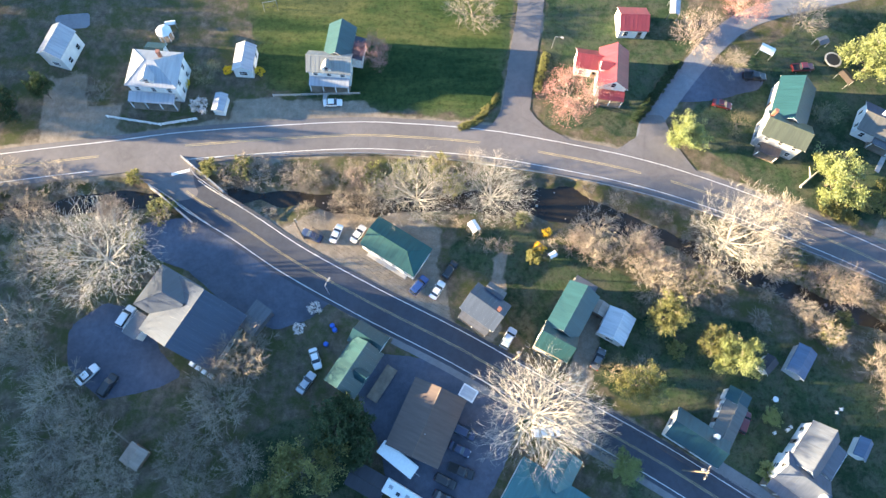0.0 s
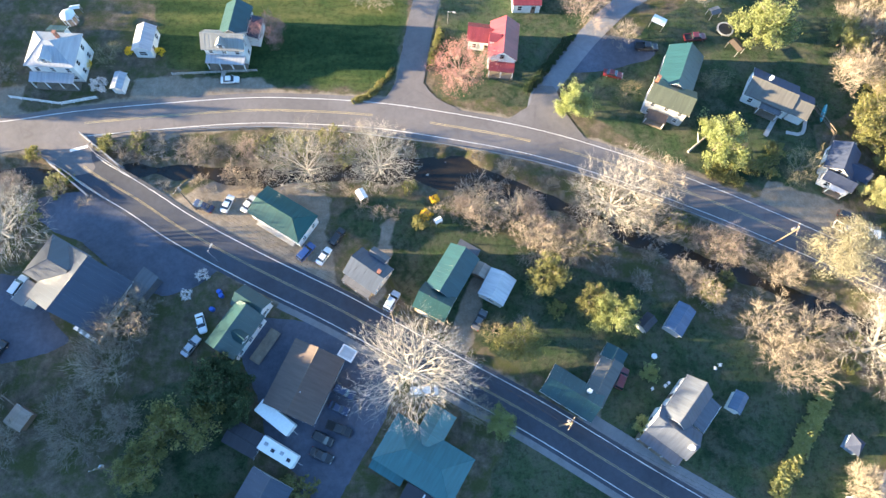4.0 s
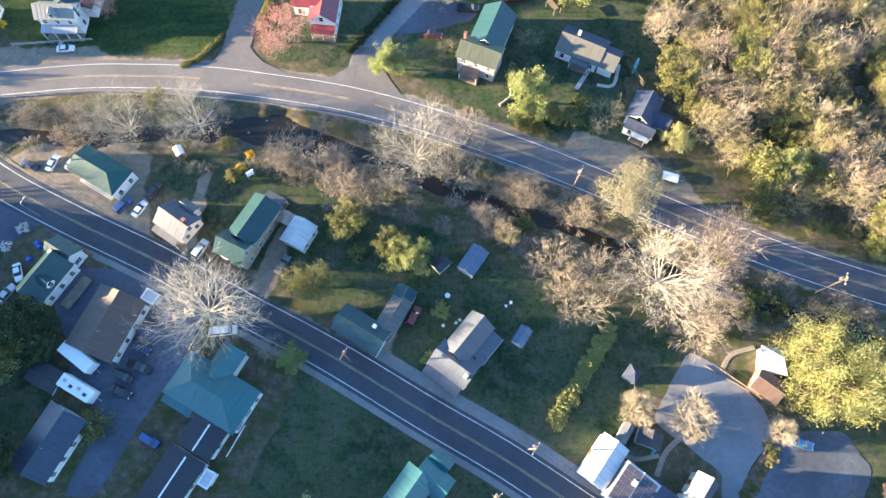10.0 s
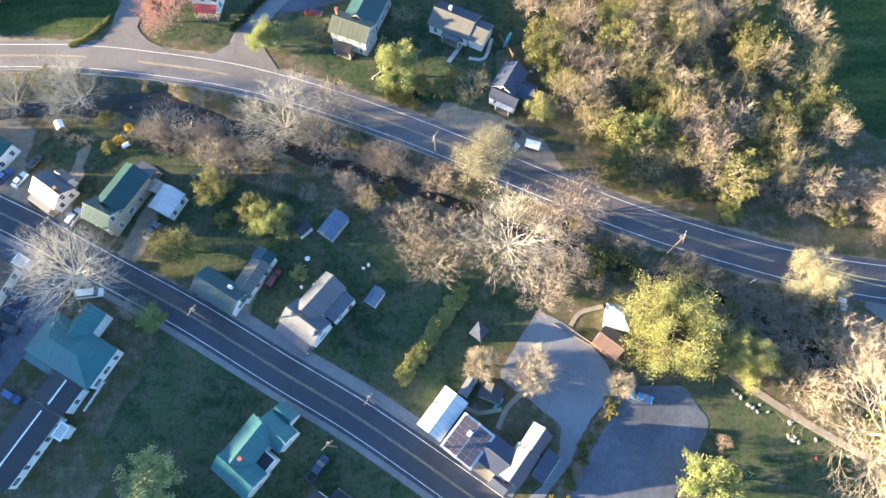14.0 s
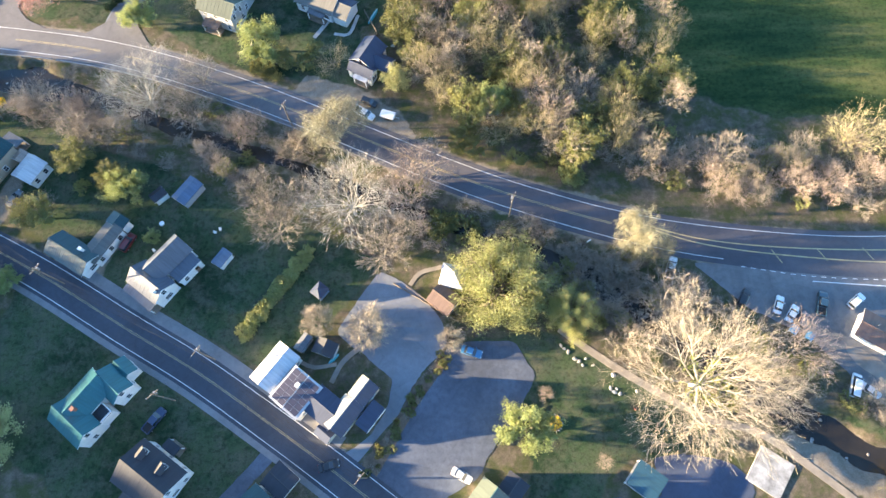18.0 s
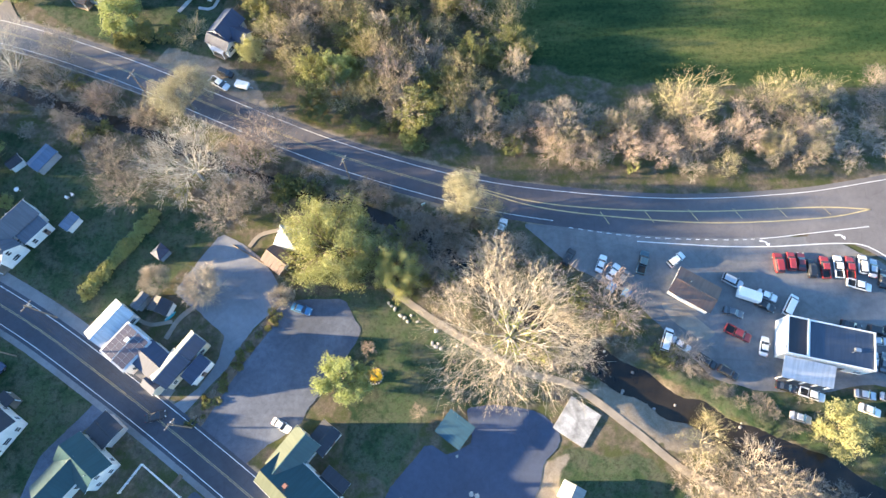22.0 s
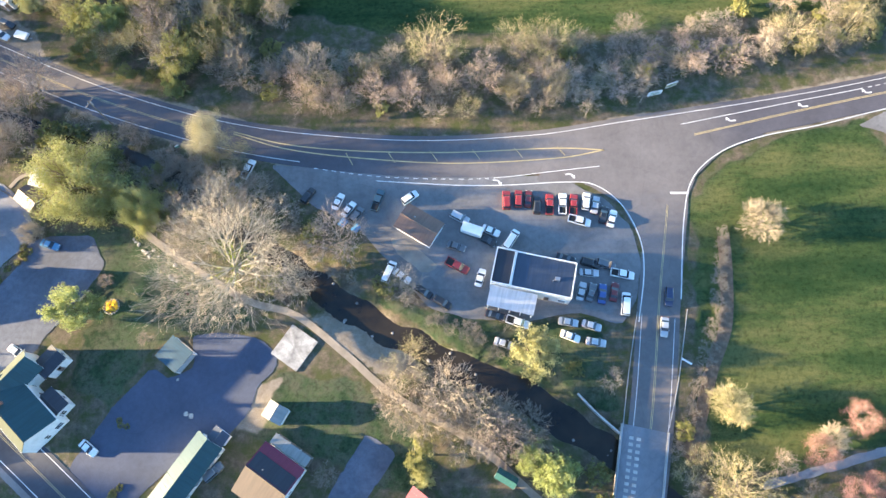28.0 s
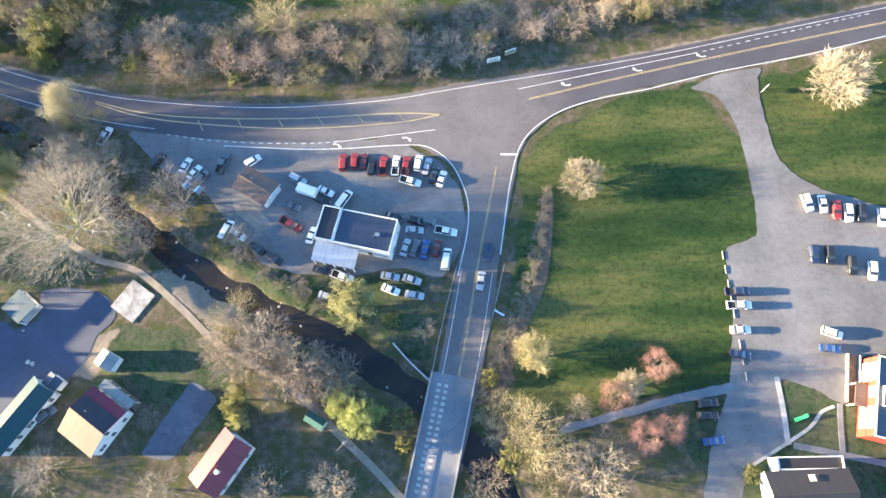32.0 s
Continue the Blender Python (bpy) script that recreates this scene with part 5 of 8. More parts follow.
def tall_window(x, z, w, high, cols, rows):
    s = Shape()
    for k in range(cols + 1):
        s.box(-w / 2 + k * w / cols - 0.09, -w / 2 + k * w / cols + 0.09, -0.12, 0.02, -high / 2, high / 2)
    for k in range(rows + 1):
        s.box(-w / 2 - 0.09, w / 2 + 0.09, -0.13, 0.02, -high / 2 + k * high / rows - 0.08, -high / 2 + k * high / rows + 0.08)
    here = m @ pose(x, -9, z)
    frame_part = h.put("window", s, "trim_white", here)
    for i in range(cols):
        for j in range(rows):
            child("pane", Shape().box(-w / 2 + i * w / cols + 0.09, -w / 2 + (i + 1) * w / cols - 0.09, -0.05, 0.01, -high / 2 + j * high / rows + 0.08, -high / 2 + (j + 1) * high / rows - 0.08).mesh("pane", "window_blind"), frame_part)


for x, w in ((-4.7, 3.3), (3.9, 3.9)):
    tall_window(x, 1.75, w, 1.7, 3, 2)
    tall_window(x + 0.1, 4.2, w, 1.7, 3, 2)
tall_window(-0.7, 4.2, 1.9, 1.5, 3, 3)
h.put("brick_band", Shape().box(-7.45, 7.45, -9.08, -8.99, 2.75, 3.0), "wall_red", m)
h.put("canopy", Shape().box(-2.2, 2.2, -11.2, -9.0, 2.7, 2.95), "roof_brown", m, "dark brown flat canopy over the entrance")
for x in (-2, 2):
    h.put("canopy_post", Shape().box(x - 0.1, x + 0.1, -11.1, -10.9, -0.1, 2.7), "trim_white", m)
h.put("roof_hatch", Shape().box(-1.8, 1.6, -7.9, -5.6, 5.5, 6.0).box(-1.5, 1.3, -7.6, -5.9, 6.0, 6.06), "roof_slate", m)
h.put("hatch_rim", Shape().box(-1.95, 1.75, -8.0, -7.86, 5.5, 6.1).box(-1.95, 1.75, -5.64, -5.5, 5.5, 6.1).box(-1.95, -1.8, -7.86, -5.64, 5.5, 6.1).box(1.6, 1.75, -7.86, -5.64, 5.5, 6.1), "trim_white", m)
ramp_root = tagged(new("entrance_ramp"), "brown entrance ramp between low pale walls", "ramp")
ramp_root.matrix_world = pose(333.6, -68.5, 0, 0, 0, -104)
child("ramp_floor", Shape().box(-4.6, 4.6, -1.0, 1.0, -0.1, 0.14).mesh("ramp_floor", "leaf_litter"), ramp_root)
for sd in (-1, 1):
    child("side_wall", Shape().box(-4.7, 4.7, sd * 1.08 - 0.08, sd * 1.08 + 0.08, -0.1, 0.95).mesh("side_wall", "concrete"), ramp_root)
h = House("grey_roofed_house", "white house with a long dark roof and one white skylight", 319.8, -88.5, 1)
m = h.wing(319.8, -88.5, 14.8, 8.0, 1, 3.9, 1.7, "white", "umber", ribs=False)
h.put("skylight", Shape().slab([(-0.55, 2.1, 5.0), (0.55, 2.1, 5.0), (0.55, 3.2, 4.53), (-0.55, 3.2, 4.53)], 0.12), "trim_white", m @ pose(0.3, 0, 0.2))
h.wing(321.1, -83.4, 11.6, 2.3, -0.6, 3.0, 0, "white", "umber", "flat", windows=False)
h.put("stair_rail", Shape().box(-0.1, 0.1, -1.3, 1.3, 0, 3.5), "trim_white", pose(315.1, -83.6, 0))

# ---- cars ----
def section(x, hw, z0, z1, tuck=0.06):
    return [(x, -hw + tuck, z0), (x, hw - tuck, z0), (x, hw, z0 + 0.22), (x, hw, z1 - 0.12), (x, hw - 0.1, z1), (x, -hw + 0.1, z1), (x, -hw, z1 - 0.12), (x, -hw, z0 + 0.22)]


# along the car: way from the rear bumper, half width, underside, top of the body
BODIES = {"sedan": (4.7, 0.92, [(0, .8, .4, .72), (.12, .88, .26, .95), (.9, .92, .24, 1.0), (3.1, .92, .24, .98), (4.2, .9, .24, .84), (4.6, .82, .28, .7), (4.7, .7, .36, .58)]),
          "suv": (4.7, 0.96, [(0, .84, .45, .85), (.1, .92, .32, 1.1), (.9, .96, .3, 1.14), (3.2, .96, .3, 1.1), (4.3, .94, .3, 1.0), (4.62, .86, .34, .86), (4.7, .75, .42, .7)]),
          "van": (5.6, 1.0, [(0, .9, .4, 1.0), (.08, .98, .34, 1.25), (1, 1.0, .32, 1.28), (4.4, 1.0, .32, 1.2), (5.2, .97, .32, 1.05), (5.5, .9, .36, .9), (5.6, .8, .45, .75)]),
          "pickup": (5.7, 0.99, [(0, .9, .5, .9), (.06, .97, .42, 1.02), (2.0, .99, .4, 1.04), (4.2, .99, .4, 1.08), (5.2, .96, .4, 1.02), (5.6, .88, .44, .9), (5.7, .78, .52, .75)])}
# cabin: way along at the belt (rear, front), at the roof (rear, front), roof height, belt height
CABINS = {"sedan": (.75, 3.35, 1.35, 2.6, 1.43, .97), "suv": (.1, 3.5, .4, 2.85, 1.74, 1.1), "van": (.06, 4.75, .16, 4.0, 2.05, 1.22), "pickup": (1.95, 4.35, 2.1, 3.6, 1.82, 1.05)}
WHEEL = Shape().loft([[(r * math.cos(a * math.tau / 14), y, r * math.sin(a * math.tau / 14)) for a in range(14)] for y, r in ((-.11, .28), (-.09, .33), (.09, .33), (.11, .28))])
TYRE = WHEEL.mesh("tyre", "rubber", smooth=True)
RIM = Shape().loft([[(r * math.cos(a * math.tau / 10), y, r * math.sin(a * math.tau / 10)) for a in range(10)] for y, r in ((-.125, .16), (-.115, .2), (.115, .2), (.125, .16))]).mesh("rim", "alloy")
FIRST = {}


def car(kind, tone):
    length, half, stations = BODIES[kind]
    root = tagged(new({"suv": "sport_utility_car", "sedan": "sedan_car", "van": "delivery_van", "pickup": "pickup_truck"}[kind]), f"parked {TONES.get(tone, tone)} {WORDS[kind]}", "car", "parked cars")
    c = length / 2
    body = Shape().loft([section(x - c, hw, z0, z1) for x, hw, z0, z1 in stations])
    me = body.mesh("body", "car_" + tone, smooth=True)
    bm = bmesh.new()
    bm.from_mesh(me)
    bmesh.ops.recalc_face_normals(bm, faces=bm.faces[:])
    bm.to_mesh(me)
    bm.free()
    me.set_sharp_from_angle(angle=radians(40))
    child("body", me, root)
    b0, b1, r0, r1, top, belt = CABINS[kind]
    hb, hr = half - 0.07, half - 0.24
    zr = top - 0.07
    child("window_glass", Shape().loft([[(b0 - c, -hb, belt), (b1 - c, -hb, belt), (b1 - c, hb, belt), (b0 - c, hb, belt)], [(r0 - c, -hr, zr), (r1 - c, -hr, zr), (r1 - c, hr, zr), (r0 - c, hr, zr)]]).mesh("window_glass", "glass_dark"), root)
    s = Shape().loft([[(r0 - c - .05, -hr - .02, zr - .01), (r1 - c + .06, -hr - .02, zr - .01), (r1 - c + .06, hr + .02, zr - .01), (r0 - c - .05, hr + .02, zr - .01)], [(r0 - c + .06, -hr + .1, top), (r1 - c - .1, -hr + .1, top), (r1 - c - .1, hr - .1, top), (r0 - c + .06, hr - .1, top)]])
    child("cabin_roof", s.mesh("cabin_roof", "car_" + tone), root)
    if kind == "pickup":
        child("load_bed", Shape().box(.2 - c, 1.85 - c, -.78, .78, 1.0, 1.05).mesh("load_bed", "rubber"), root, label="black lined load bed")
        for sd in (-1, 1):
            child("bed_side", Shape().box(.05 - c, 1.95 - c, sd * .92 - .06, sd * .92 + .06, .98, 1.2).mesh("bed_side", "car_" + tone), root)
        child("tailgate", Shape().box(-c + .02, -c + .12, -.9, .9, .75, 1.2).mesh("tailgate", "car_" + tone), root)
    for x in (.95 - c, length - .95 - c):
        for sd in (-1, 1):
            t = child("wheel", TYRE, root, pose(x, sd * (half - .1), .33))
            child("rim", RIM, t)
    for sd in (-1, 1):
        child("headlight", Shape().box(c - .22, c - .06, sd * .62 - .16, sd * .62 + .16, .62, .74).mesh("headlight", "lens_clear"), root)
        child("tail_light", Shape().box(-c - .01, -c + .12, sd * .74 - .1, sd * .74 + .1, .7, .88).mesh("tail_light", "lens_red"), root)
        child("mirror", Shape().box(b1 - c - .35, b1 - c - .2, sd * (half + .08) - .1, sd * (half + .08) + .1, belt, belt + .13).mesh("mirror", "car_" + tone), root)
    child("bumper", Shape().box(-c - .03, -c + .1, -.75, .75, .38, .55).mesh("bumper", "rubber"), root)
    return root


TONES = {"sky": "bright blue", "lightblue": "pale blue", "navy": "dark blue", "grey": "dark grey", "maroon": "dark red", "teal": "dark teal"}
WORDS = {"suv": "sport utility car on the ground", "sedan": "sedan standing on the ground", "van": "panel van standing on the ground", "pickup": "pickup truck with an open bed"}


def parked(kind, tone, x, y, turn, z=0.0):
    m = pose(x, y, z, 0, 0, turn) @ Matrix.Scale(0.93, 4)
    if (kind, tone) in FIRST:
        return copy_thing(FIRST[kind, tone], m)
    FIRST[kind, tone] = root = car(kind, tone)
    root.matrix_world = m
    return root


parked("sedan", "white", -58.9, 11.6, 47)
parked("suv", "black", -55.0, 9.7, 62)
parked("suv", "white", -53.7, 22.3, 64)
parked("sedan", "navy", -20.3, 38.9, 156)
parked("sedan", "white", -15.5, 39.4, 69)
parked("sedan", "white", -11.2, 39.4, 58)
parked("suv", "blue", 1.0, 29.0, 51)
parked("sedan", "white", 4.6, 28.1, 58)
parked("suv", "black", 7.1, 32.2, 57)
parked("suv", "lightblue", 18.2, 18.8, 60)
parked("sedan", "grey", 35.3, 15.0, 61)
parked("sedan", "white", -18.1, 14.7, -70)
parked("sedan", "silver", -19.5, 10.3, 56)
parked("sedan", "white", -17.8, 68.8, 4)
parked("sedan", "maroon", 67.3, 70.9, -14)
parked("pickup", "black", 75.8, 78.2, -3)
parked("pickup", "maroon", 87.4, 80.9, 6)
parked("sedan", "navy", 8.7, -1.4, -25)
parked("pickup", "black", 8.9, -5.0, -21)
parked("suv", "black", 6.1, -6.7, -26)
parked("sedan", "black", 6.0, -9.6, -24)
parked("suv", "navy", 9.6, 1.6, -25)
parked("van", "white", 24.5, 1.6, 4)
parked("suv", "blue", 12.6, -18.6, -31)
parked("suv", "maroon", 61.9, 3.5, 63)
parked("pickup", "white", 112.2, 33.3, -34)
parked("suv", "black", 113.3, 36.3, -27)
parked("pickup", "navy", 72.4, -33.6, 53)
parked("sedan", "sky", 134.1, -22.6, -21)
parked("sedan", "white", 131.1, -45.6, -32)
parked("sedan", "black", 106.3, -43.0, 14)
parked("sedan", "white", 148.9, -65.1, -37)
parked("suv", "grey", 173.8, -70.3, 40)
parked("sedan", "white", 196.7, -15.4, 65)
parked("sedan", "white", 199.0, -17.3, 52)
parked("suv", "grey", 200.8, -18.7, 55)
parked("suv", "black", 190.0, -13.7, 55)
parked("pickup", "teal", 205.4, -15.5, 70)
parked("suv", "white", 212.4, -15.2, 34)
parked("pickup", "white", 176.3, -6.6, 67)
parked("suv", "silver", 223.1, -20.4, -32)
parked("sedan", "white", 229.6, -23.7, -27)
parked("sedan", "black", 228.7, -25.8, -31)
parked("van", "white", 233.8, -25.9, 55)
parked("sedan", "grey", 222.1, -26.9, -22)
parked("pickup", "red", 222.1, -31.2, -31)
parked("sedan", "white", 226.8, -34.0, 71)
parked("suv", "red", 233.4, -16.8, 88)
parked("suv", "red", 236.0, -16.6, 84)
parked("sedan", "maroon", 238.1, -16.7, 82)
parked("suv", "black", 239.9, -18.3, 84)
parked("pickup", "red", 242.6, -18.2, 84)
parked("pickup", "white", 245.4, -18.2, 83)
parked("pickup", "red", 247.7, -18.5, 81)
parked("suv", "white", 250.5, -17.9, 79)
parked("sedan", "silver", 252.4, -18.8, 74)
parked("sedan", "black", 253.9, -21.1, 74)
parked("sedan", "white", 255.6, -22.1, 71)
parked("pickup", "white", 248.6, -22.3, -19)
parked("sedan", "black", 244.9, -30.6, -20)
parked("suv", "black", 249.9, -31.8, -18)
parked("suv", "grey", 253.1, -32.3, -21)
parked("sedan", "silver", 249.4, -33.9, -7)
parked("pickup", "white", 256.2, -34.5, -14)
parked("sedan", "silver", 247.4, -37.8, 71)
parked("sedan", "grey", 249.4, -38.1, 68)
parked("sedan", "blue", 251.6, -38.5, 78)
parked("sedan", "maroon", 254.1, -38.2, 74)
parked("van", "white", 256.1, -40.8, 80)
parked("sedan", "black", 229.4, -42.1, -19)
parked("pickup", "white", 233.9, -43.7, -21)
parked("sedan", "silver", 244.1, -44.1, -13)
parked("sedan", "silver", 248.7, -45.0, -20)
parked("sedan", "white", 244.2, -47.0, -24)
parked("sedan", "silver", 249.2, -48.4, -12)
parked("sedan", "silver", 230.8, -47.9, -20)
parked("suv", "black", 214.9, -36.5, -37)
parked("suv", "black", 218.7, -38.9, -35)
parked("sedan", "white", 210.5, -33.0, -39)
parked("van", "white", 207.8, -31.9, 66)
parked("pickup", "navy", 314.9, -50.4, 0)
parked("pickup", "white", 314.8, -53.3, -2)
parked("sedan", "white", 314.2, -58.3, -2)
parked("sedan", "navy", 313.3, -63.1, -12)
parked("suv", "white", 331.6, -59.6, -22)
parked("sedan", "blue", 330.5, -62.6, -11)
parked("suv", "black", 305.5, -72.2, 4)
parked("suv", "black", 305.2, -74.5, -2)
parked("sedan", "blue", 305.5, -79.1, 5)
parked("suv", "white", 332.7, -31.9, -82)
parked("sedan", "white", 335.8, -32.3, -91)
parked("sedan", "red", 338.3, -33.8, -98)
parked("suv", "white", 340.5, -34.6, -97)
parked("suv", "black", 343.1, -34.8, -102)
parked("suv", "white", 347.0, -36.0, -98)
parked("suv", "navy", 331.6, -43.2, -92)
parked("suv", "black", 334.7, -43.6, -97)
parked("suv", "black", 338.6, -46.0, -98)
parked("suv", "white", 342.3, -47.3, -101)
parked("suv", "navy", 265.0, -39.7, -100)
parked("sedan", "silver", 263.2, -45.9, -101)


def box_trailer(x, y, turn, L, W, high, name, label, windows=0):
    root = tagged(new(name), label, "trailer")
    root.matrix_world = pose(x, y, 0, 0, 0, turn)
    child("body", Shape().loft([section(-L / 2 + d, W / 2 - k, .5 + k, high - k) for d, k in ((0, .1), (.12, 0), (L - .12, 0), (L, .1))]).mesh("body", "trim_white"), root)
    for k in (-.4, .4):
        for sd in (-1, 1):
            child("wheel", TYRE, root, pose(k, sd * (W / 2 - .15), .33))
    child("tow_bar", Shape().box(L / 2, L / 2 + 1.1, -.06, .06, .45, .57).mesh("tow_bar", "galvanised"), root)
    for k in range(windows):
        child("roof_hatch", Shape().box(-.35, .35, -.3, .3, 0, .16).mesh("roof_hatch", "glass_dark" if k % 2 else "galvanised"), root, pose(-L / 2 + (k + .7) * L / (windows + .4), .2 * (-1) ** k, high))
    return root


box_trailer(-1.4, -8.9, -30, 7.2, 2.5, 3.1, "camper", "white camper parked among dark sheds", 4)
box_trailer(-2.4, -3.0, -37, 7.6, 2.5, 2.9, "box_trailer", "white box trailer beside the workshop")
box_trailer(225.6, -23.6, -22, 4.6, 2.1, 2.2, "box_trailer", "white box trailer between parked cars")
box_trailer(117.6, 32.6, -20, 3.4, 1.9, 1.2, "flat_trailer", "small pale utility trailer by the highway")

# ---- trees ----
def tube_mesh(name, segs, mat, sides=3, smooth=True):
    """Branches as tapering tubes, all in one mesh."""
    if not segs:
        return None
    P, Q, A, B = (np.array([s[i] for s in segs], float) for i in range(4))
    D = Q - P
    D /= np.linalg.norm(D, axis=1, keepdims=True) + 1e-9
    ref = np.where(np.abs(D[:, 2:3]) < 0.9, np.array([[0, 0, 1.0]]), np.array([[1.0, 0, 0]]))
    U = np.cross(D, ref)
    U /= np.linalg.norm(U, axis=1, keepdims=True)
    V = np.cross(D, U)
    rings = []
    for end, rad in ((P, A), (Q, B)):
        for k in range(sides):
            a = math.tau * k / sides
            rings.append(end + (U * math.cos(a) + V * math.sin(a)) * rad[:, None])
    verts = np.stack(rings, 1).reshape(-1, 3)
    n = len(segs)
    if sides == 2:
        turn = np.random.default_rng(n).uniform(0, math.tau, n)[:, None]
        U = U * np.cos(turn) + V * np.sin(turn)
        verts = np.stack([P - U * A[:, None], P + U * A[:, None], Q + U * B[:, None] * 0.5, Q - U * B[:, None] * 0.5], 1).reshape(-1, 3)
        return mesh_of(name, verts.tolist(), np.arange(4 * n).reshape(n, 4).tolist(), (mat,))
    base = (np.arange(n) * 2 * sides)[:, None]
    faces = np.concatenate([base + np.array([[k, (k + 1) % sides, sides + (k + 1) % sides, sides + k]]) for k in range(sides)])
    return mesh_of(name, verts.tolist(), faces.tolist(), (mat,), smooth)


def leaf_mesh(name, centres, size, mat, rng, droop=0.0):
    """Many small leaf sprays, each a bent pair of faces of its own."""
    n = len(centres)
    C = np.array(centres)
    d1, d2 = rng.normal(size=(n, 3)), rng.normal(size=(n, 3))
    d1[:, 2] -= droop * 2
    d1 /= np.linalg.norm(d1, axis=1, keepdims=True)
    d2 -= (d1 * d2).sum(1, keepdims=True) * d1
    d2 /= np.linalg.norm(d2, axis=1, keepdims=True)
    k = size * rng.uniform(0.6, 1.4, (n, 1))
    lift = np.cross(d1, d2) * k * 0.25
    v = np.stack([C - d1 * k, C - d2 * k * 0.55 + lift, C + d1 * k, C + d2 * k * 0.55 + lift], 1).reshape(-1, 3)
    b = (np.arange(n) * 4)[:, None]
    f = np.concatenate([b + np.array([[0, 1, 2]]), b + np.array([[0, 2, 3]])])
    return mesh_of(name, v.tolist(), f.tolist(), (mat,))


def grow(seed, high, reach, forks, start=0.28, lift=1.05, wobble=0.1, trunk_r=0.3, first=6, twig=0.02, stretch=0.66, droop=0.0):
    """Limbs (thick) and twigs (thin) of a tree that forks level by level within a rounded crown."""
    r = random.Random(seed)
    limbs, twigs, tips = [], [], []

    def branch(p, d, length, rad, level):
        steps = 3 if level < 2 else 1 if level == len(forks) else 2
        nodes = [p]
        for i in range(steps):
            d = (d + Vector((r.gauss(0, wobble), r.gauss(0, wobble), r.gauss(0, wobble) + 0.10 * (level > 0) - droop * (level > 1)))).normalized()
            q = p + d * length / steps
            ra, rb = rad * (1 - 0.45 * i / steps), rad * (1 - 0.45 * (i + 1) / steps)
            (limbs if level < 2 or (level == 2 and ra > 0.07) else twigs).append((p[:], q[:], max(ra, twig), max(rb, twig)))
            p = q
            nodes.append(p)
        if level >= len(forks):
            tips.append(p[:])
            return
        n = forks[level]
        turn = r.uniform(0, math.tau)
        for k in range(n):
            f = 0.35 + 0.65 * (k + 1) / n if level else 1.0
            i = min(steps - 1, int(f * steps - 1e-6))
            at = nodes[i].lerp(nodes[i + 1], f * steps - i)
            side = d.orthogonal()
            side.rotate(Matrix.Rotation(turn + k * 2.4 + r.uniform(-0.4, 0.4), 3, d))
            out = (d * lift + side.normalized() * r.uniform(0.45, 0.95)).normalized()
            branch(at, out, length * stretch * r.uniform(0.75, 1.2), rad * 0.47, level + 1)

    top = Vector((r.uniform(-.2, .2), r.uniform(-.2, .2), high * start))
    limbs.append(((0, 0, -0.3), top[:], trunk_r * 1.25, trunk_r))
    for k in range(first):
        a = k * math.tau / first + r.uniform(-0.3, 0.3)
        steep = r.uniform(0.35, 1.3) if k else 3.0
        d = Vector((math.cos(a), math.sin(a), steep * high / reach / 2.0)).normalized()
        span = 1 / math.sqrt((d.xy.length / reach) ** 2 + (max(d.z, 0.01) / (high * (1 - start))) ** 2)
        branch(top * r.uniform(0.7, 1.0), d, span * 0.52, trunk_r * 0.45, 1)
    # bring the crown to the size asked for
    t = np.array(tips)
    k = np.array([reach / np.percentile(np.hypot(t[:, 0], t[:, 1]), 88)] * 2 + [high / t[:, 2].max()])
    fit = lambda p: tuple(np.array(p) * k)
    return [(fit(a), fit(b), c, d) for a, b, c, d in limbs], [(fit(a), fit(b), c, d) for a, b, c, d in twigs], [fit(p) for p in tips]


foliage("twig_pale", (0.31, 0.285, 0.24), (0.45, 0.415, 0.355), 0.8, 0.0)
foliage("twig_grey", (0.2, 0.168, 0.132), (0.32, 0.272, 0.215), 0.85, 0.0)
foliage("twig_white", (0.33, 0.31, 0.275), (0.49, 0.46, 0.405), 0.8, 0.0)
foliage("leaf_sage", (0.225, 0.21, 0.13), (0.33, 0.31, 0.205))
foliage("twig_tan", (0.235, 0.2, 0.125), (0.34, 0.29, 0.185), 0.85, 0.1)
foliage("twig_gold", (0.3, 0.26, 0.15), (0.41, 0.36, 0.21), 0.8, 0.1)
foliage("twig_sand", (0.275, 0.235, 0.175), (0.385, 0.33, 0.25), 0.8, 0.0)
foliage("twig_blush", (0.265, 0.21, 0.175), (0.37, 0.295, 0.245), 0.85, 0.0)
foliage("leaf_olive", (0.13, 0.14, 0.045), (0.23, 0.22, 0.07))
foliage("leaf_spring", (0.175, 0.215, 0.07), (0.315, 0.345, 0.135), 0.7, 0.35)
foliage("leaf_willow", (0.255, 0.27, 0.09), (0.385, 0.39, 0.155), 0.7, 0.3)
foliage("leaf_yellow", (0.29, 0.29, 0.12), (0.42, 0.41, 0.185))
foliage("leaf_bud", (0.145, 0.14, 0.055), (0.255, 0.235, 0.1))
foliage("leaf_red", (0.33, 0.145, 0.13), (0.46, 0.25, 0.215))
foliage("leaf_blush", (0.31, 0.22, 0.165), (0.4, 0.3, 0.21))
foliage("leaf_dark", (0.025, 0.05, 0.02), (0.05, 0.085, 0.03))
foliage("leaf_gold", (0.75, 0.5, 0.02), (0.8, 0.6, 0.06))
foliage("leaf_white", (0.68, 0.62, 0.6), (0.78, 0.74, 0.7))
foliage("moss", (0.16, 0.2, 0.03), (0.24, 0.26, 0.05))
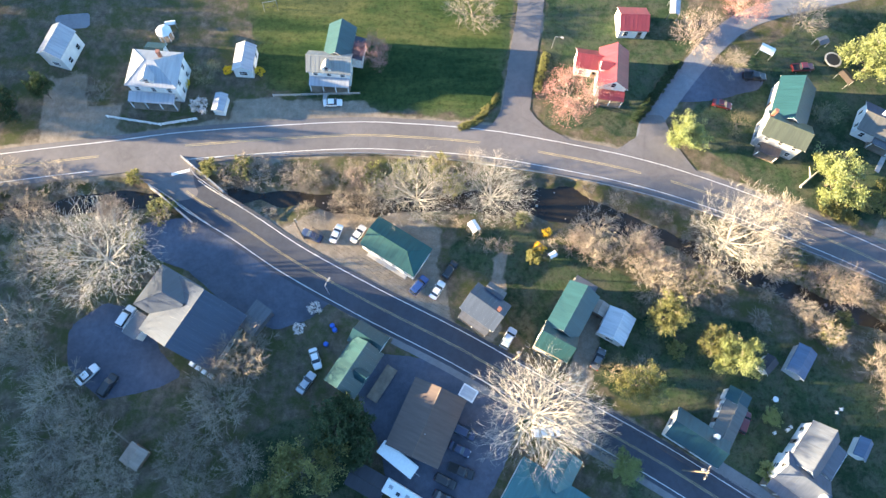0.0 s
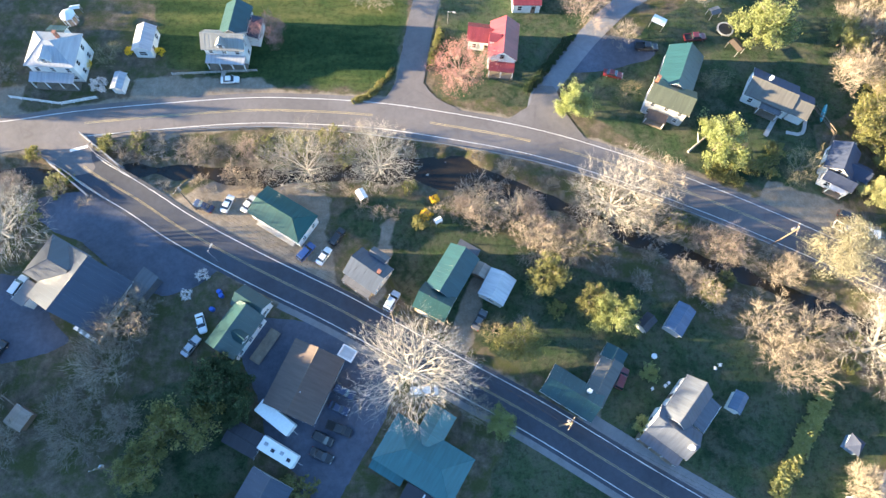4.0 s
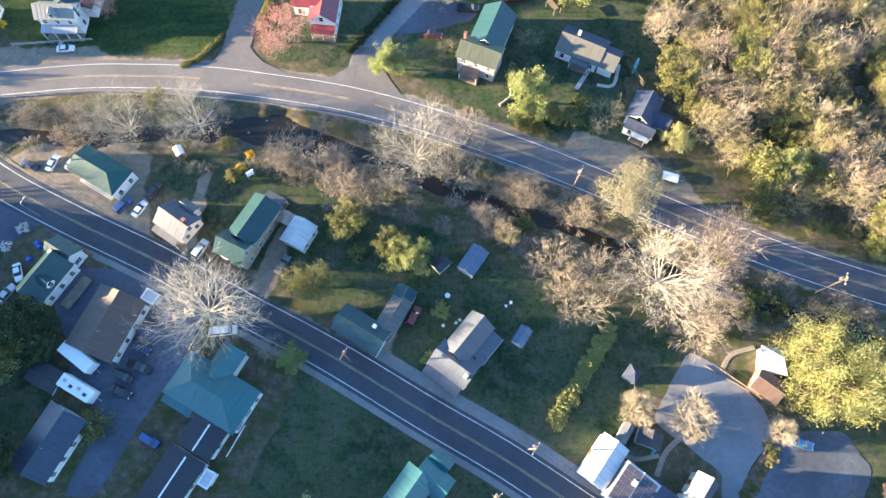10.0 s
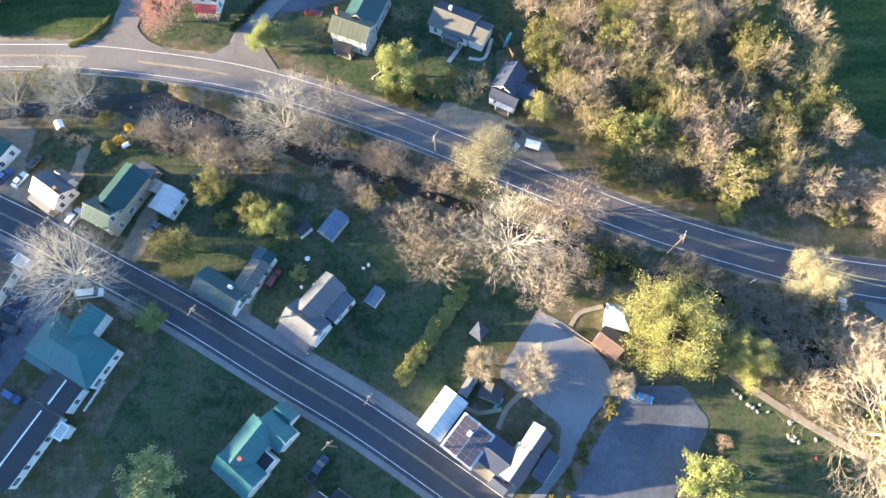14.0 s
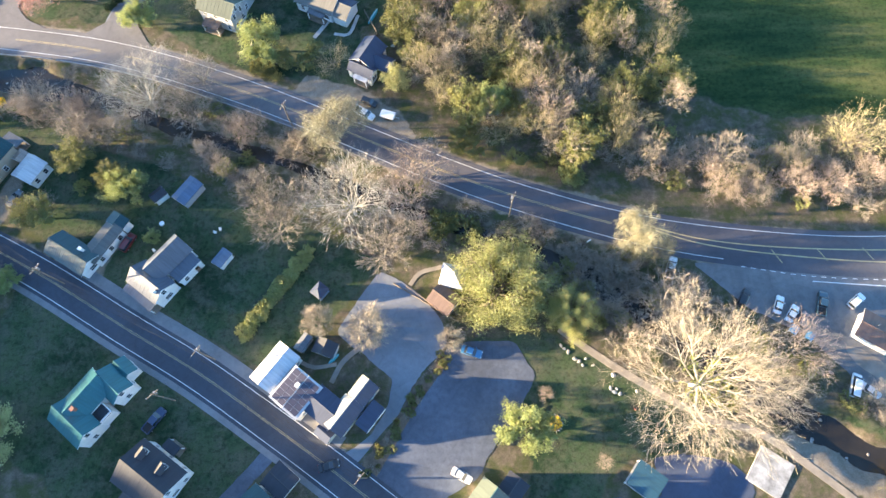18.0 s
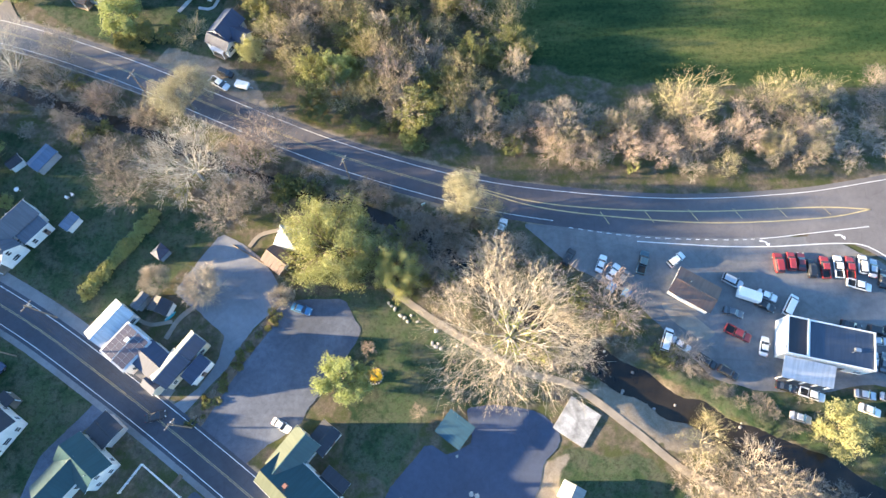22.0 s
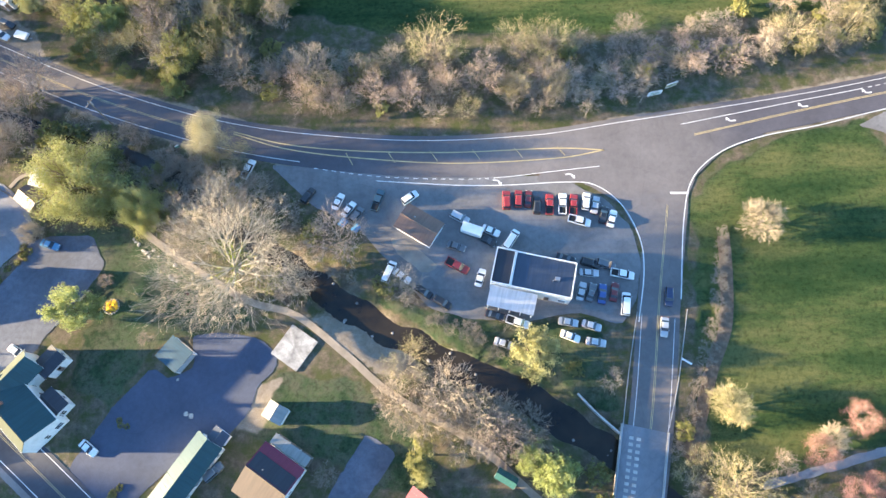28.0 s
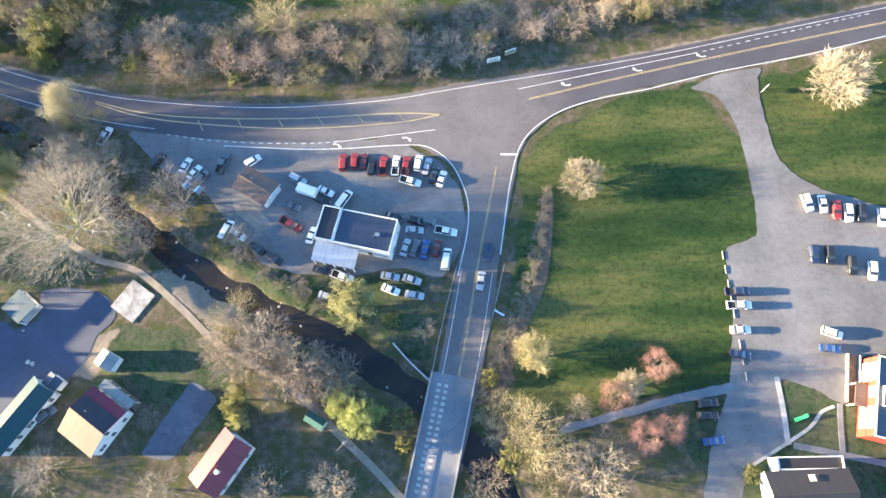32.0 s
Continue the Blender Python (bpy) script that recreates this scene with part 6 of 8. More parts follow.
for tone, c in (("pale", (0.42, 0.39, 0.33)), ("grey", (0.22, 0.19, 0.155)), ("brown", (0.14, 0.105, 0.08))):
    surface("bark_" + tone, c, 0.9, 0.8, 6, 0.35, random_tone=0.12)

KINDS = {
    "sycamore": dict(h=18, r=9, forks=(0, 5, 5, 4, 3), bark="bark_pale", twig="twig_pale", tr=0.3, first=12, count=3, tw=0.017, wob=0.07, label="leafless sycamore with pale white limbs", cat="tree"),
    "great_sycamore": dict(h=21, r=13, forks=(0, 6, 5, 5, 4), bark="bark_pale", twig="twig_sand", tr=0.4, first=14, count=1, tw=0.017, wob=0.07, moss=1, label="huge spreading leafless tree with pale limbs", cat="tree"),
    "white_sycamore": dict(h=19, r=11.5, forks=(0, 6, 5, 4, 3), bark="bark_pale", twig="twig_white", tr=0.5, first=14, count=1, tw=0.017, wob=0.07, label="big leafless sycamore with bright white limbs", cat="tree"),
    "sage_tree": dict(h=12, r=6, forks=(0, 4, 4, 3), bark="bark_grey", twig="twig_sand", tr=0.25, first=9, count=1, tw=0.03, start=0.2, leaf="leaf_sage", leaves=16000, size=0.12, label="rounded tree in pale grey-green bud", cat="tree"),
    "golden_tree": dict(h=7, r=4.4, forks=(0, 7, 6, 5), bark="bark_grey", twig="twig_gold", tr=0.18, first=16, count=1, tw=0.026, start=0.14, leaf="leaf_yellow", leaves=2400, size=0.09, label="round tree with a haze of yellow buds", cat="tree"),
    "thicket_tree": dict(h=10, r=5, forks=(0, 5, 5, 6), bark="bark_grey", twig="twig_grey", tr=0.17, first=9, count=5, tw=0.026, start=0.12, label="leafless grey-brown thicket tree", cat="tree"),
    "blush_tree": dict(h=10, r=5, forks=(0, 5, 5, 5), bark="bark_grey", twig="twig_blush", tr=0.17, first=9, count=2, tw=0.026, start=0.14, leaf="leaf_blush", leaves=900, size=0.1, label="bare tree with a pinkish haze of buds", cat="tree"),
    "orchard_tree": dict(h=7, r=4.4, forks=(0, 7, 6, 6), bark="bark_grey", twig="twig_sand", tr=0.18, first=16, count=2, tw=0.026, start=0.16, label="round leafless ornamental tree with fine twigs", cat="tree"),
    "budding_tree": dict(h=12, r=6, forks=(0, 5, 4, 4), bark="bark_grey", twig="twig_tan", tr=0.22, first=8, count=3, tw=0.03, start=0.18, leaf="leaf_bud", leaves=1900, size=0.115, label="tree in tan yellow spring bud", cat="tree"),
    "leafy_tree": dict(h=8, r=4.5, forks=(0, 4, 4), bark="bark_brown", twig="twig_grey", tr=0.2, first=8, count=2, tw=0.03, start=0.2, leaf="leaf_olive", leaves=6500, size=0.17, clump=240, label="olive-green tree in young leaf", cat="tree"),
    "spring_tree": dict(h=8, r=4.5, forks=(0, 4, 4), bark="bark_brown", twig="twig_grey", tr=0.2, first=8, count=3, tw=0.03, start=0.2, leaf="leaf_spring", leaves=11000, size=0.16, clump=280, label="bright yellow-green tree in fresh leaf", cat="tree"),
    "willow": dict(h=15, r=9.5, forks=(0, 5, 4, 3), bark="bark_brown", twig="twig_tan", tr=0.45, first=9, count=1, tw=0.03, start=0.2, leaf="leaf_willow", leaves=52000, size=0.16, droop=0.35, clump=520, label="large yellow-green willow in fresh leaf", cat="tree"),
    "yellow_tree": dict(h=8, r=4.6, forks=(0, 4, 4), bark="bark_brown", twig="twig_tan", tr=0.2, first=8, count=2, tw=0.03, start=0.2, leaf="leaf_yellow", leaves=8500, size=0.16, clump=260, label="pale yellow flowering tree in bloom", cat="tree"),
    "redbud": dict(h=8, r=5, forks=(0, 4, 4, 3), bark="bark_grey", twig="twig_blush", tr=0.18, first=10, count=2, tw=0.024, start=0.16, leaf="leaf_red", leaves=5200, size=0.105, label="pink flowering tree with spreading twigs", cat="tree"),
    "blossom_tree": dict(h=3, r=1.8, forks=(0, 4, 3), bark="bark_brown", twig="twig_grey", tr=0.08, first=7, count=1, tw=0.02, start=0.2, leaf="leaf_white", leaves=1400, size=0.12, label="small tree in white blossom", cat="tree"),
    "evergreen": dict(h=11, r=5, forks=(0, 4, 4), bark="bark_brown", twig="twig_grey", tr=0.25, first=9, count=1, tw=0.03, start=0.15, leaf="leaf_dark", leaves=6000, size=0.28, label="dark dense evergreen tree", cat="tree"),
    "shrub": dict(h=2.5, r=1.8, forks=(0, 4, 3), bark="bark_brown", twig="twig_grey", tr=0.06, first=8, count=2, tw=0.02, start=0.08, leaf="leaf_olive", leaves=1000, size=0.18, label="low green shrub beside the lawn", cat="shrub"),
    "yellow_shrub": dict(h=2.4, r=1.7, forks=(0, 4, 3), bark="bark_brown", twig="twig_grey", tr=0.06, first=8, count=1, tw=0.02, start=0.08, leaf="leaf_willow", leaves=1000, size=0.18, label="yellow-green shrub beside the lawn", cat="shrub"),
    "forsythia": dict(h=1.8, r=1.2, forks=(0, 4, 3), bark="bark_brown", twig="twig_grey", tr=0.05, first=8, count=1, tw=0.02, start=0.08, leaf="leaf_gold", leaves=1500, size=0.1, label="golden flowering bush on the lawn", cat="shrub"),
    "dark_hedge": dict(h=1.6, r=1.1, forks=(0, 4, 3), bark="bark_brown", twig="twig_grey", tr=0.05, first=8, count=1, tw=0.02, start=0.05, leaf="leaf_dark", leaves=1300, size=0.14, label="dark clipped hedge bush beside the driveway", cat="shrub"),
    "tuft": dict(h=0.6, r=0.8, forks=(0, 4, 3), bark="bark_grey", twig="twig_tan", tr=0.03, first=9, count=1, tw=0.03, start=0.02, leaf="leaf_olive", leaves=300, size=0.12, label="tuft of dry yellow grass", cat="grass"),
    "brush": dict(h=2.6, r=2.0, forks=(0, 5, 4, 2), bark="bark_grey", twig="twig_grey", tr=0.05, first=7, count=3, tw=0.026, start=0.05, label="low tangle of leafless brush", cat="shrub"),
}
STOCK = {}


def stock(kind):
    k = KINDS[kind]
    rng = np.random.default_rng(len(kind) * 13 + 5)
    for i in range(k["count"]):
        limbs, twigs, tips = grow(len(kind) * 100 + i * 7, k["h"], k["r"], k["forks"], k.get("start", 0.25), trunk_r=k["tr"], first=k["first"], twig=k["tw"], droop=k.get("droop", 0.0), wobble=k.get("wob", 0.1), lift=k.get("lift", 1.05))
        if not twigs:
            twigs = [s for s in limbs if s[2] < k["tr"] * 0.25]
        trunk = tube_mesh("trunk", limbs, k["bark"], 5)
        crown = tube_mesh("crown", twigs, k["twig"], 2)
        leaves = None
        if "leaf" in k:
            pts = np.array(tips)
            if "clump" in k:
                pts = pts[rng.integers(0, len(pts), k["clump"])]
                pts *= rng.uniform(0.72, 1.08, (len(pts), 1))
            pick = pts[rng.integers(0, len(pts), k["leaves"])] + rng.normal(size=(k["leaves"], 3)) * k["r"] * 0.085
            if k.get("droop"):
                pick[:, 2] -= rng.exponential(0.9, k["leaves"])
            pick[:, 2] = np.maximum(pick[:, 2], 0.15)
            leaves = leaf_mesh("foliage", pick, k["size"], k["leaf"], rng, k.get("droop", 0.0))
        if "moss" in k:
            seeds = np.array([s[0] for s in limbs if s[0][2] < k["h"] * 0.62 and math.hypot(s[0][0], s[0][1]) < k["r"] * 0.32])
            leaves = leaf_mesh("foliage", seeds[rng.integers(0, len(seeds), 900)] + rng.normal(size=(900, 3)) * 0.4, 0.2, "moss", rng)
        STOCK.setdefault(kind, []).append((trunk, crown, leaves))


def scatter(name, label, spots, kinds, seed):
    """Brush too dense to count: many plants joined into one object."""
    rr = random.Random(seed)
    V, F, M, mats, k = [], [], [], [], 0
    for x, y, reach, high in spots:
        kind = rr.choice(kinds)
        if kind not in STOCK:
            stock(kind)
        near = min((p.xy - Vector((x, y))).length for p in CREEK[::2])
        z = -1.9 * max(0.0, min(1.0, 1 - (near - 1.2) / 4.6)) ** 1.3 - 0.05
        a, q = rr.uniform(0, math.tau), KINDS[kind]
        turn = np.array([[math.cos(a), -math.sin(a), 0], [math.sin(a), math.cos(a), 0], [0, 0, 1]]) @ np.diag([reach / q["r"], reach / q["r"], high / q["h"]])
        for me in rr.choice(STOCK[kind])[1:]:
            if me is None:
                continue
            co = np.empty(len(me.vertices) * 3)
            me.vertices.foreach_get("co", co)
            ix = np.empty(len(me.loops), int)
            me.loops.foreach_get("vertex_index", ix)
            step = len(me.polygons[0].vertices)
            mat = me.materials[0]
            if mat not in mats:
                mats.append(mat)
            V.append(co.reshape(-1, 3) @ turn.T + np.array([x, y, z]))
            F += (ix.reshape(-1, step) + k).tolist()
            M += [mats.index(mat)] * len(me.polygons)
            k += len(me.vertices)
    me = mesh_of(name, np.concatenate(V).tolist(), F, mats)
    me.polygons.foreach_set("material_index", M)
    return tagged(new(name, me), label, "brush", kind="stuff")


sow = random.Random(77)


def plant(kind, x, y, reach, high, z=None):
    if kind not in STOCK:
        stock(kind)
    k = KINDS[kind]
    trunk, twigs, leaves = sow.choice(STOCK[kind])
    size = "tall " if high > 13 else "small " if high < 5 and k["cat"] == "tree" else ""
    root = tagged(new(kind), size + k["label"], k["cat"], kind.replace("_", " ") + " group")
    if z is None:
        near = min((p.xy - Vector((x, y))).length for p in CREEK[::2])
        z = -2.2 * max(0.0, min(1.0, 1 - (near - 2.6) / 4.6)) ** 1.3 - 0.1
    root.matrix_world = Matrix.Translation((x, y, z)) @ Matrix.Rotation(sow.uniform(0, math.tau), 4, "Z") @ Matrix.Diagonal((reach / k["r"] * sow.uniform(.94, 1.06), reach / k["r"] * sow.uniform(.94, 1.06), high / k["h"], 1))
    child("trunk", trunk, root)
    child("crown", twigs, root)
    if leaves:
        child("foliage", leaves, root)
    return root


plant("sycamore", -57.6, 32.5, 10, 18)
plant("sycamore", 0.5, 46.8, 7.5, 18)
plant("sycamore", 15.5, 47.1, 7.5, 18)
plant("sycamore", 62.9, 38.4, 9, 20)
plant("white_sycamore", 22.2, 4.6, 10.2, 19)
plant("thicket_tree", -10.4, 44.7, 4, 9)
plant("thicket_tree", -14.9, 46.2, 3, 7)
plant("thicket_tree", 35.8, 40.0, 5, 10)
plant("thicket_tree", 47.3, 30.1, 5, 9)
plant("thicket_tree", 52.1, 29.0, 4.5, 9)
plant("thicket_tree", 57.8, 30.2, 4.5, 9)
plant("thicket_tree", 43.4, 35.7, 4, 9)
plant("thicket_tree", 72.3, 34.8, 5, 10)
plant("thicket_tree", 74.2, 43.2, 5, 12)
plant("thicket_tree", 85.2, 29.5, 5, 9)
plant("thicket_tree", -62.9, 8.5, 5.5, 10)
plant("thicket_tree", -63.1, 0.1, 5.5, 10)
plant("thicket_tree", -54.5, -1.7, 5, 10)
plant("thicket_tree", -61.7, -6.9, 5.5, 10)
plant("thicket_tree", -50.9, -7.0, 5, 10)
plant("thicket_tree", -31.6, 13.2, 5.6, 12)
plant("thicket_tree", -34.2, 6.4, 5.4, 12)
plant("thicket_tree", -36.7, 1.1, 4, 8)
plant("thicket_tree", -29.5, 17.6, 4, 9)
plant("thicket_tree", -39.8, -2.6, 4.5, 9)
plant("thicket_tree", -69.0, 15.1, 5, 11)
plant("thicket_tree", -70.7, 21.0, 5, 11)
plant("thicket_tree", -58.6, 3.8, 4, 9)
plant("thicket_tree", -35.6, 10.6, 4, 9)
plant("thicket_tree", -37.4, -7.0, 4.5, 9)
plant("thicket_tree", -29.5, -3.5, 4, 8)
plant("thicket_tree", -71.9, 31.4, 5, 11)
plant("thicket_tree", -70.9, 38.3, 4, 9)
plant("budding_tree", 37.8, 12.6, 3, 6)
plant("leafy_tree", 42.4, 10.0, 4, 7)
plant("leafy_tree", 48.6, 23.2, 4, 7)
plant("leafy_tree", 57.1, 18.5, 3.2, 6)
plant("spring_tree", 60.9, 15.2, 4, 8)
plant("spring_tree", 67.0, 4.4, 1.7, 2.6)
plant("yellow_shrub", 64.6, -5.2, 1.6, 2.2)
plant("shrub", 50.5, 16.6, 1.8, 3)
plant("spring_tree", 38.4, -4.5, 2.7, 5)
plant("thicket_tree", 34.4, -2.4, 3, 5)
plant("forsythia", 25.0, 37.0, 1.2, 1.8)
plant("forsythia", 26.7, 40.3, 0.9, 1.5)
plant("redbud", -9.8, 79.5, 3.6, 8)
plant("redbud", 32.9, 69.8, 6, 9)
plant("blush_tree", 62.4, 87.1, 6.2, 9)
plant("redbud", 74.2, 94.8, 5, 8)
plant("thicket_tree", 70.0, 80.5, 4, 6)
plant("thicket_tree", 89.3, 93.4, 5, 9)
plant("spring_tree", 56.7, 61.8, 3.8, 7)
plant("budding_tree", 69.7, 65.8, 3, 5)
plant("budding_tree", 89.2, 68.0, 3, 5)
plant("spring_tree", 87.6, 52.2, 5.5, 9)
plant("spring_tree", 102.0, 81.0, 6.0, 11)
plant("blossom_tree", -45.2, 66.6, 1.8, 3)
plant("budding_tree", -44.5, 74.3, 3.2, 5)
plant("forsythia", -49.5, 72.1, 1.3, 2)
plant("forsythia", -33.7, 76.0, 1, 1.5)
plant("evergreen", -76.3, 68.4, 2, 9)
plant("evergreen", -14.5, -22, 5, 11)
plant("evergreen", -84, 64, 3.5, 10)
plant("blossom_tree", -18.7, 24.1, 1.2, 1.8)
plant("blossom_tree", -21.4, 20.4, 1.1, 1.6)
plant("forsythia", -40.6, 76.2, 1, 1.5)
plant("leafy_tree", 93, 48.5, 2.6, 4)
plant("shrub", 98, 48, 2.4, 2.8)
plant("blush_tree", 148, -31.3, 1.6, 3)
plant("blush_tree", 157.6, -44.1, 1.5, 3)
plant("thicket_tree", -66.2, 69.2, 3.2, 4)
plant("thicket_tree", -71.2, 71.7, 2.5, 4)
plant("thicket_tree", 12.5, 92.2, 6, 8)
plant("thicket_tree", -74.7, 41.7, 5, 9)
plant("thicket_tree", 89.8, 13.1, 5, 11)
plant("thicket_tree", 99.0, 11.8, 5, 11)
plant("thicket_tree", 94.5, 4.3, 5, 11)
plant("thicket_tree", 92.0, 7.7, 4.5, 10)
plant("sycamore", 110.5, 8.3, 10, 19)
plant("thicket_tree", 117.0, -1.4, 5.5, 11)
plant("thicket_tree", 122.6, 2.8, 4.5, 10)
plant("blush_tree", 124.8, 16.8, 7, 13)
plant("sage_tree", 106.4, 26.8, 6.3, 13)
plant("thicket_tree", 96.3, 23.8, 4, 9)
plant("blush_tree", 86.3, 30.0, 4, 9)
plant("budding_tree", 104.7, 47.3, 4.5, 7)
plant("yellow_tree", 119.7, 40.7, 3.4, 6)
plant("shrub", 100.6, 51.6, 2, 2.5)
plant("orchard_tree", 103.7, -15.6, 3.4, 6)
plant("orchard_tree", 113.4, -17.7, 4.4, 7)
plant("evergreen", -12.6, 3.6, 4.6, 10)
plant("evergreen", -9.6, -1.6, 3, 7)
plant("leafy_tree", -18.2, -3.9, 5.6, 11)
plant("leafy_tree", -24.1, -10.9, 4.2, 9)
plant("shrub", 2.3, -15.2, 3, 3)
plant("spring_tree", 140.3, 31.9, 3.4, 10)
plant("shrub", 158.2, 15.0, 2.2, 3)
plant("willow", 141.3, -10.0, 9.5, 15)
plant("willow", 154.0, -16.0, 5.0, 10)
plant("budding_tree", 131.3, -14.9, 2.5, 4)
plant("orchard_tree", 130.1, -20.3, 2.6, 5)
plant("sage_tree", 168.2, -0.8, 4.3, 12)
plant("budding_tree", 171.3, -3.2, 4.6, 10)
plant("thicket_tree", 166.6, -4.6, 3.4, 7)
plant("budding_tree", 174.0, -4.4, 3.8, 8)
plant("shrub", 134.4, 4.0, 3.4, 4)
plant("shrub", 128.8, 6.0, 3, 4)
plant("thicket_tree", 141.8, 2.7, 3, 6)
plant("thicket_tree", 150.6, 2.2, 3, 7)
plant("blush_tree", 122.6, 11.0, 7, 13)
plant("yellow_tree", 43.2, -34.6, 5, 9)
plant("spring_tree", 143.7, -37.7, 4.7, 8.5)
plant("thicket_tree", 70.2, 37.9, 4, 8)
plant("thicket_tree", 42.7, 12.4, 3, 5)
plant("great_sycamore", 176.4, -30.6, 15, 22)
plant("thicket_tree", 173.7, -15.1, 7, 14)
plant("thicket_tree", 165.0, -22.1, 5, 10)
plant("blush_tree", 197.7, -24.8, 6, 11)
plant("thicket_tree", 187.9, -34.0, 5, 9)
plant("thicket_tree", 211.1, -34.6, 4, 6)
plant("thicket_tree", 162.1, -15.8, 4, 8)
plant("thicket_tree", 190.8, 17.5, 5.5, 12)
plant("thicket_tree", 204.6, 16.4, 3.2, 9)
plant("budding_tree", 218.4, 19.6, 6.5, 14)
plant("blush_tree", 230.6, 12.7, 5, 10)
plant("budding_tree", 245.2, 20.8, 6, 13)
plant("budding_tree", 226.1, 5.4, 3.2, 8)
plant("thicket_tree", 236.6, 8.7, 4, 9)
plant("thicket_tree", 196.6, 8.7, 3.2, 6)
plant("blush_tree", 212.1, 8.8, 4, 8)
plant("thicket_tree", 244.7, 8.6, 4, 8)
plant("yellow_shrub", 206.1, 7.1, 1.8, 3)
plant("blush_tree", 205.1, 10.5, 4, 8)
plant("thicket_tree", 220.7, 10.8, 4, 9)
plant("thicket_tree", 218.2, 5.3, 3, 5)
plant("thicket_tree", 172.7, 16.6, 4, 7)
plant("forsythia", 149.2, -36.8, 1.25, 0.8)
plant("budding_tree", 237.9, 21.2, 5, 12)
plant("blush_tree", 248.1, 11.4, 5, 5.5)
plant("blush_tree", 259.4, 10.7, 5, 4.5)
plant("thicket_tree", 269.9, 13.9, 5, 4.5)
plant("blush_tree", 278.2, 16.9, 5, 4.5)
plant("blush_tree", 286.8, 16.7, 5.5, 5)
plant("budding_tree", 302.2, 20.2, 6, 11)
plant("budding_tree", 315.2, 21.8, 6, 11)
plant("thicket_tree", 242.7, 6.9, 4, 8)
plant("thicket_tree", 253.0, 6.4, 3.5, 6)
plant("thicket_tree", 266.0, 9.4, 3.5, 6)
plant("thicket_tree", 295.2, 17.8, 4, 7)
plant("thicket_tree", 309.6, 19.3, 4, 7)
plant("yellow_tree", 236.7, -50.1, 4.6, 8)
plant("budding_tree", 211.6, -51.5, 5, 10)
plant("thicket_tree", 219.0, -57.1, 6, 11)
plant("thicket_tree", 225.2, -61.4, 5, 10)
plant("thicket_tree", 209.3, -58.7, 4.5, 8)
plant("thicket_tree", 222.3, -66.3, 4.5, 9)
plant("thicket_tree", 214.5, -62.5, 5, 10)
plant("thicket_tree", 221, -60.5, 5, 11)
plant("blush_tree", 228.6, -65.6, 4.5, 9)
plant("thicket_tree", 229.5, -60.5, 3.5, 7)
plant("thicket_tree", 234.0, -64.2, 4.5, 8)
plant("spring_tree", 238.5, -72.8, 4, 7)
plant("spring_tree", 234.2, -69.7, 3, 5)
plant("orchard_tree", 286.3, -24.6, 4.4, 7)
plant("golden_tree", 272.5, -61.8, 3.9, 7)
plant("spring_tree", 142.4, 33.4, 3.4, 9)
plant("spring_tree", 157.4, 14.8, 2.4, 4)
plant("leafy_tree", 152.8, 18.8, 2.4, 4)
plant("leafy_tree", 133.3, 24.8, 2.8, 5)
plant("leafy_tree", 146, 19.6, 2.4, 4)
plant("leafy_tree", 137, 23.3, 2.6, 4)
plant("shrub", 264.0, -66.2, 1.7, 2.5)
plant("redbud", 296.3, -65.0, 2.9, 6)
plant("orchard_tree", 291.1, -68.2, 2.7, 5)
plant("redbud", 287.4, -70.4, 3.0, 6)
plant("blush_tree", 280.8, -72.4, 2.6, 5)
plant("budding_tree", 271.7, -75.8, 5, 9)
plant("budding_tree", 263.1, -73.2, 2.6, 4)
plant("budding_tree", 265.7, -70.3, 2.2, 4)
plant("budding_tree", 272.5, -77.2, 6.5, 11)
plant("thicket_tree", 282.5, -84.8, 6, 10)
plant("thicket_tree", 278.0, -81.3, 4, 8)
plant("thicket_tree", 262.3, -84.8, 4, 7)
plant("redbud", 292.3, -78.0, 2.9, 6)
plant("redbud", 297.4, -76.8, 2.6, 5)
plant("thicket_tree", 285.7, -79.5, 4, 5)
plant("orchard_tree", 344.5, -4.4, 6.4, 10)
plant("shrub", 311.6, -85.2, 1.6, 2)
plant("thicket_tree", 199.5, -85.2, 4, 7)
plant("thicket_tree", 220.1, -85.5, 4.5, 7)
plant("thicket_tree", 232.9, -85.5, 4.5, 7)
plant("thicket_tree", 206.9, -79.9, 2.6, 4)
plant("leafy_tree", 213.6, -68.5, 3.2, 6)
plant("yellow_tree", 213.9, -72.7, 2, 3)
plant("thicket_tree", 174.8, -81.1, 5, 5)
plant("thicket_tree", 195.4, -71.6, 2.5, 3)

# the wood between the highway and the big field
WOOD = [(121, 42), (118, 70), (124, 110), (170, 112), (178, 84), (186, 58), (184, 30), (176, 17), (160, 19), (143, 24), (130, 30)]
r = random.Random(5)
placed = []
tries = 0
while len(placed) < 135 and tries < 4000:
    tries += 1
    x, y = r.uniform(116, 190), r.uniform(17, 114)
    if inside(WOOD, np.array([x]), np.array([y]))[0] < 0.5 or any((x - a) ** 2 + (y - b) ** 2 < 12 for a, b in placed):
        continue
    placed.append((x, y))
    kind = r.choice(["thicket_tree", "thicket_tree", "budding_tree", "budding_tree", "leafy_tree", "blush_tree" if r.random() < 0.4 else "budding_tree", "leafy_tree" if r.random() < 0.4 else "thicket_tree"])
    high = r.uniform(9, 14)
    plant(kind, x, y, r.uniform(3.4, 5.6), high if kind != "leafy_tree" else high * 0.7)
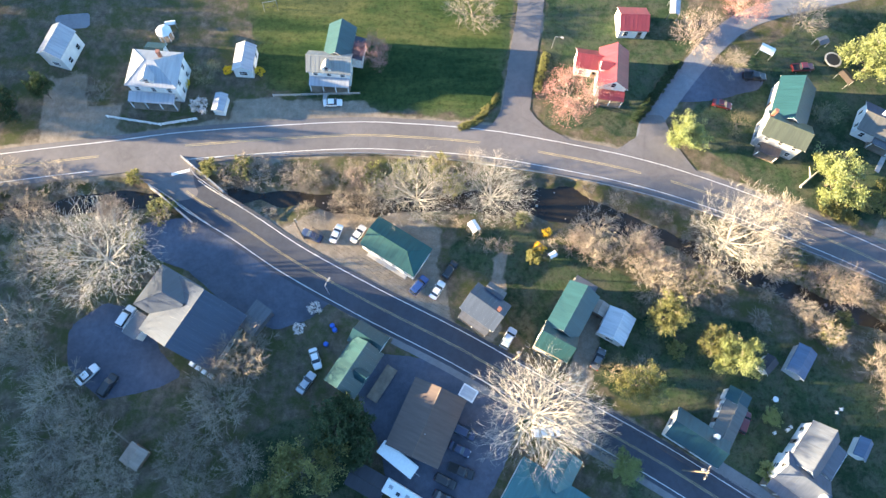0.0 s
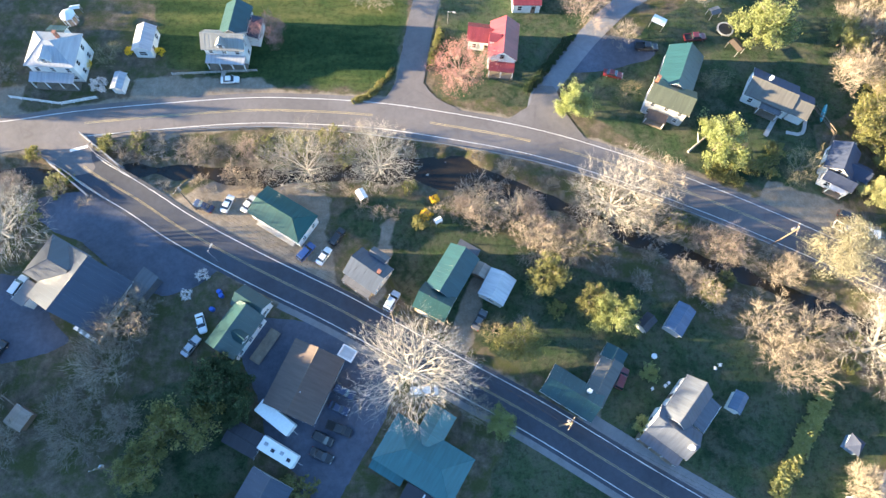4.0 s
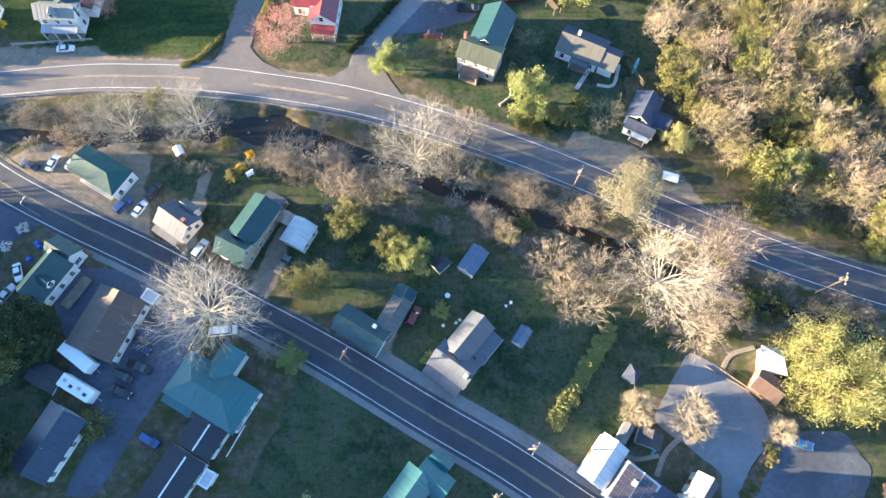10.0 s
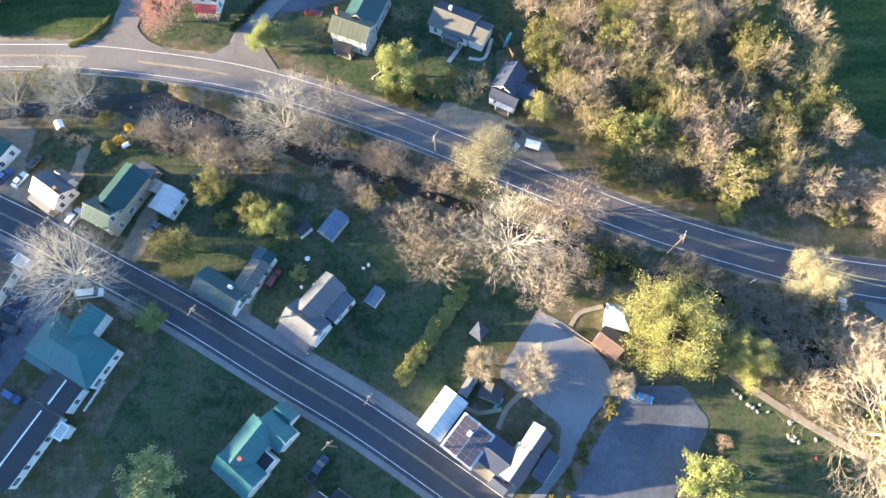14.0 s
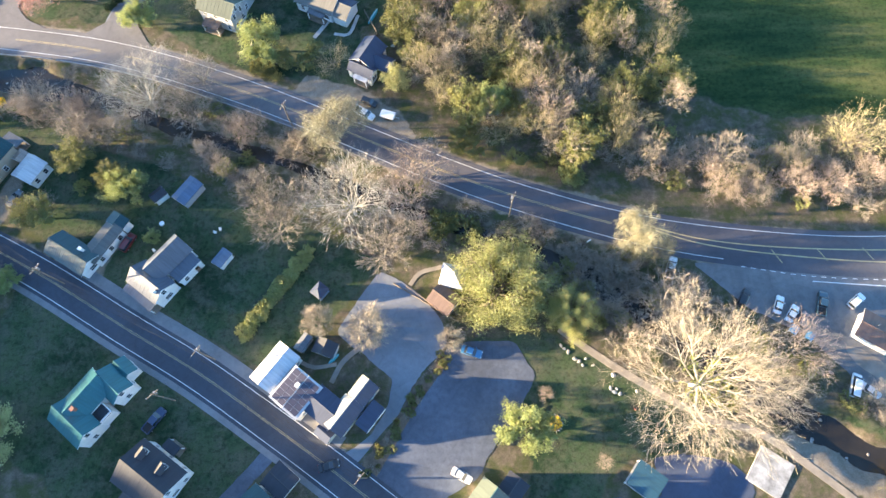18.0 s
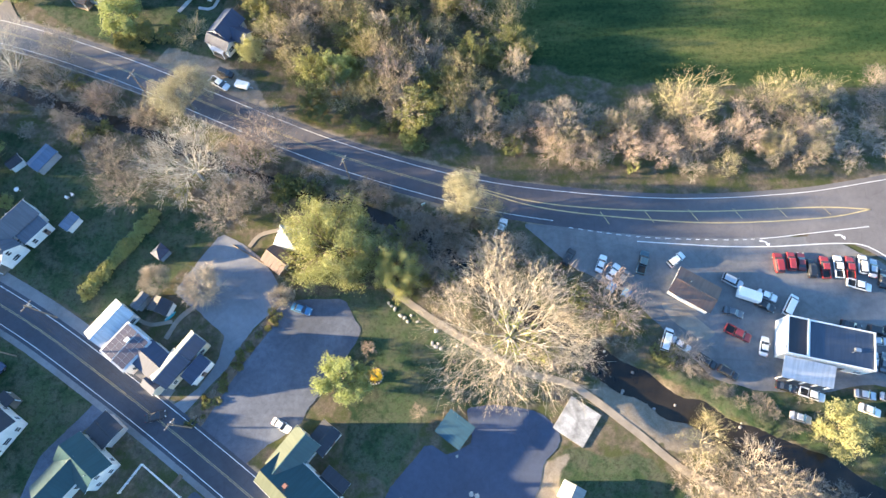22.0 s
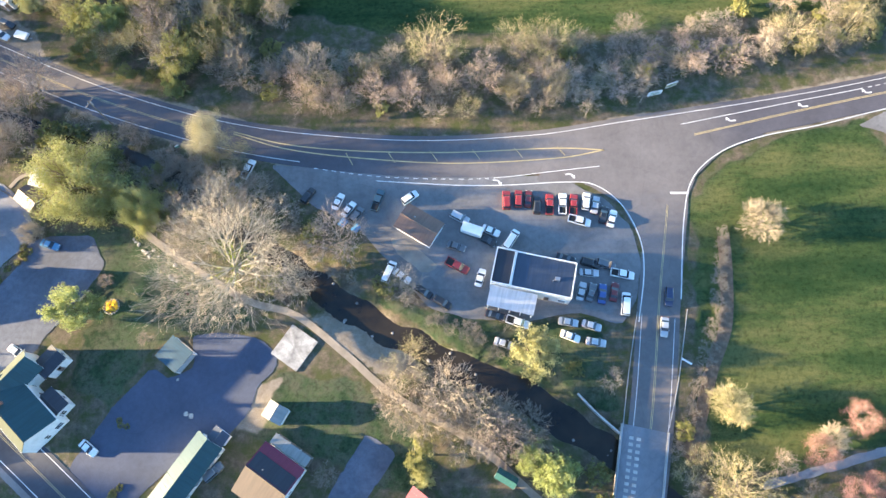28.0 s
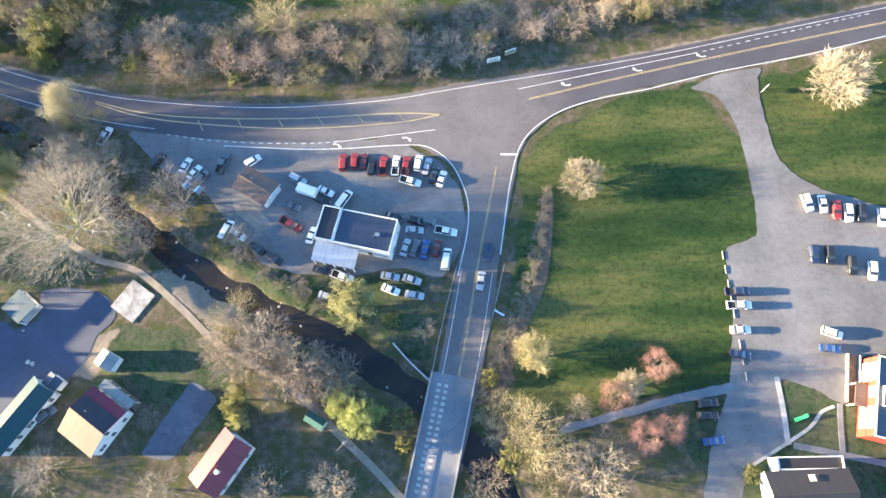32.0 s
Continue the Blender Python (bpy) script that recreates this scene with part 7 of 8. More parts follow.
# the hedgerow along the highway's far side, and the creek's brush
for k in range(95):
    x = r.uniform(165, 400)
    base = 10 + 9 * math.exp(-((x - 165) / 18) ** 2) if x < 250 else 6 + (x - 250) * 0.17 + 6
    plant(r.choice(["thicket_tree", "blush_tree", "blush_tree", "thicket_tree", "budding_tree"]), x, base + r.uniform(-2, 12), r.uniform(2.6, 4.2), r.uniform(3, 5) if 248 < x < 298 else r.uniform(4.5, 9))
spots = []
for k in range(110):
    x = r.uniform(162, 400)
    base = 10 + 9 * math.exp(-((x - 165) / 18) ** 2) if x < 250 else 6 + (x - 250) * 0.17 + 5
    spots.append((x, base + r.uniform(-2.5, 12), r.uniform(1.4, 2.6), r.uniform(1.4, 3.2)))
scatter("hedgerow_brush", "tangled leafless brush along the highway bank", spots, ["brush", "brush", "brush", "shrub"], 31)
spots = []
for k in range(95):
    x, y = r.uniform(112, 188), r.uniform(20, 112)
    if inside(WOOD, np.array([x]), np.array([y]))[0] > -5 and min((v.xy - Vector((x, y))).length for v in HIGHWAY[::3]) > 7:
        spots.append((x, y, r.uniform(1.6, 3), r.uniform(1.6, 3.6)))
scatter("wood_brush", "leafless undergrowth beneath the wood", spots, ["brush", "brush", "shrub"], 32)
spots, tries = [], 0
while len(spots) < 280 and tries < 6000:
    tries += 1
    i = r.randrange(len(CREEK) - 1)
    p = CREEK[i]
    t = (CREEK[i + 1] - p).normalized()
    wet = 1.8 + 2.3 * max(0.0, min(1.0, (p.x - 150) / 40)) + 2.4 * math.exp(-((p.x - 29) / 13) ** 2)
    d = r.choice((-1, 1)) * (wet + r.uniform(0.2, 8.5))
    q = p + Vector((-t.y, t.x, 0)) * d
    roads = min(min((v.xy - q.xy).length for v in HIGHWAY[::3]), min((v.xy - q.xy).length for v in VILLAGE[::3]), min((v.xy - q.xy).length for v in BRANCH[::3]), 4 + min((v.xy - q.xy).length for v in TRAIL[::2]))
    if roads < 5.6 or not -105 < q.x < 300 or (q - Vector((-4, 40, 0))).length < 9 or (205 < q.x < 250 and d > 0 and r.random() < 0.75) or (186 < q.x < 206 and d < 0):
        continue
    spots.append((q.x, q.y, r.uniform(1.4, 2.8), r.uniform(1.2, 3.3)))
    if r.random() < 0.11 and q.x < 190:
        plant(r.choice(["thicket_tree", "thicket_tree", "blush_tree"]), q.x, q.y, r.uniform(2.4, 3.6), r.uniform(4, 7.5))
scatter("creek_brush", "tangled leafless brush and weeds on the creek banks", spots, ["brush", "brush", "brush", "shrub", "brush"], 33)
scatter("lot_brush", "brown weeds and dead leaves between the two lots", [(129 - 15.5 * f + r.uniform(-1.5, 1.2), -23.4 - 21.5 * f ** 1.05 + r.uniform(-1, 1), r.uniform(0.4, 0.95), r.uniform(0.3, 0.8)) for f in [k / 46 for k in range(47)]] + [(154.8 + r.uniform(-1, 1), -60.4 + r.uniform(-1, 1), 0.6, 0.4) for k in range(5)] + [(155.2 + r.uniform(-1.4, 1.4), -73.5 + r.uniform(-1, 1), 0.7, 0.5) for k in range(6)], ["tuft", "brush", "tuft"], 51)
scatter("bank_brush", "brown leafless thicket between the footpath and the highway bank", [(155 + 14 * f + r.uniform(-1.8, 1.8), -3.8 - 3.6 * f + r.uniform(-6.5, 3), r.uniform(1.3, 2.5), r.uniform(1.2, 2.6)) for f in [k / 54 for k in range(55)]], ["brush"], 61)
scatter("meadow_brush", "straw-coloured weeds along the upper creek bank", [(207.6 + 29 * f + r.uniform(-1.4, 1.4), -36 - 15.5 * f ** 0.8 + r.uniform(-1.6, 2.2), r.uniform(0.7, 1.7), r.uniform(0.5, 1.4)) for f in [k / 36 for k in range(37)]], ["brush"], 62)
scatter("ditch_brush", "dry brown weeds and stones along the ditch", [(278.3 - 17 * f ** 1.5 + r.uniform(-1.1, 1.1), -25 - 46 * f, r.uniform(0.7, 1.3), r.uniform(0.5, 1.1)) for f in [k / 75 for k in range(76)]], ["brush"], 35)
# a ragged hedge of yellow-green shrubs across the lawn, and one by the lane
for k in range(24):
    f = k / 23
    plant("yellow_shrub", 100.7 - 12.4 * f + r.uniform(-.2, .2), -0.1 - 17.2 * f, r.uniform(1.3, 1.65), r.uniform(1.7, 2.3))
for k in range(7):
    plant("shrub", 28.6 - 0.36 * k, 82 - 1.35 * k, 0.95, 1.7)
for k in range(9):
    plant("shrub", 86 + (k % 5) * 1.4, 46.5 - (k % 5) * 0.5 + (k // 5) * 1.8, 1.3, 1.5)
scatter("hillside_brush", "leafless brush on the western slope", [(r.uniform(-95, -52), r.uniform(-32, 8), r.uniform(1.6, 3), r.uniform(1.5, 3.5)) for k in range(40)] + [(r.uniform(-95, -60), r.uniform(30, 52), r.uniform(1.6, 3), r.uniform(1.5, 3.5)) for k in range(18)], ["brush"], 34)
# trees added along the western edge, mostly out of view, to shade the ground
for x0, x1, y0, y1, count in ((-132, -94, -50, 8, 40), (-128, -96, 8, 36, 24), (-136, -96, 62, 114, 40)):
    for k in range(count):
        plant(r.choice(["thicket_tree", "thicket_tree", "budding_tree"]), r.uniform(x0, x1), r.uniform(y0, y1), r.uniform(4, 6), r.uniform(12, 18) if y1 == 8 else r.uniform(14, 18) if y1 == 114 else r.uniform(7, 9.5))

# unseen leafless trees added on the western hill to lengthen and break its shadow
for k in range(60):
    y = -62 + 1.05 * k
    plant("thicket_tree", -212 + r.uniform(-9, 9), y + r.uniform(-1, 1), r.uniform(3.0, 4.6), r.uniform(4, 8) if y < -30 else r.uniform(3, 7), 46.5 if y < -34 else 42.5)

# ---- poles, wires, fences, rocks ----
def utility_pole(x, y, turn, high=10.5):
    root = tagged(new("utility_pole"), "weathered wooden utility pole with a crossarm", "pole")
    root.matrix_world = pose(x, y, 0, 0, 0, turn)
    child("shaft", Shape().pipe((0, 0, -0.3), (0, 0, high), 0.17, 0.12, 8).mesh("shaft", "old_wood"), root)
    child("crossarm", Shape().box(-1.3, 1.3, -0.07, 0.07, high - 0.73, high - 0.61).mesh("crossarm", "old_wood"), root)
    for k in (-1.15, -0.4, 0.4, 1.15):
        child("insulator", Shape().pipe((k, 0, high - 0.6), (k, 0, high - 0.38), 0.05, 0.03, 6).mesh("insulator", "trim_white"), root)
    child("transformer", Shape().pipe((0.3, 0.3, high - 2.2), (0.3, 0.3, high - 1.2), 0.24, 0.24, 10).mesh("transformer", "galvanised"), root)
    return root


POLES = [(-22, 38.5, 58), (18.7, 14.5, 60), (49.5, -5.0, 58), (82.8, -22.2, 55), (113.4, -45.4, 50)]
for x, y, a in POLES:
    utility_pole(x, y, a)
for x, y, a in ((143.7, 6.5, 65), (236.7, -78.1, 40), (75.7, -29.9, 40), (96, 30.2, 65), (-28.9, -11.1, 20)):
    utility_pole(x, y, a)


def wire(a, b, name="power_line"):
    s = Shape()
    pts = [Vector(a).lerp(Vector(b), k / 12) - Vector((0, 0, 0.9 * (1 - (k / 6 - 1) ** 2))) for k in range(13)]
    s.loft([[(p.x, p.y, p.z + 0.014), (p.x - 0.012, p.y - 0.012, p.z - 0.008), (p.x + 0.012, p.y + 0.012, p.z - 0.008)] for p in pts])
    tagged(new(name, s.mesh(name, "rubber")), "thin black power line sagging between poles", "cable", "power lines")


for (x0, y0, _), (x1, y1, _) in zip(POLES, POLES[1:]):
    for k in (-0.7, 0.0, 0.7):
        wire((x0 + k * 0.5, y0 + k * 0.85, 10.1), (x1 + k * 0.5, y1 + k * 0.85, 10.1))
wire((96, 30.2, 10), (143.7, 6.5, 10))
wire((82.8, -22.2, 9.6), (75.7, -29.9, 9.6))


def board_fence(points, label, high=1.1, mat="trim_white"):
    root = tagged(new("board_fence"), label, "fence")
    root.location = (*points[0], 0)
    post = Shape().box(-.06, .06, -.06, .06, -.2, high + .05).mesh("post", mat)
    for (x0, y0), (x1, y1) in zip(points, points[1:]):
        d = math.hypot(x1 - x0, y1 - y0)
        n = max(1, round(d / 2.4))
        m = pose(x0 - points[0][0], y0 - points[0][1], 0, 0, 0, math.degrees(math.atan2(y1 - y0, x1 - x0)))
        board = Shape().box(.07, d / n - .07, -.025, .025, -.09, .09).mesh("board", mat)
        for k in range(n):
            child("post", post, root, m @ Matrix.Translation((k * d / n, 0, 0)))
            for z in (0.35, 0.7, high - .08):
                child("board", board, root, m @ Matrix.Translation((k * d / n, 0, z)))


board_fence([(-64, 64.2), (-53, 62.6), (-45.5, 64.2)], "white board fence along the front yard", 1.1)
board_fence([(-30.5, 70.2), (-12, 71.3)], "low weathered board fence before the white house", 0.9, "concrete")
board_fence([(112, 62.5), (115, 56), (112, 51)], "dark wooden fence beside the low house", 1.4, "old_wood")
board_fence([(30, -16.5), (27, -22)], "short white fence behind the teal house", 1.0)

rock_meshes = []
for k in range(4):
    bm = bmesh.new()
    bmesh.ops.create_icosphere(bm, subdivisions=2, radius=1)
    for v in bm.verts:
        v.co *= 1 + 0.32 * noise.noise(v.co * 1.4 + Vector((k * 5, 0, 0)))
        v.co.z *= 0.6
    me = bpy.data.meshes.new("rock")
    bm.to_mesh(me)
    bm.free()
    me.materials.append(MATS["rock"])
    rock_meshes.append(me)
stone_meshes = [q.copy() for q in rock_meshes]
for q in stone_meshes:
    q.materials[0] = MATS["pale_stone"]
r = random.Random(21)
for k in range(170):
    i = r.randrange(len(CREEK) - 1)
    p = CREEK[i]
    t = (CREEK[i + 1] - p).normalized()
    q = p + Vector((-t.y, t.x, 0)) * r.uniform(-5.2, 5.2)
    if not -90 < q.x < 262:
        continue
    ob = tagged(new("creek_rock", r.choice(rock_meshes)), "grey boulder lying in the creek bed", "rock", "creek rocks")
    k = r.uniform(0.14, 0.42)
    ob.matrix_world = Matrix.Translation((q.x, q.y, -1.6)) @ Matrix.Rotation(r.uniform(0, 6), 4, "Z") @ Matrix.Diagonal((k * r.uniform(.8, 1.3), k, k, 1))
# boulders lining the footpath and the pale lot
for k in range(5):
    f = k / 4
    ob = tagged(new("path_boulder", r.choice(stone_meshes)), "pale boulder lining the footpath", "rock", "path boulders")
    c = r.uniform(0.25, 0.42)
    ob.matrix_world = Matrix.Translation((152 + 19 * f + r.uniform(-.6, .2), -21.8 - 12 * f + r.uniform(-.8, .1), 0.0)) @ Matrix.Rotation(r.uniform(0, 6), 4, "Z") @ Matrix.Diagonal((c * 1.3, c, c, 1))
for k in range(14):
    ob = tagged(new("kerb_log", Shape().pipe((-1.1, 0, 0.13), (1.1, 0, 0.13), 0.15, 0.13, 7).mesh("kerb_log", "old_wood")), "rough log edging the gravel lot", "log", "lot edging")
    f = k / 13
    ob.matrix_world = pose(130.8 - 7.5 * f, -19 - 9.5 * f, 0.03, 0, 0, 52 + r.uniform(-6, 6)) if k < 7 else pose(119.5 + (k - 7) * 1.9, -8.3 - (k - 7) * 1.25, 0.03, 0, 0, -33 + r.uniform(-4, 4))
for k in range(9):
    ob = tagged(new("parking_block", Shape().box(-.9, .9, -.08, .08, -.02, .16).mesh("parking_block", "concrete")), "white concrete parking block at the lot's edge", "parking block", "parking blocks")
    ob.matrix_world = pose(313.6 + 0.03 * k, -42.5 - 3.1 * k, 0.03, 0, 0, 88)


# ---- garden, park and roadside things ----
def thing(name, label, category, x, y, turn=0.0, z=0.0, group=""):
    root = tagged(new(name), label, category, group)
    root.matrix_world = pose(x, y, z, 0, 0, turn)
    return root


def piece(name, s, mat, root, m=None, label=""):
    return child(name, s.mesh(name, mat), root, m, label)


def ring(r, z, n=8, turn=0.0):
    return [(r * math.cos(math.tau * (k + turn) / n), r * math.sin(math.tau * (k + turn) / n), z) for k in range(n)]


g = thing("gazebo", "white octagonal garden gazebo with a pointed roof", "gazebo", -54.6, 84.2)
for k in range(8):
    a, b = ring(1.7, 2.3)[k], ring(1.7, 2.3)[(k + 1) % 8]
    piece("roof_slope", Shape().slab([a, b, (0, 0, 3.2)], 0.06), "trim_white", g)
    p = ring(1.5, 0)[k]
    piece("post", Shape().box(-.06, .06, -.06, .06, -.1, 2.28), "trim_white", g, Matrix.Translation((p[0], p[1], 0)))
piece("floor", Shape().loft([ring(1.6, -.1), ring(1.6, .15)]), "old_wood", g)


def shelter(x, y, turn, L, W, high, mat, label, name="canopy_shelter"):
    g = thing(name, label, "shelter", x, y, turn)
    for sd in (-1, 1):
        piece("roof_sheet", Shape().slab([(-L / 2, sd * W / 2, high), (L / 2, sd * W / 2, high), (L / 2, 0, high + .35), (-L / 2, 0, high + .35)][::sd], .05), mat, g)
    for px in (-1, 1):
        for py in (-1, 1):
            piece("leg", Shape().box(-.05, .05, -.05, .05, -.1, high), "galvanised", g, Matrix.Translation((px * (L / 2 - .12), py * (W / 2 - .12), 0)))


shelter(-53.8, 86.9, 12, 2.2, 1.1, 1.5, "trim_white", "small white canopy shelter on the grass")
shelter(11.8, 40.9, -60, 2.4, 1.8, 2.0, "trim_white", "white-roofed shelter under the leafless trees")
shelter(27.4, 35.3, 30, 1.6, 1.2, 1.7, "trim_white", "little white shelter beside a golden bush")
shelter(92.6, 87.4, 20, 2.6, 2.0, 1.9, "roof_grey", "grey-roofed open shelter in the yard")
shelter(96.2, 77.9, -60, 3.4, 2.2, 2.0, "roof_tan", "tan-roofed open shed at the yard's end")
shelter(198, -20.8, 50, 1.9, 1.6, 1.6, "car_sky", "pale blue tarpaulin shelter among the branches")
shelter(200.8, -22.2, 50, 1.8, 1.5, 1.6, "car_sky", "pale blue tarpaulin shelter among the branches")
shelter(79, 84.4, -30, 3.2, 2.2, 2.1, "trim_white", "white canopy beside the driveway")
shelter(58.9, 95, 80, 4.2, 2.4, 2.2, "roof_tin", "grey-roofed carport behind the red garage")

g = thing("trampoline", "round garden trampoline with a dark mat", "trampoline", 94.8, 83.1)
s = Shape()
n = 20
s.loft([ring(1.9, .8, n), ring(1.9, .92, n)], caps=False).loft([ring(1.65, .92, n), ring(1.65, .8, n)], caps=False)
piece("padded_rim", Shape().add(ring(1.95, .9, n) + ring(1.6, .92, n) + ring(1.95, .8, n) + ring(1.6, .8, n), [q for k in range(n) for q in ((k, (k + 1) % n, n + (k + 1) % n, n + k), (2 * n + k, 2 * n + (k + 1) % n, (k + 1) % n, k), (3 * n + k, 3 * n + (k + 1) % n, 2 * n + (k + 1) % n, 2 * n + k))]), "concrete", g)
piece("mat", Shape().loft([ring(1.62, .84, n), ring(1.62, .87, n)]), "rubber", g)
for p in ring(1.78, 0, 6):
    piece("leg", Shape().pipe((p[0], p[1], -.05), (p[0], p[1], .82), .04, .04, 6), "galvanised", g)

g = thing("canoe", "teal canoe lying upside down on the grass", "canoe", 114, 61.4, 63)
piece("hull", Shape().loft([[(x, -w, .05), (x, -w * .8, .05 + h * .7), (x, 0, .05 + h), (x, w * .8, .05 + h * .7), (x, w, .05)] for x, w, h in ((-2.6, .02, .1), (-2.1, .25, .3), (-1.2, .42, .4), (0, .47, .42), (1.2, .42, .4), (2.1, .25, .3), (2.6, .02, .1))]), "teal_paint", g)
piece("keel", Shape().box(-2.1, 2.1, -.03, .03, .34, .5), "trim_white", g)
copy_thing(g, pose(106.6, -22.9, 0, 0, 0, 42) @ Matrix.Diagonal((0.55, 0.8, 1.0, 1)))
g = thing("garden_tub", "round white tub standing in the yard", "tub", 123.1, 60.6)
piece("wall", Shape().loft([ring(.9, -.05, 16), ring(.9, .5, 16), ring(.8, .5, 16), ring(.8, .1, 16)], caps=False), "trim_white", g)
piece("bottom", Shape().loft([ring(.85, .02, 16), ring(.85, .1, 16)]), "concrete", g)
for i, (x, y) in enumerate(((118.9, 52.3), (119.8, 53.7), (120.7, 55), (121.6, 56.4), (122.4, 57.8), (122.6, 59))):
    ob = tagged(new("bed_stone", stone_meshes[i % 4]), "pale stone edging a garden bed", "rock", "bed stones")
    ob.matrix_world = Matrix.Translation((x, y, .05)) @ Matrix.Rotation(i, 4, "Z") @ Matrix.Diagonal((.5, .35, .3, 1))


def billboard(x, y, turn, w, high, mat, label, name="billboard"):
    g = thing(name, label, "sign", x, y, turn)
    b = piece("board", Shape().box(-w / 2, w / 2, -.06, .06, .9, .9 + high), mat, g)
    for z in (.8, .9 + high):
        piece("border", Shape().box(-w / 2, w / 2, -.08, .08, z, z + .1), "trim_white", g)
    for k in (-.3, .3):
        piece("post", Shape().box(k * w - .07, k * w + .07, .07, .2, -.2, .9 + high), "old_wood", g)
    for k in range(2):
        child("text_bar", Shape().box(-w * .35, w * .35, -.075, -.061, 1.1 + k * high * .42, 1.1 + k * high * .42 + high * .16).mesh("text_bar", "sign_green"), b)


billboard(268.7, 7.5, 10, 3.2, 1.3, "trim_white", "white roadside billboard on two posts")
billboard(272.8, 9.5, 18, 2.8, 1.2, "wall_tan", "tan roadside billboard on two posts")
billboard(329.1, -4.1, 40, 2.0, 0.9, "trim_white", "low white entrance sign on the lawn", "entrance_sign")
billboard(159.8, -0.4, 25, 0.9, 0.6, "sign_green", "small green road sign on two posts", "road_sign")
for x, y in ((-16.3, 17.4), (-14.8, 20.1), (-15.3, 20.9)):
    g = thing("plastic_drum", "blue plastic drum standing in the yard", "drum", x, y, group="blue drums")
    piece("body", Shape().loft([ring(r, z, 12) for r, z in ((.42, -.02), (.48, .15), (.5, .55), (.48, .95), (.42, 1.1))]), "drum_blue", g)
    piece("lid", Shape().loft([ring(.44, 1.1, 12), ring(.4, 1.16, 12)]), "drum_blue", g)
for a, b, r0 in (((81.8, 51.6), (86.4, 55.4), .3), ((84.4, 53.6), (84.6, 56.4), .2)):
    ob = tagged(new("fallen_log", Shape().pipe((0, 0, .2), (b[0] - a[0], b[1] - a[1], .35), r0, r0 * .5, 8).mesh("fallen_log", "bark_pale")), "bleached fallen trunk lying beside the road", "log")
    ob.location = (*a, 0)


for k, (x, y, c) in enumerate(((152.6, -22.6, .4), (153.3, -23.2, .5), (154.5, -24.7, .55), (155.3, -25.2, .45), (155.9, -26, .4), (157.9, -26.1, .35), (160.8, -30.7, .5), (161.5, -31.4, .55), (162.5, -31.8, .45), (162, -30.8, .35))):
    ob = tagged(new("white_boulder", stone_meshes[k % 4]), "whitish boulder lying in the grass beside the footpath", "rock", "white boulders")
    ob.matrix_world = Matrix.Translation((x, y, .05)) @ Matrix.Rotation(k * 1.3, 4, "Z") @ Matrix.Diagonal((c * 1.0, c * .66, c * .5, 1))
for k, (x, y, c) in enumerate(((167.3, -59.3, .5), (168.3, -59.7, .55), (164.9, -52.5, .3))):
    ob = tagged(new("lot_boulder", stone_meshes[k % 4]), "round pale boulder standing on the dark yard", "rock", "lot boulders")
    ob.matrix_world = Matrix.Translation((x, y, .12)) @ Matrix.Rotation(k * 1.9, 4, "Z") @ Matrix.Diagonal((c, c * .9, c * .8, 1))
g = thing("flower_bed", "round flower bed ringed with pale stones", "flower bed", 149.2, -36.8)
piece("soil", Shape().loft([ring(1.5, -.05, 18), ring(1.4, .1, 18)]), "leaf_litter", g)
for k, p in enumerate(ring(1.6, .03, 18)):
    child("edging_stone", stone_meshes[k % 4], g, Matrix.Translation(p) @ Matrix.Rotation(k, 4, "Z") @ Matrix.Diagonal((.2, .14, .14, 1)))
g = thing("litter_bin", "small red litter bin on the grass", "bin", 165.1, -34.7)
piece("body", Shape().loft([ring(.3, -.02, 10), ring(.36, .8, 10)]), "car_red", g)
piece("rim", Shape().loft([ring(.39, .8, 10), ring(.37, .88, 10)]), "rubber", g)
g = thing("garden_slide", "green plastic garden toy lying on the lawn", "toy", 322.5, -75.4, 18)
piece("chute", Shape().slab([(-1.2, -.3, .1), (1.0, -.25, .75), (1.0, .25, .75), (-1.2, .3, .1)], .08), "toy_green", g)
piece("steps", Shape().box(1.0, 1.25, -.3, .3, -.02, .8).box(1.25, 1.5, -.3, .3, -.02, .5), "toy_green", g)
piece("side_rail", Shape().box(-1.1, 1.0, -.36, -.3, .1, .6), "toy_green", g)
g = thing("swing_set", "metal swing set on the lawn", "swing", -32.9, 92.7, 15)
for sx in (-1.5, 1.5):
    for sy in (-.8, .8):
        piece("leg", Shape().pipe((sx, sy, -.05), (sx, 0, 2.2), .04, .04, 6), "galvanised", g)
piece("top_bar", Shape().pipe((-1.6, 0, 2.2), (1.6, 0, 2.2), .045, .045, 6), "galvanised", g)
for k in (-.6, .6):
    sw = piece("seat", Shape().box(k - .25, k + .25, -.12, .12, .5, .55), "rubber", g)
    for e in (-.22, .22):
        child("chain", Shape().pipe((k + e, 0, .55), (k + e, 0, 2.18), .015, .015, 4).mesh("chain", "galvanised"), sw)


def yard_lamp(x, y, turn, high=6.5):
    g = thing("street_lamp", "grey street lamp with a curved arm", "lamp", x, y, turn)
    piece("pole", Shape().pipe((0, 0, -.2), (0, 0, high), .09, .06, 8), "galvanised", g)
    piece("arm", Shape().pipe((0, 0, high - .1), (1.3, 0, high + .3), .04, .03, 6), "galvanised", g)
    piece("lamp_head", Shape().box(1.1, 1.75, -.14, .14, high + .22, high + .38), "concrete", g)


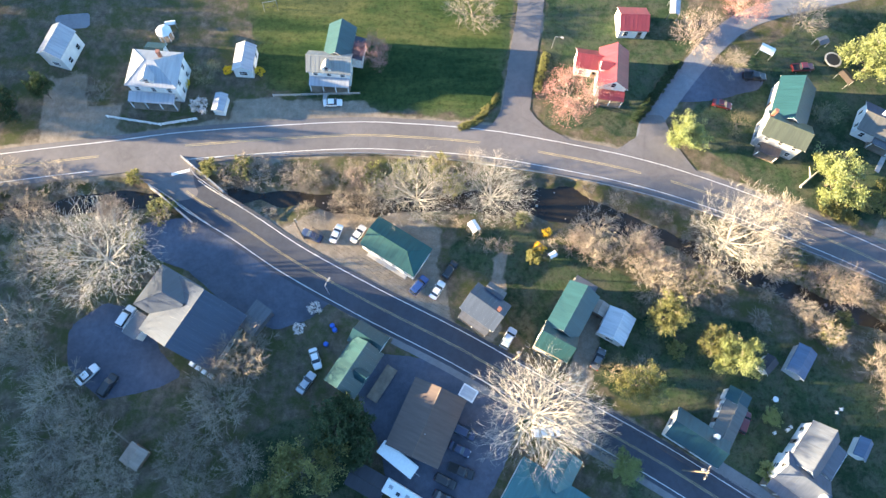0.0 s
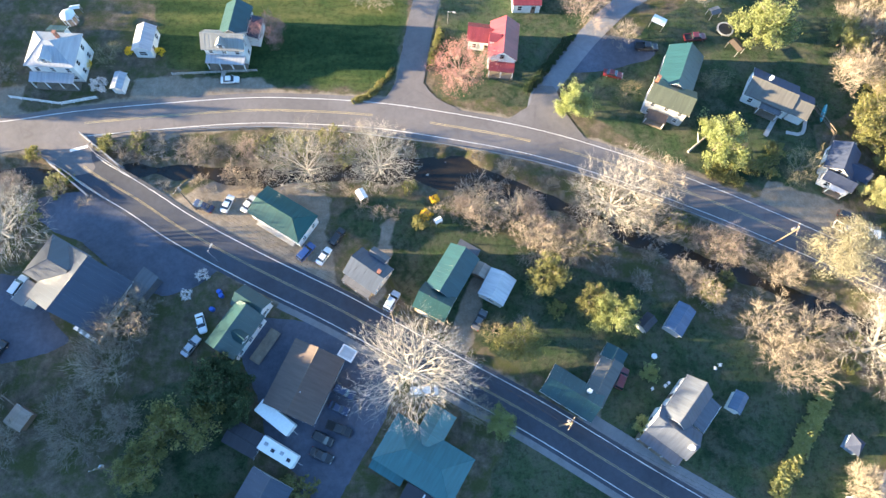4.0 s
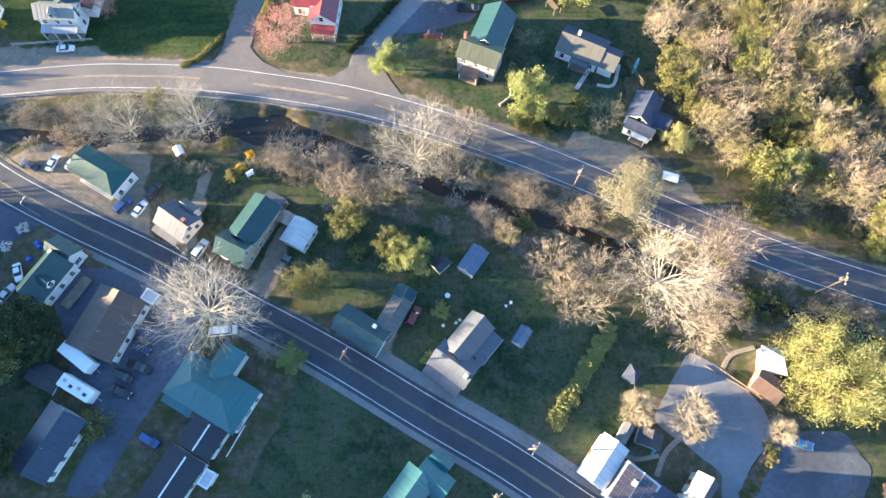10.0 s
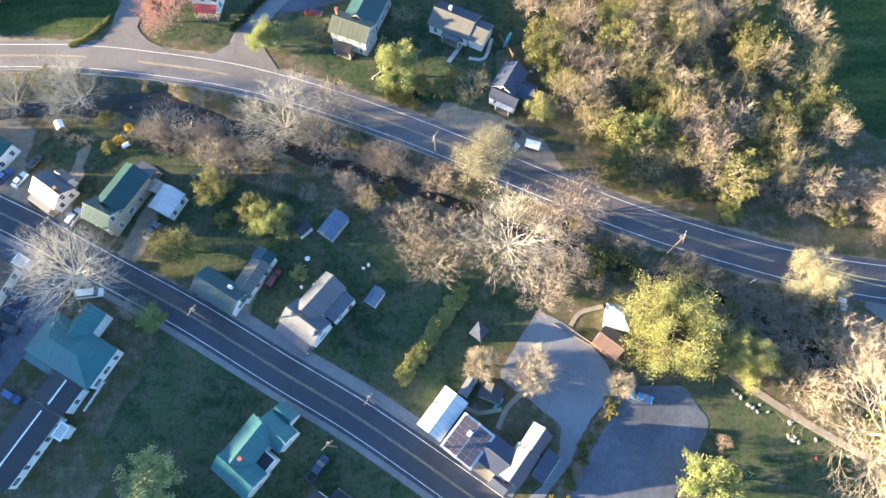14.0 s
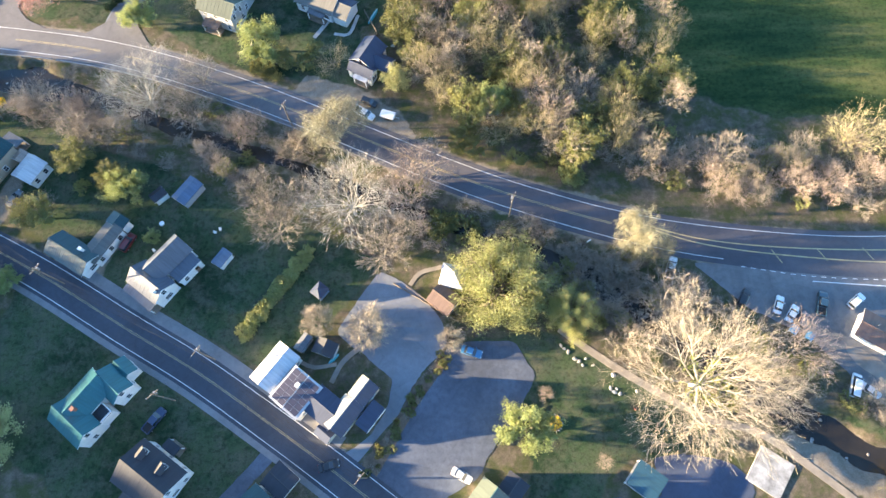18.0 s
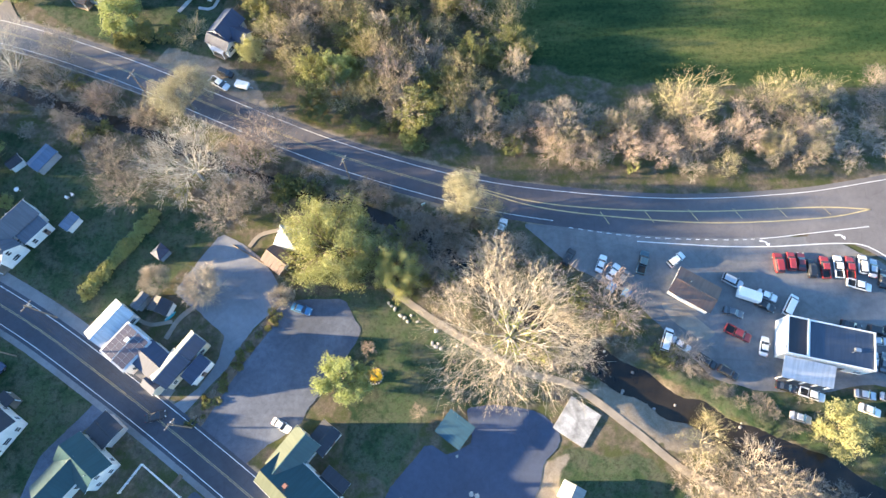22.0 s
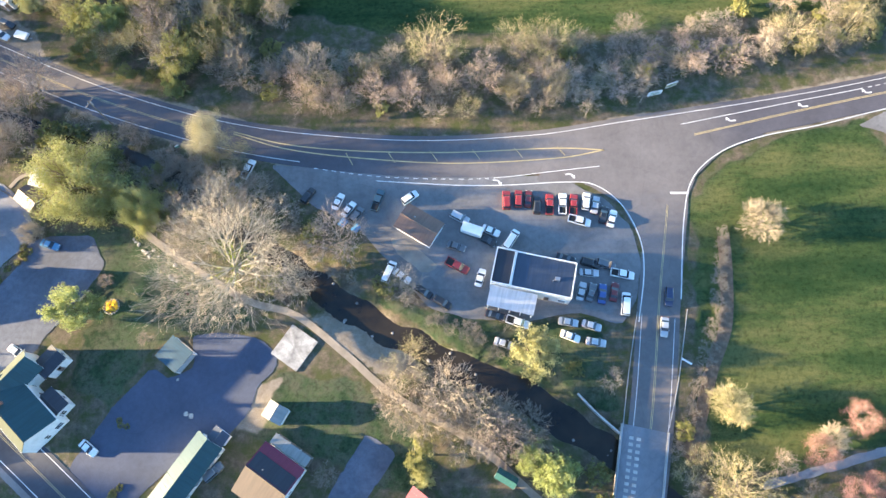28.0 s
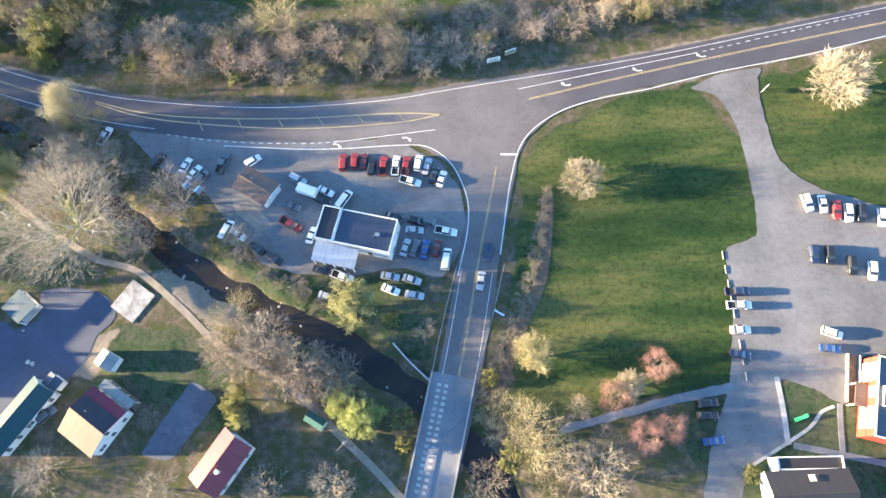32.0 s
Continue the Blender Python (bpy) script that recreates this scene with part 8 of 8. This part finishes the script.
yard_lamp(-16.3, 27.2, 60)
yard_lamp(30.2, 84.5, -20, 4.2)
ob = tagged(new("fallen_pole", Shape().pipe((0, 0, .25), (3.4, -2.2, .6), .13, .1, 8).mesh("fallen_pole", "old_wood")), "weathered pole leaning beside the rusty shed", "pole")
ob.location = (-52.9, 1.8, 0)
g = thing("retaining_wall", "low concrete wall holding the creek bank", "wall", 244.6, -58.2)
line = [Vector((x - 244.6, y + 58.2, 0)) for x, y in ((244.6, -58.2), (246.6, -60.6), (248.4, -62.6), (251.9, -66))]
piece("wall", Shape().loft([[(*a.xy, -2), (*b.xy, -2), (*b.xy, .35), (*a.xy, .35)] for a, b in zip(offset(line, .17), offset(line, -.17))]), "concrete", g)
ob = tagged(new("old_plank", Shape().box(-1.1, 1.1, -.18, .18, -.02, .12).mesh("old_plank", "trim_white")), "pale plank lying in the ditch", "plank")
ob.matrix_world = pose(266.7, -52.8, 0.05, 0, 0, -33)
board_fence([(121.4, -8.6), (126, -12.2), (130.4, -15.6)], "low dark wooden fence along the gravel lot", 0.7, "old_wood")
board_fence([(144.2, -33.2), (138.2, -40.6)], "low weathered rail along the lot", 0.5, "concrete")
# clipped dark hedge along the driveway, dry tufts beside the lane
for k in range(11):
    f = k / 10
    plant("dark_hedge", 58.4 - 10.4 * f, 80.8 - 13.8 * f, 1.05, 1.5)
scatter("lane_tufts", "dry yellow grass tufts along the lane's edge", [(9.6 + 8 * f + r.uniform(-.4, .4), 64 + 8.2 * f + 2 * math.sin(f * 3) * -1, r.uniform(.5, .9), r.uniform(.4, .7)) for f in [k / 30 for k in range(31)]], ["tuft"], 41)
board_fence([(101.1, -56.8), (104.8, -51.8), (112.7, -57.9), (109.8, -61.2)], "white board fence round a small lawn", 1.2)


def garden_chair(x, y, turn):
    g = thing("garden_chair", "white plastic garden chair on the lawn", "chair", x, y, turn, group="garden chairs")
    piece("seat", Shape().box(-.26, .26, -.25, .25, .4, .45), "trim_white", g)
    piece("backrest", Shape().box(-.26, .26, .22, .28, .45, .9), "trim_white", g)
    for a in (-.22, .22):
        for b in (-.22, .22):
            piece("leg", Shape().box(a - .03, a + .03, b - .03, b + .03, -.03, .4), "trim_white", g)


def garden_table(x, y, turn):
    g = thing("garden_table", "round white garden table on the lawn", "table", x, y, turn)
    piece("tabletop", Shape().loft([ring(.55, .7, 14), ring(.55, .75, 14)]), "trim_white", g)
    for p in ring(.38, 0, 4):
        piece("leg", Shape().pipe((p[0], p[1], -.03), (p[0], p[1], .7), .03, .03, 6), "trim_white", g)


garden_table(68.7, 7.6, 0)
for x, y, a in ((67.7, 1.5, 30), (70.2, 2, -50), (71, 2.6, 120), (81.4, 5.8, 0), (80.4, 5.2, 80)):
    garden_chair(x, y, a)
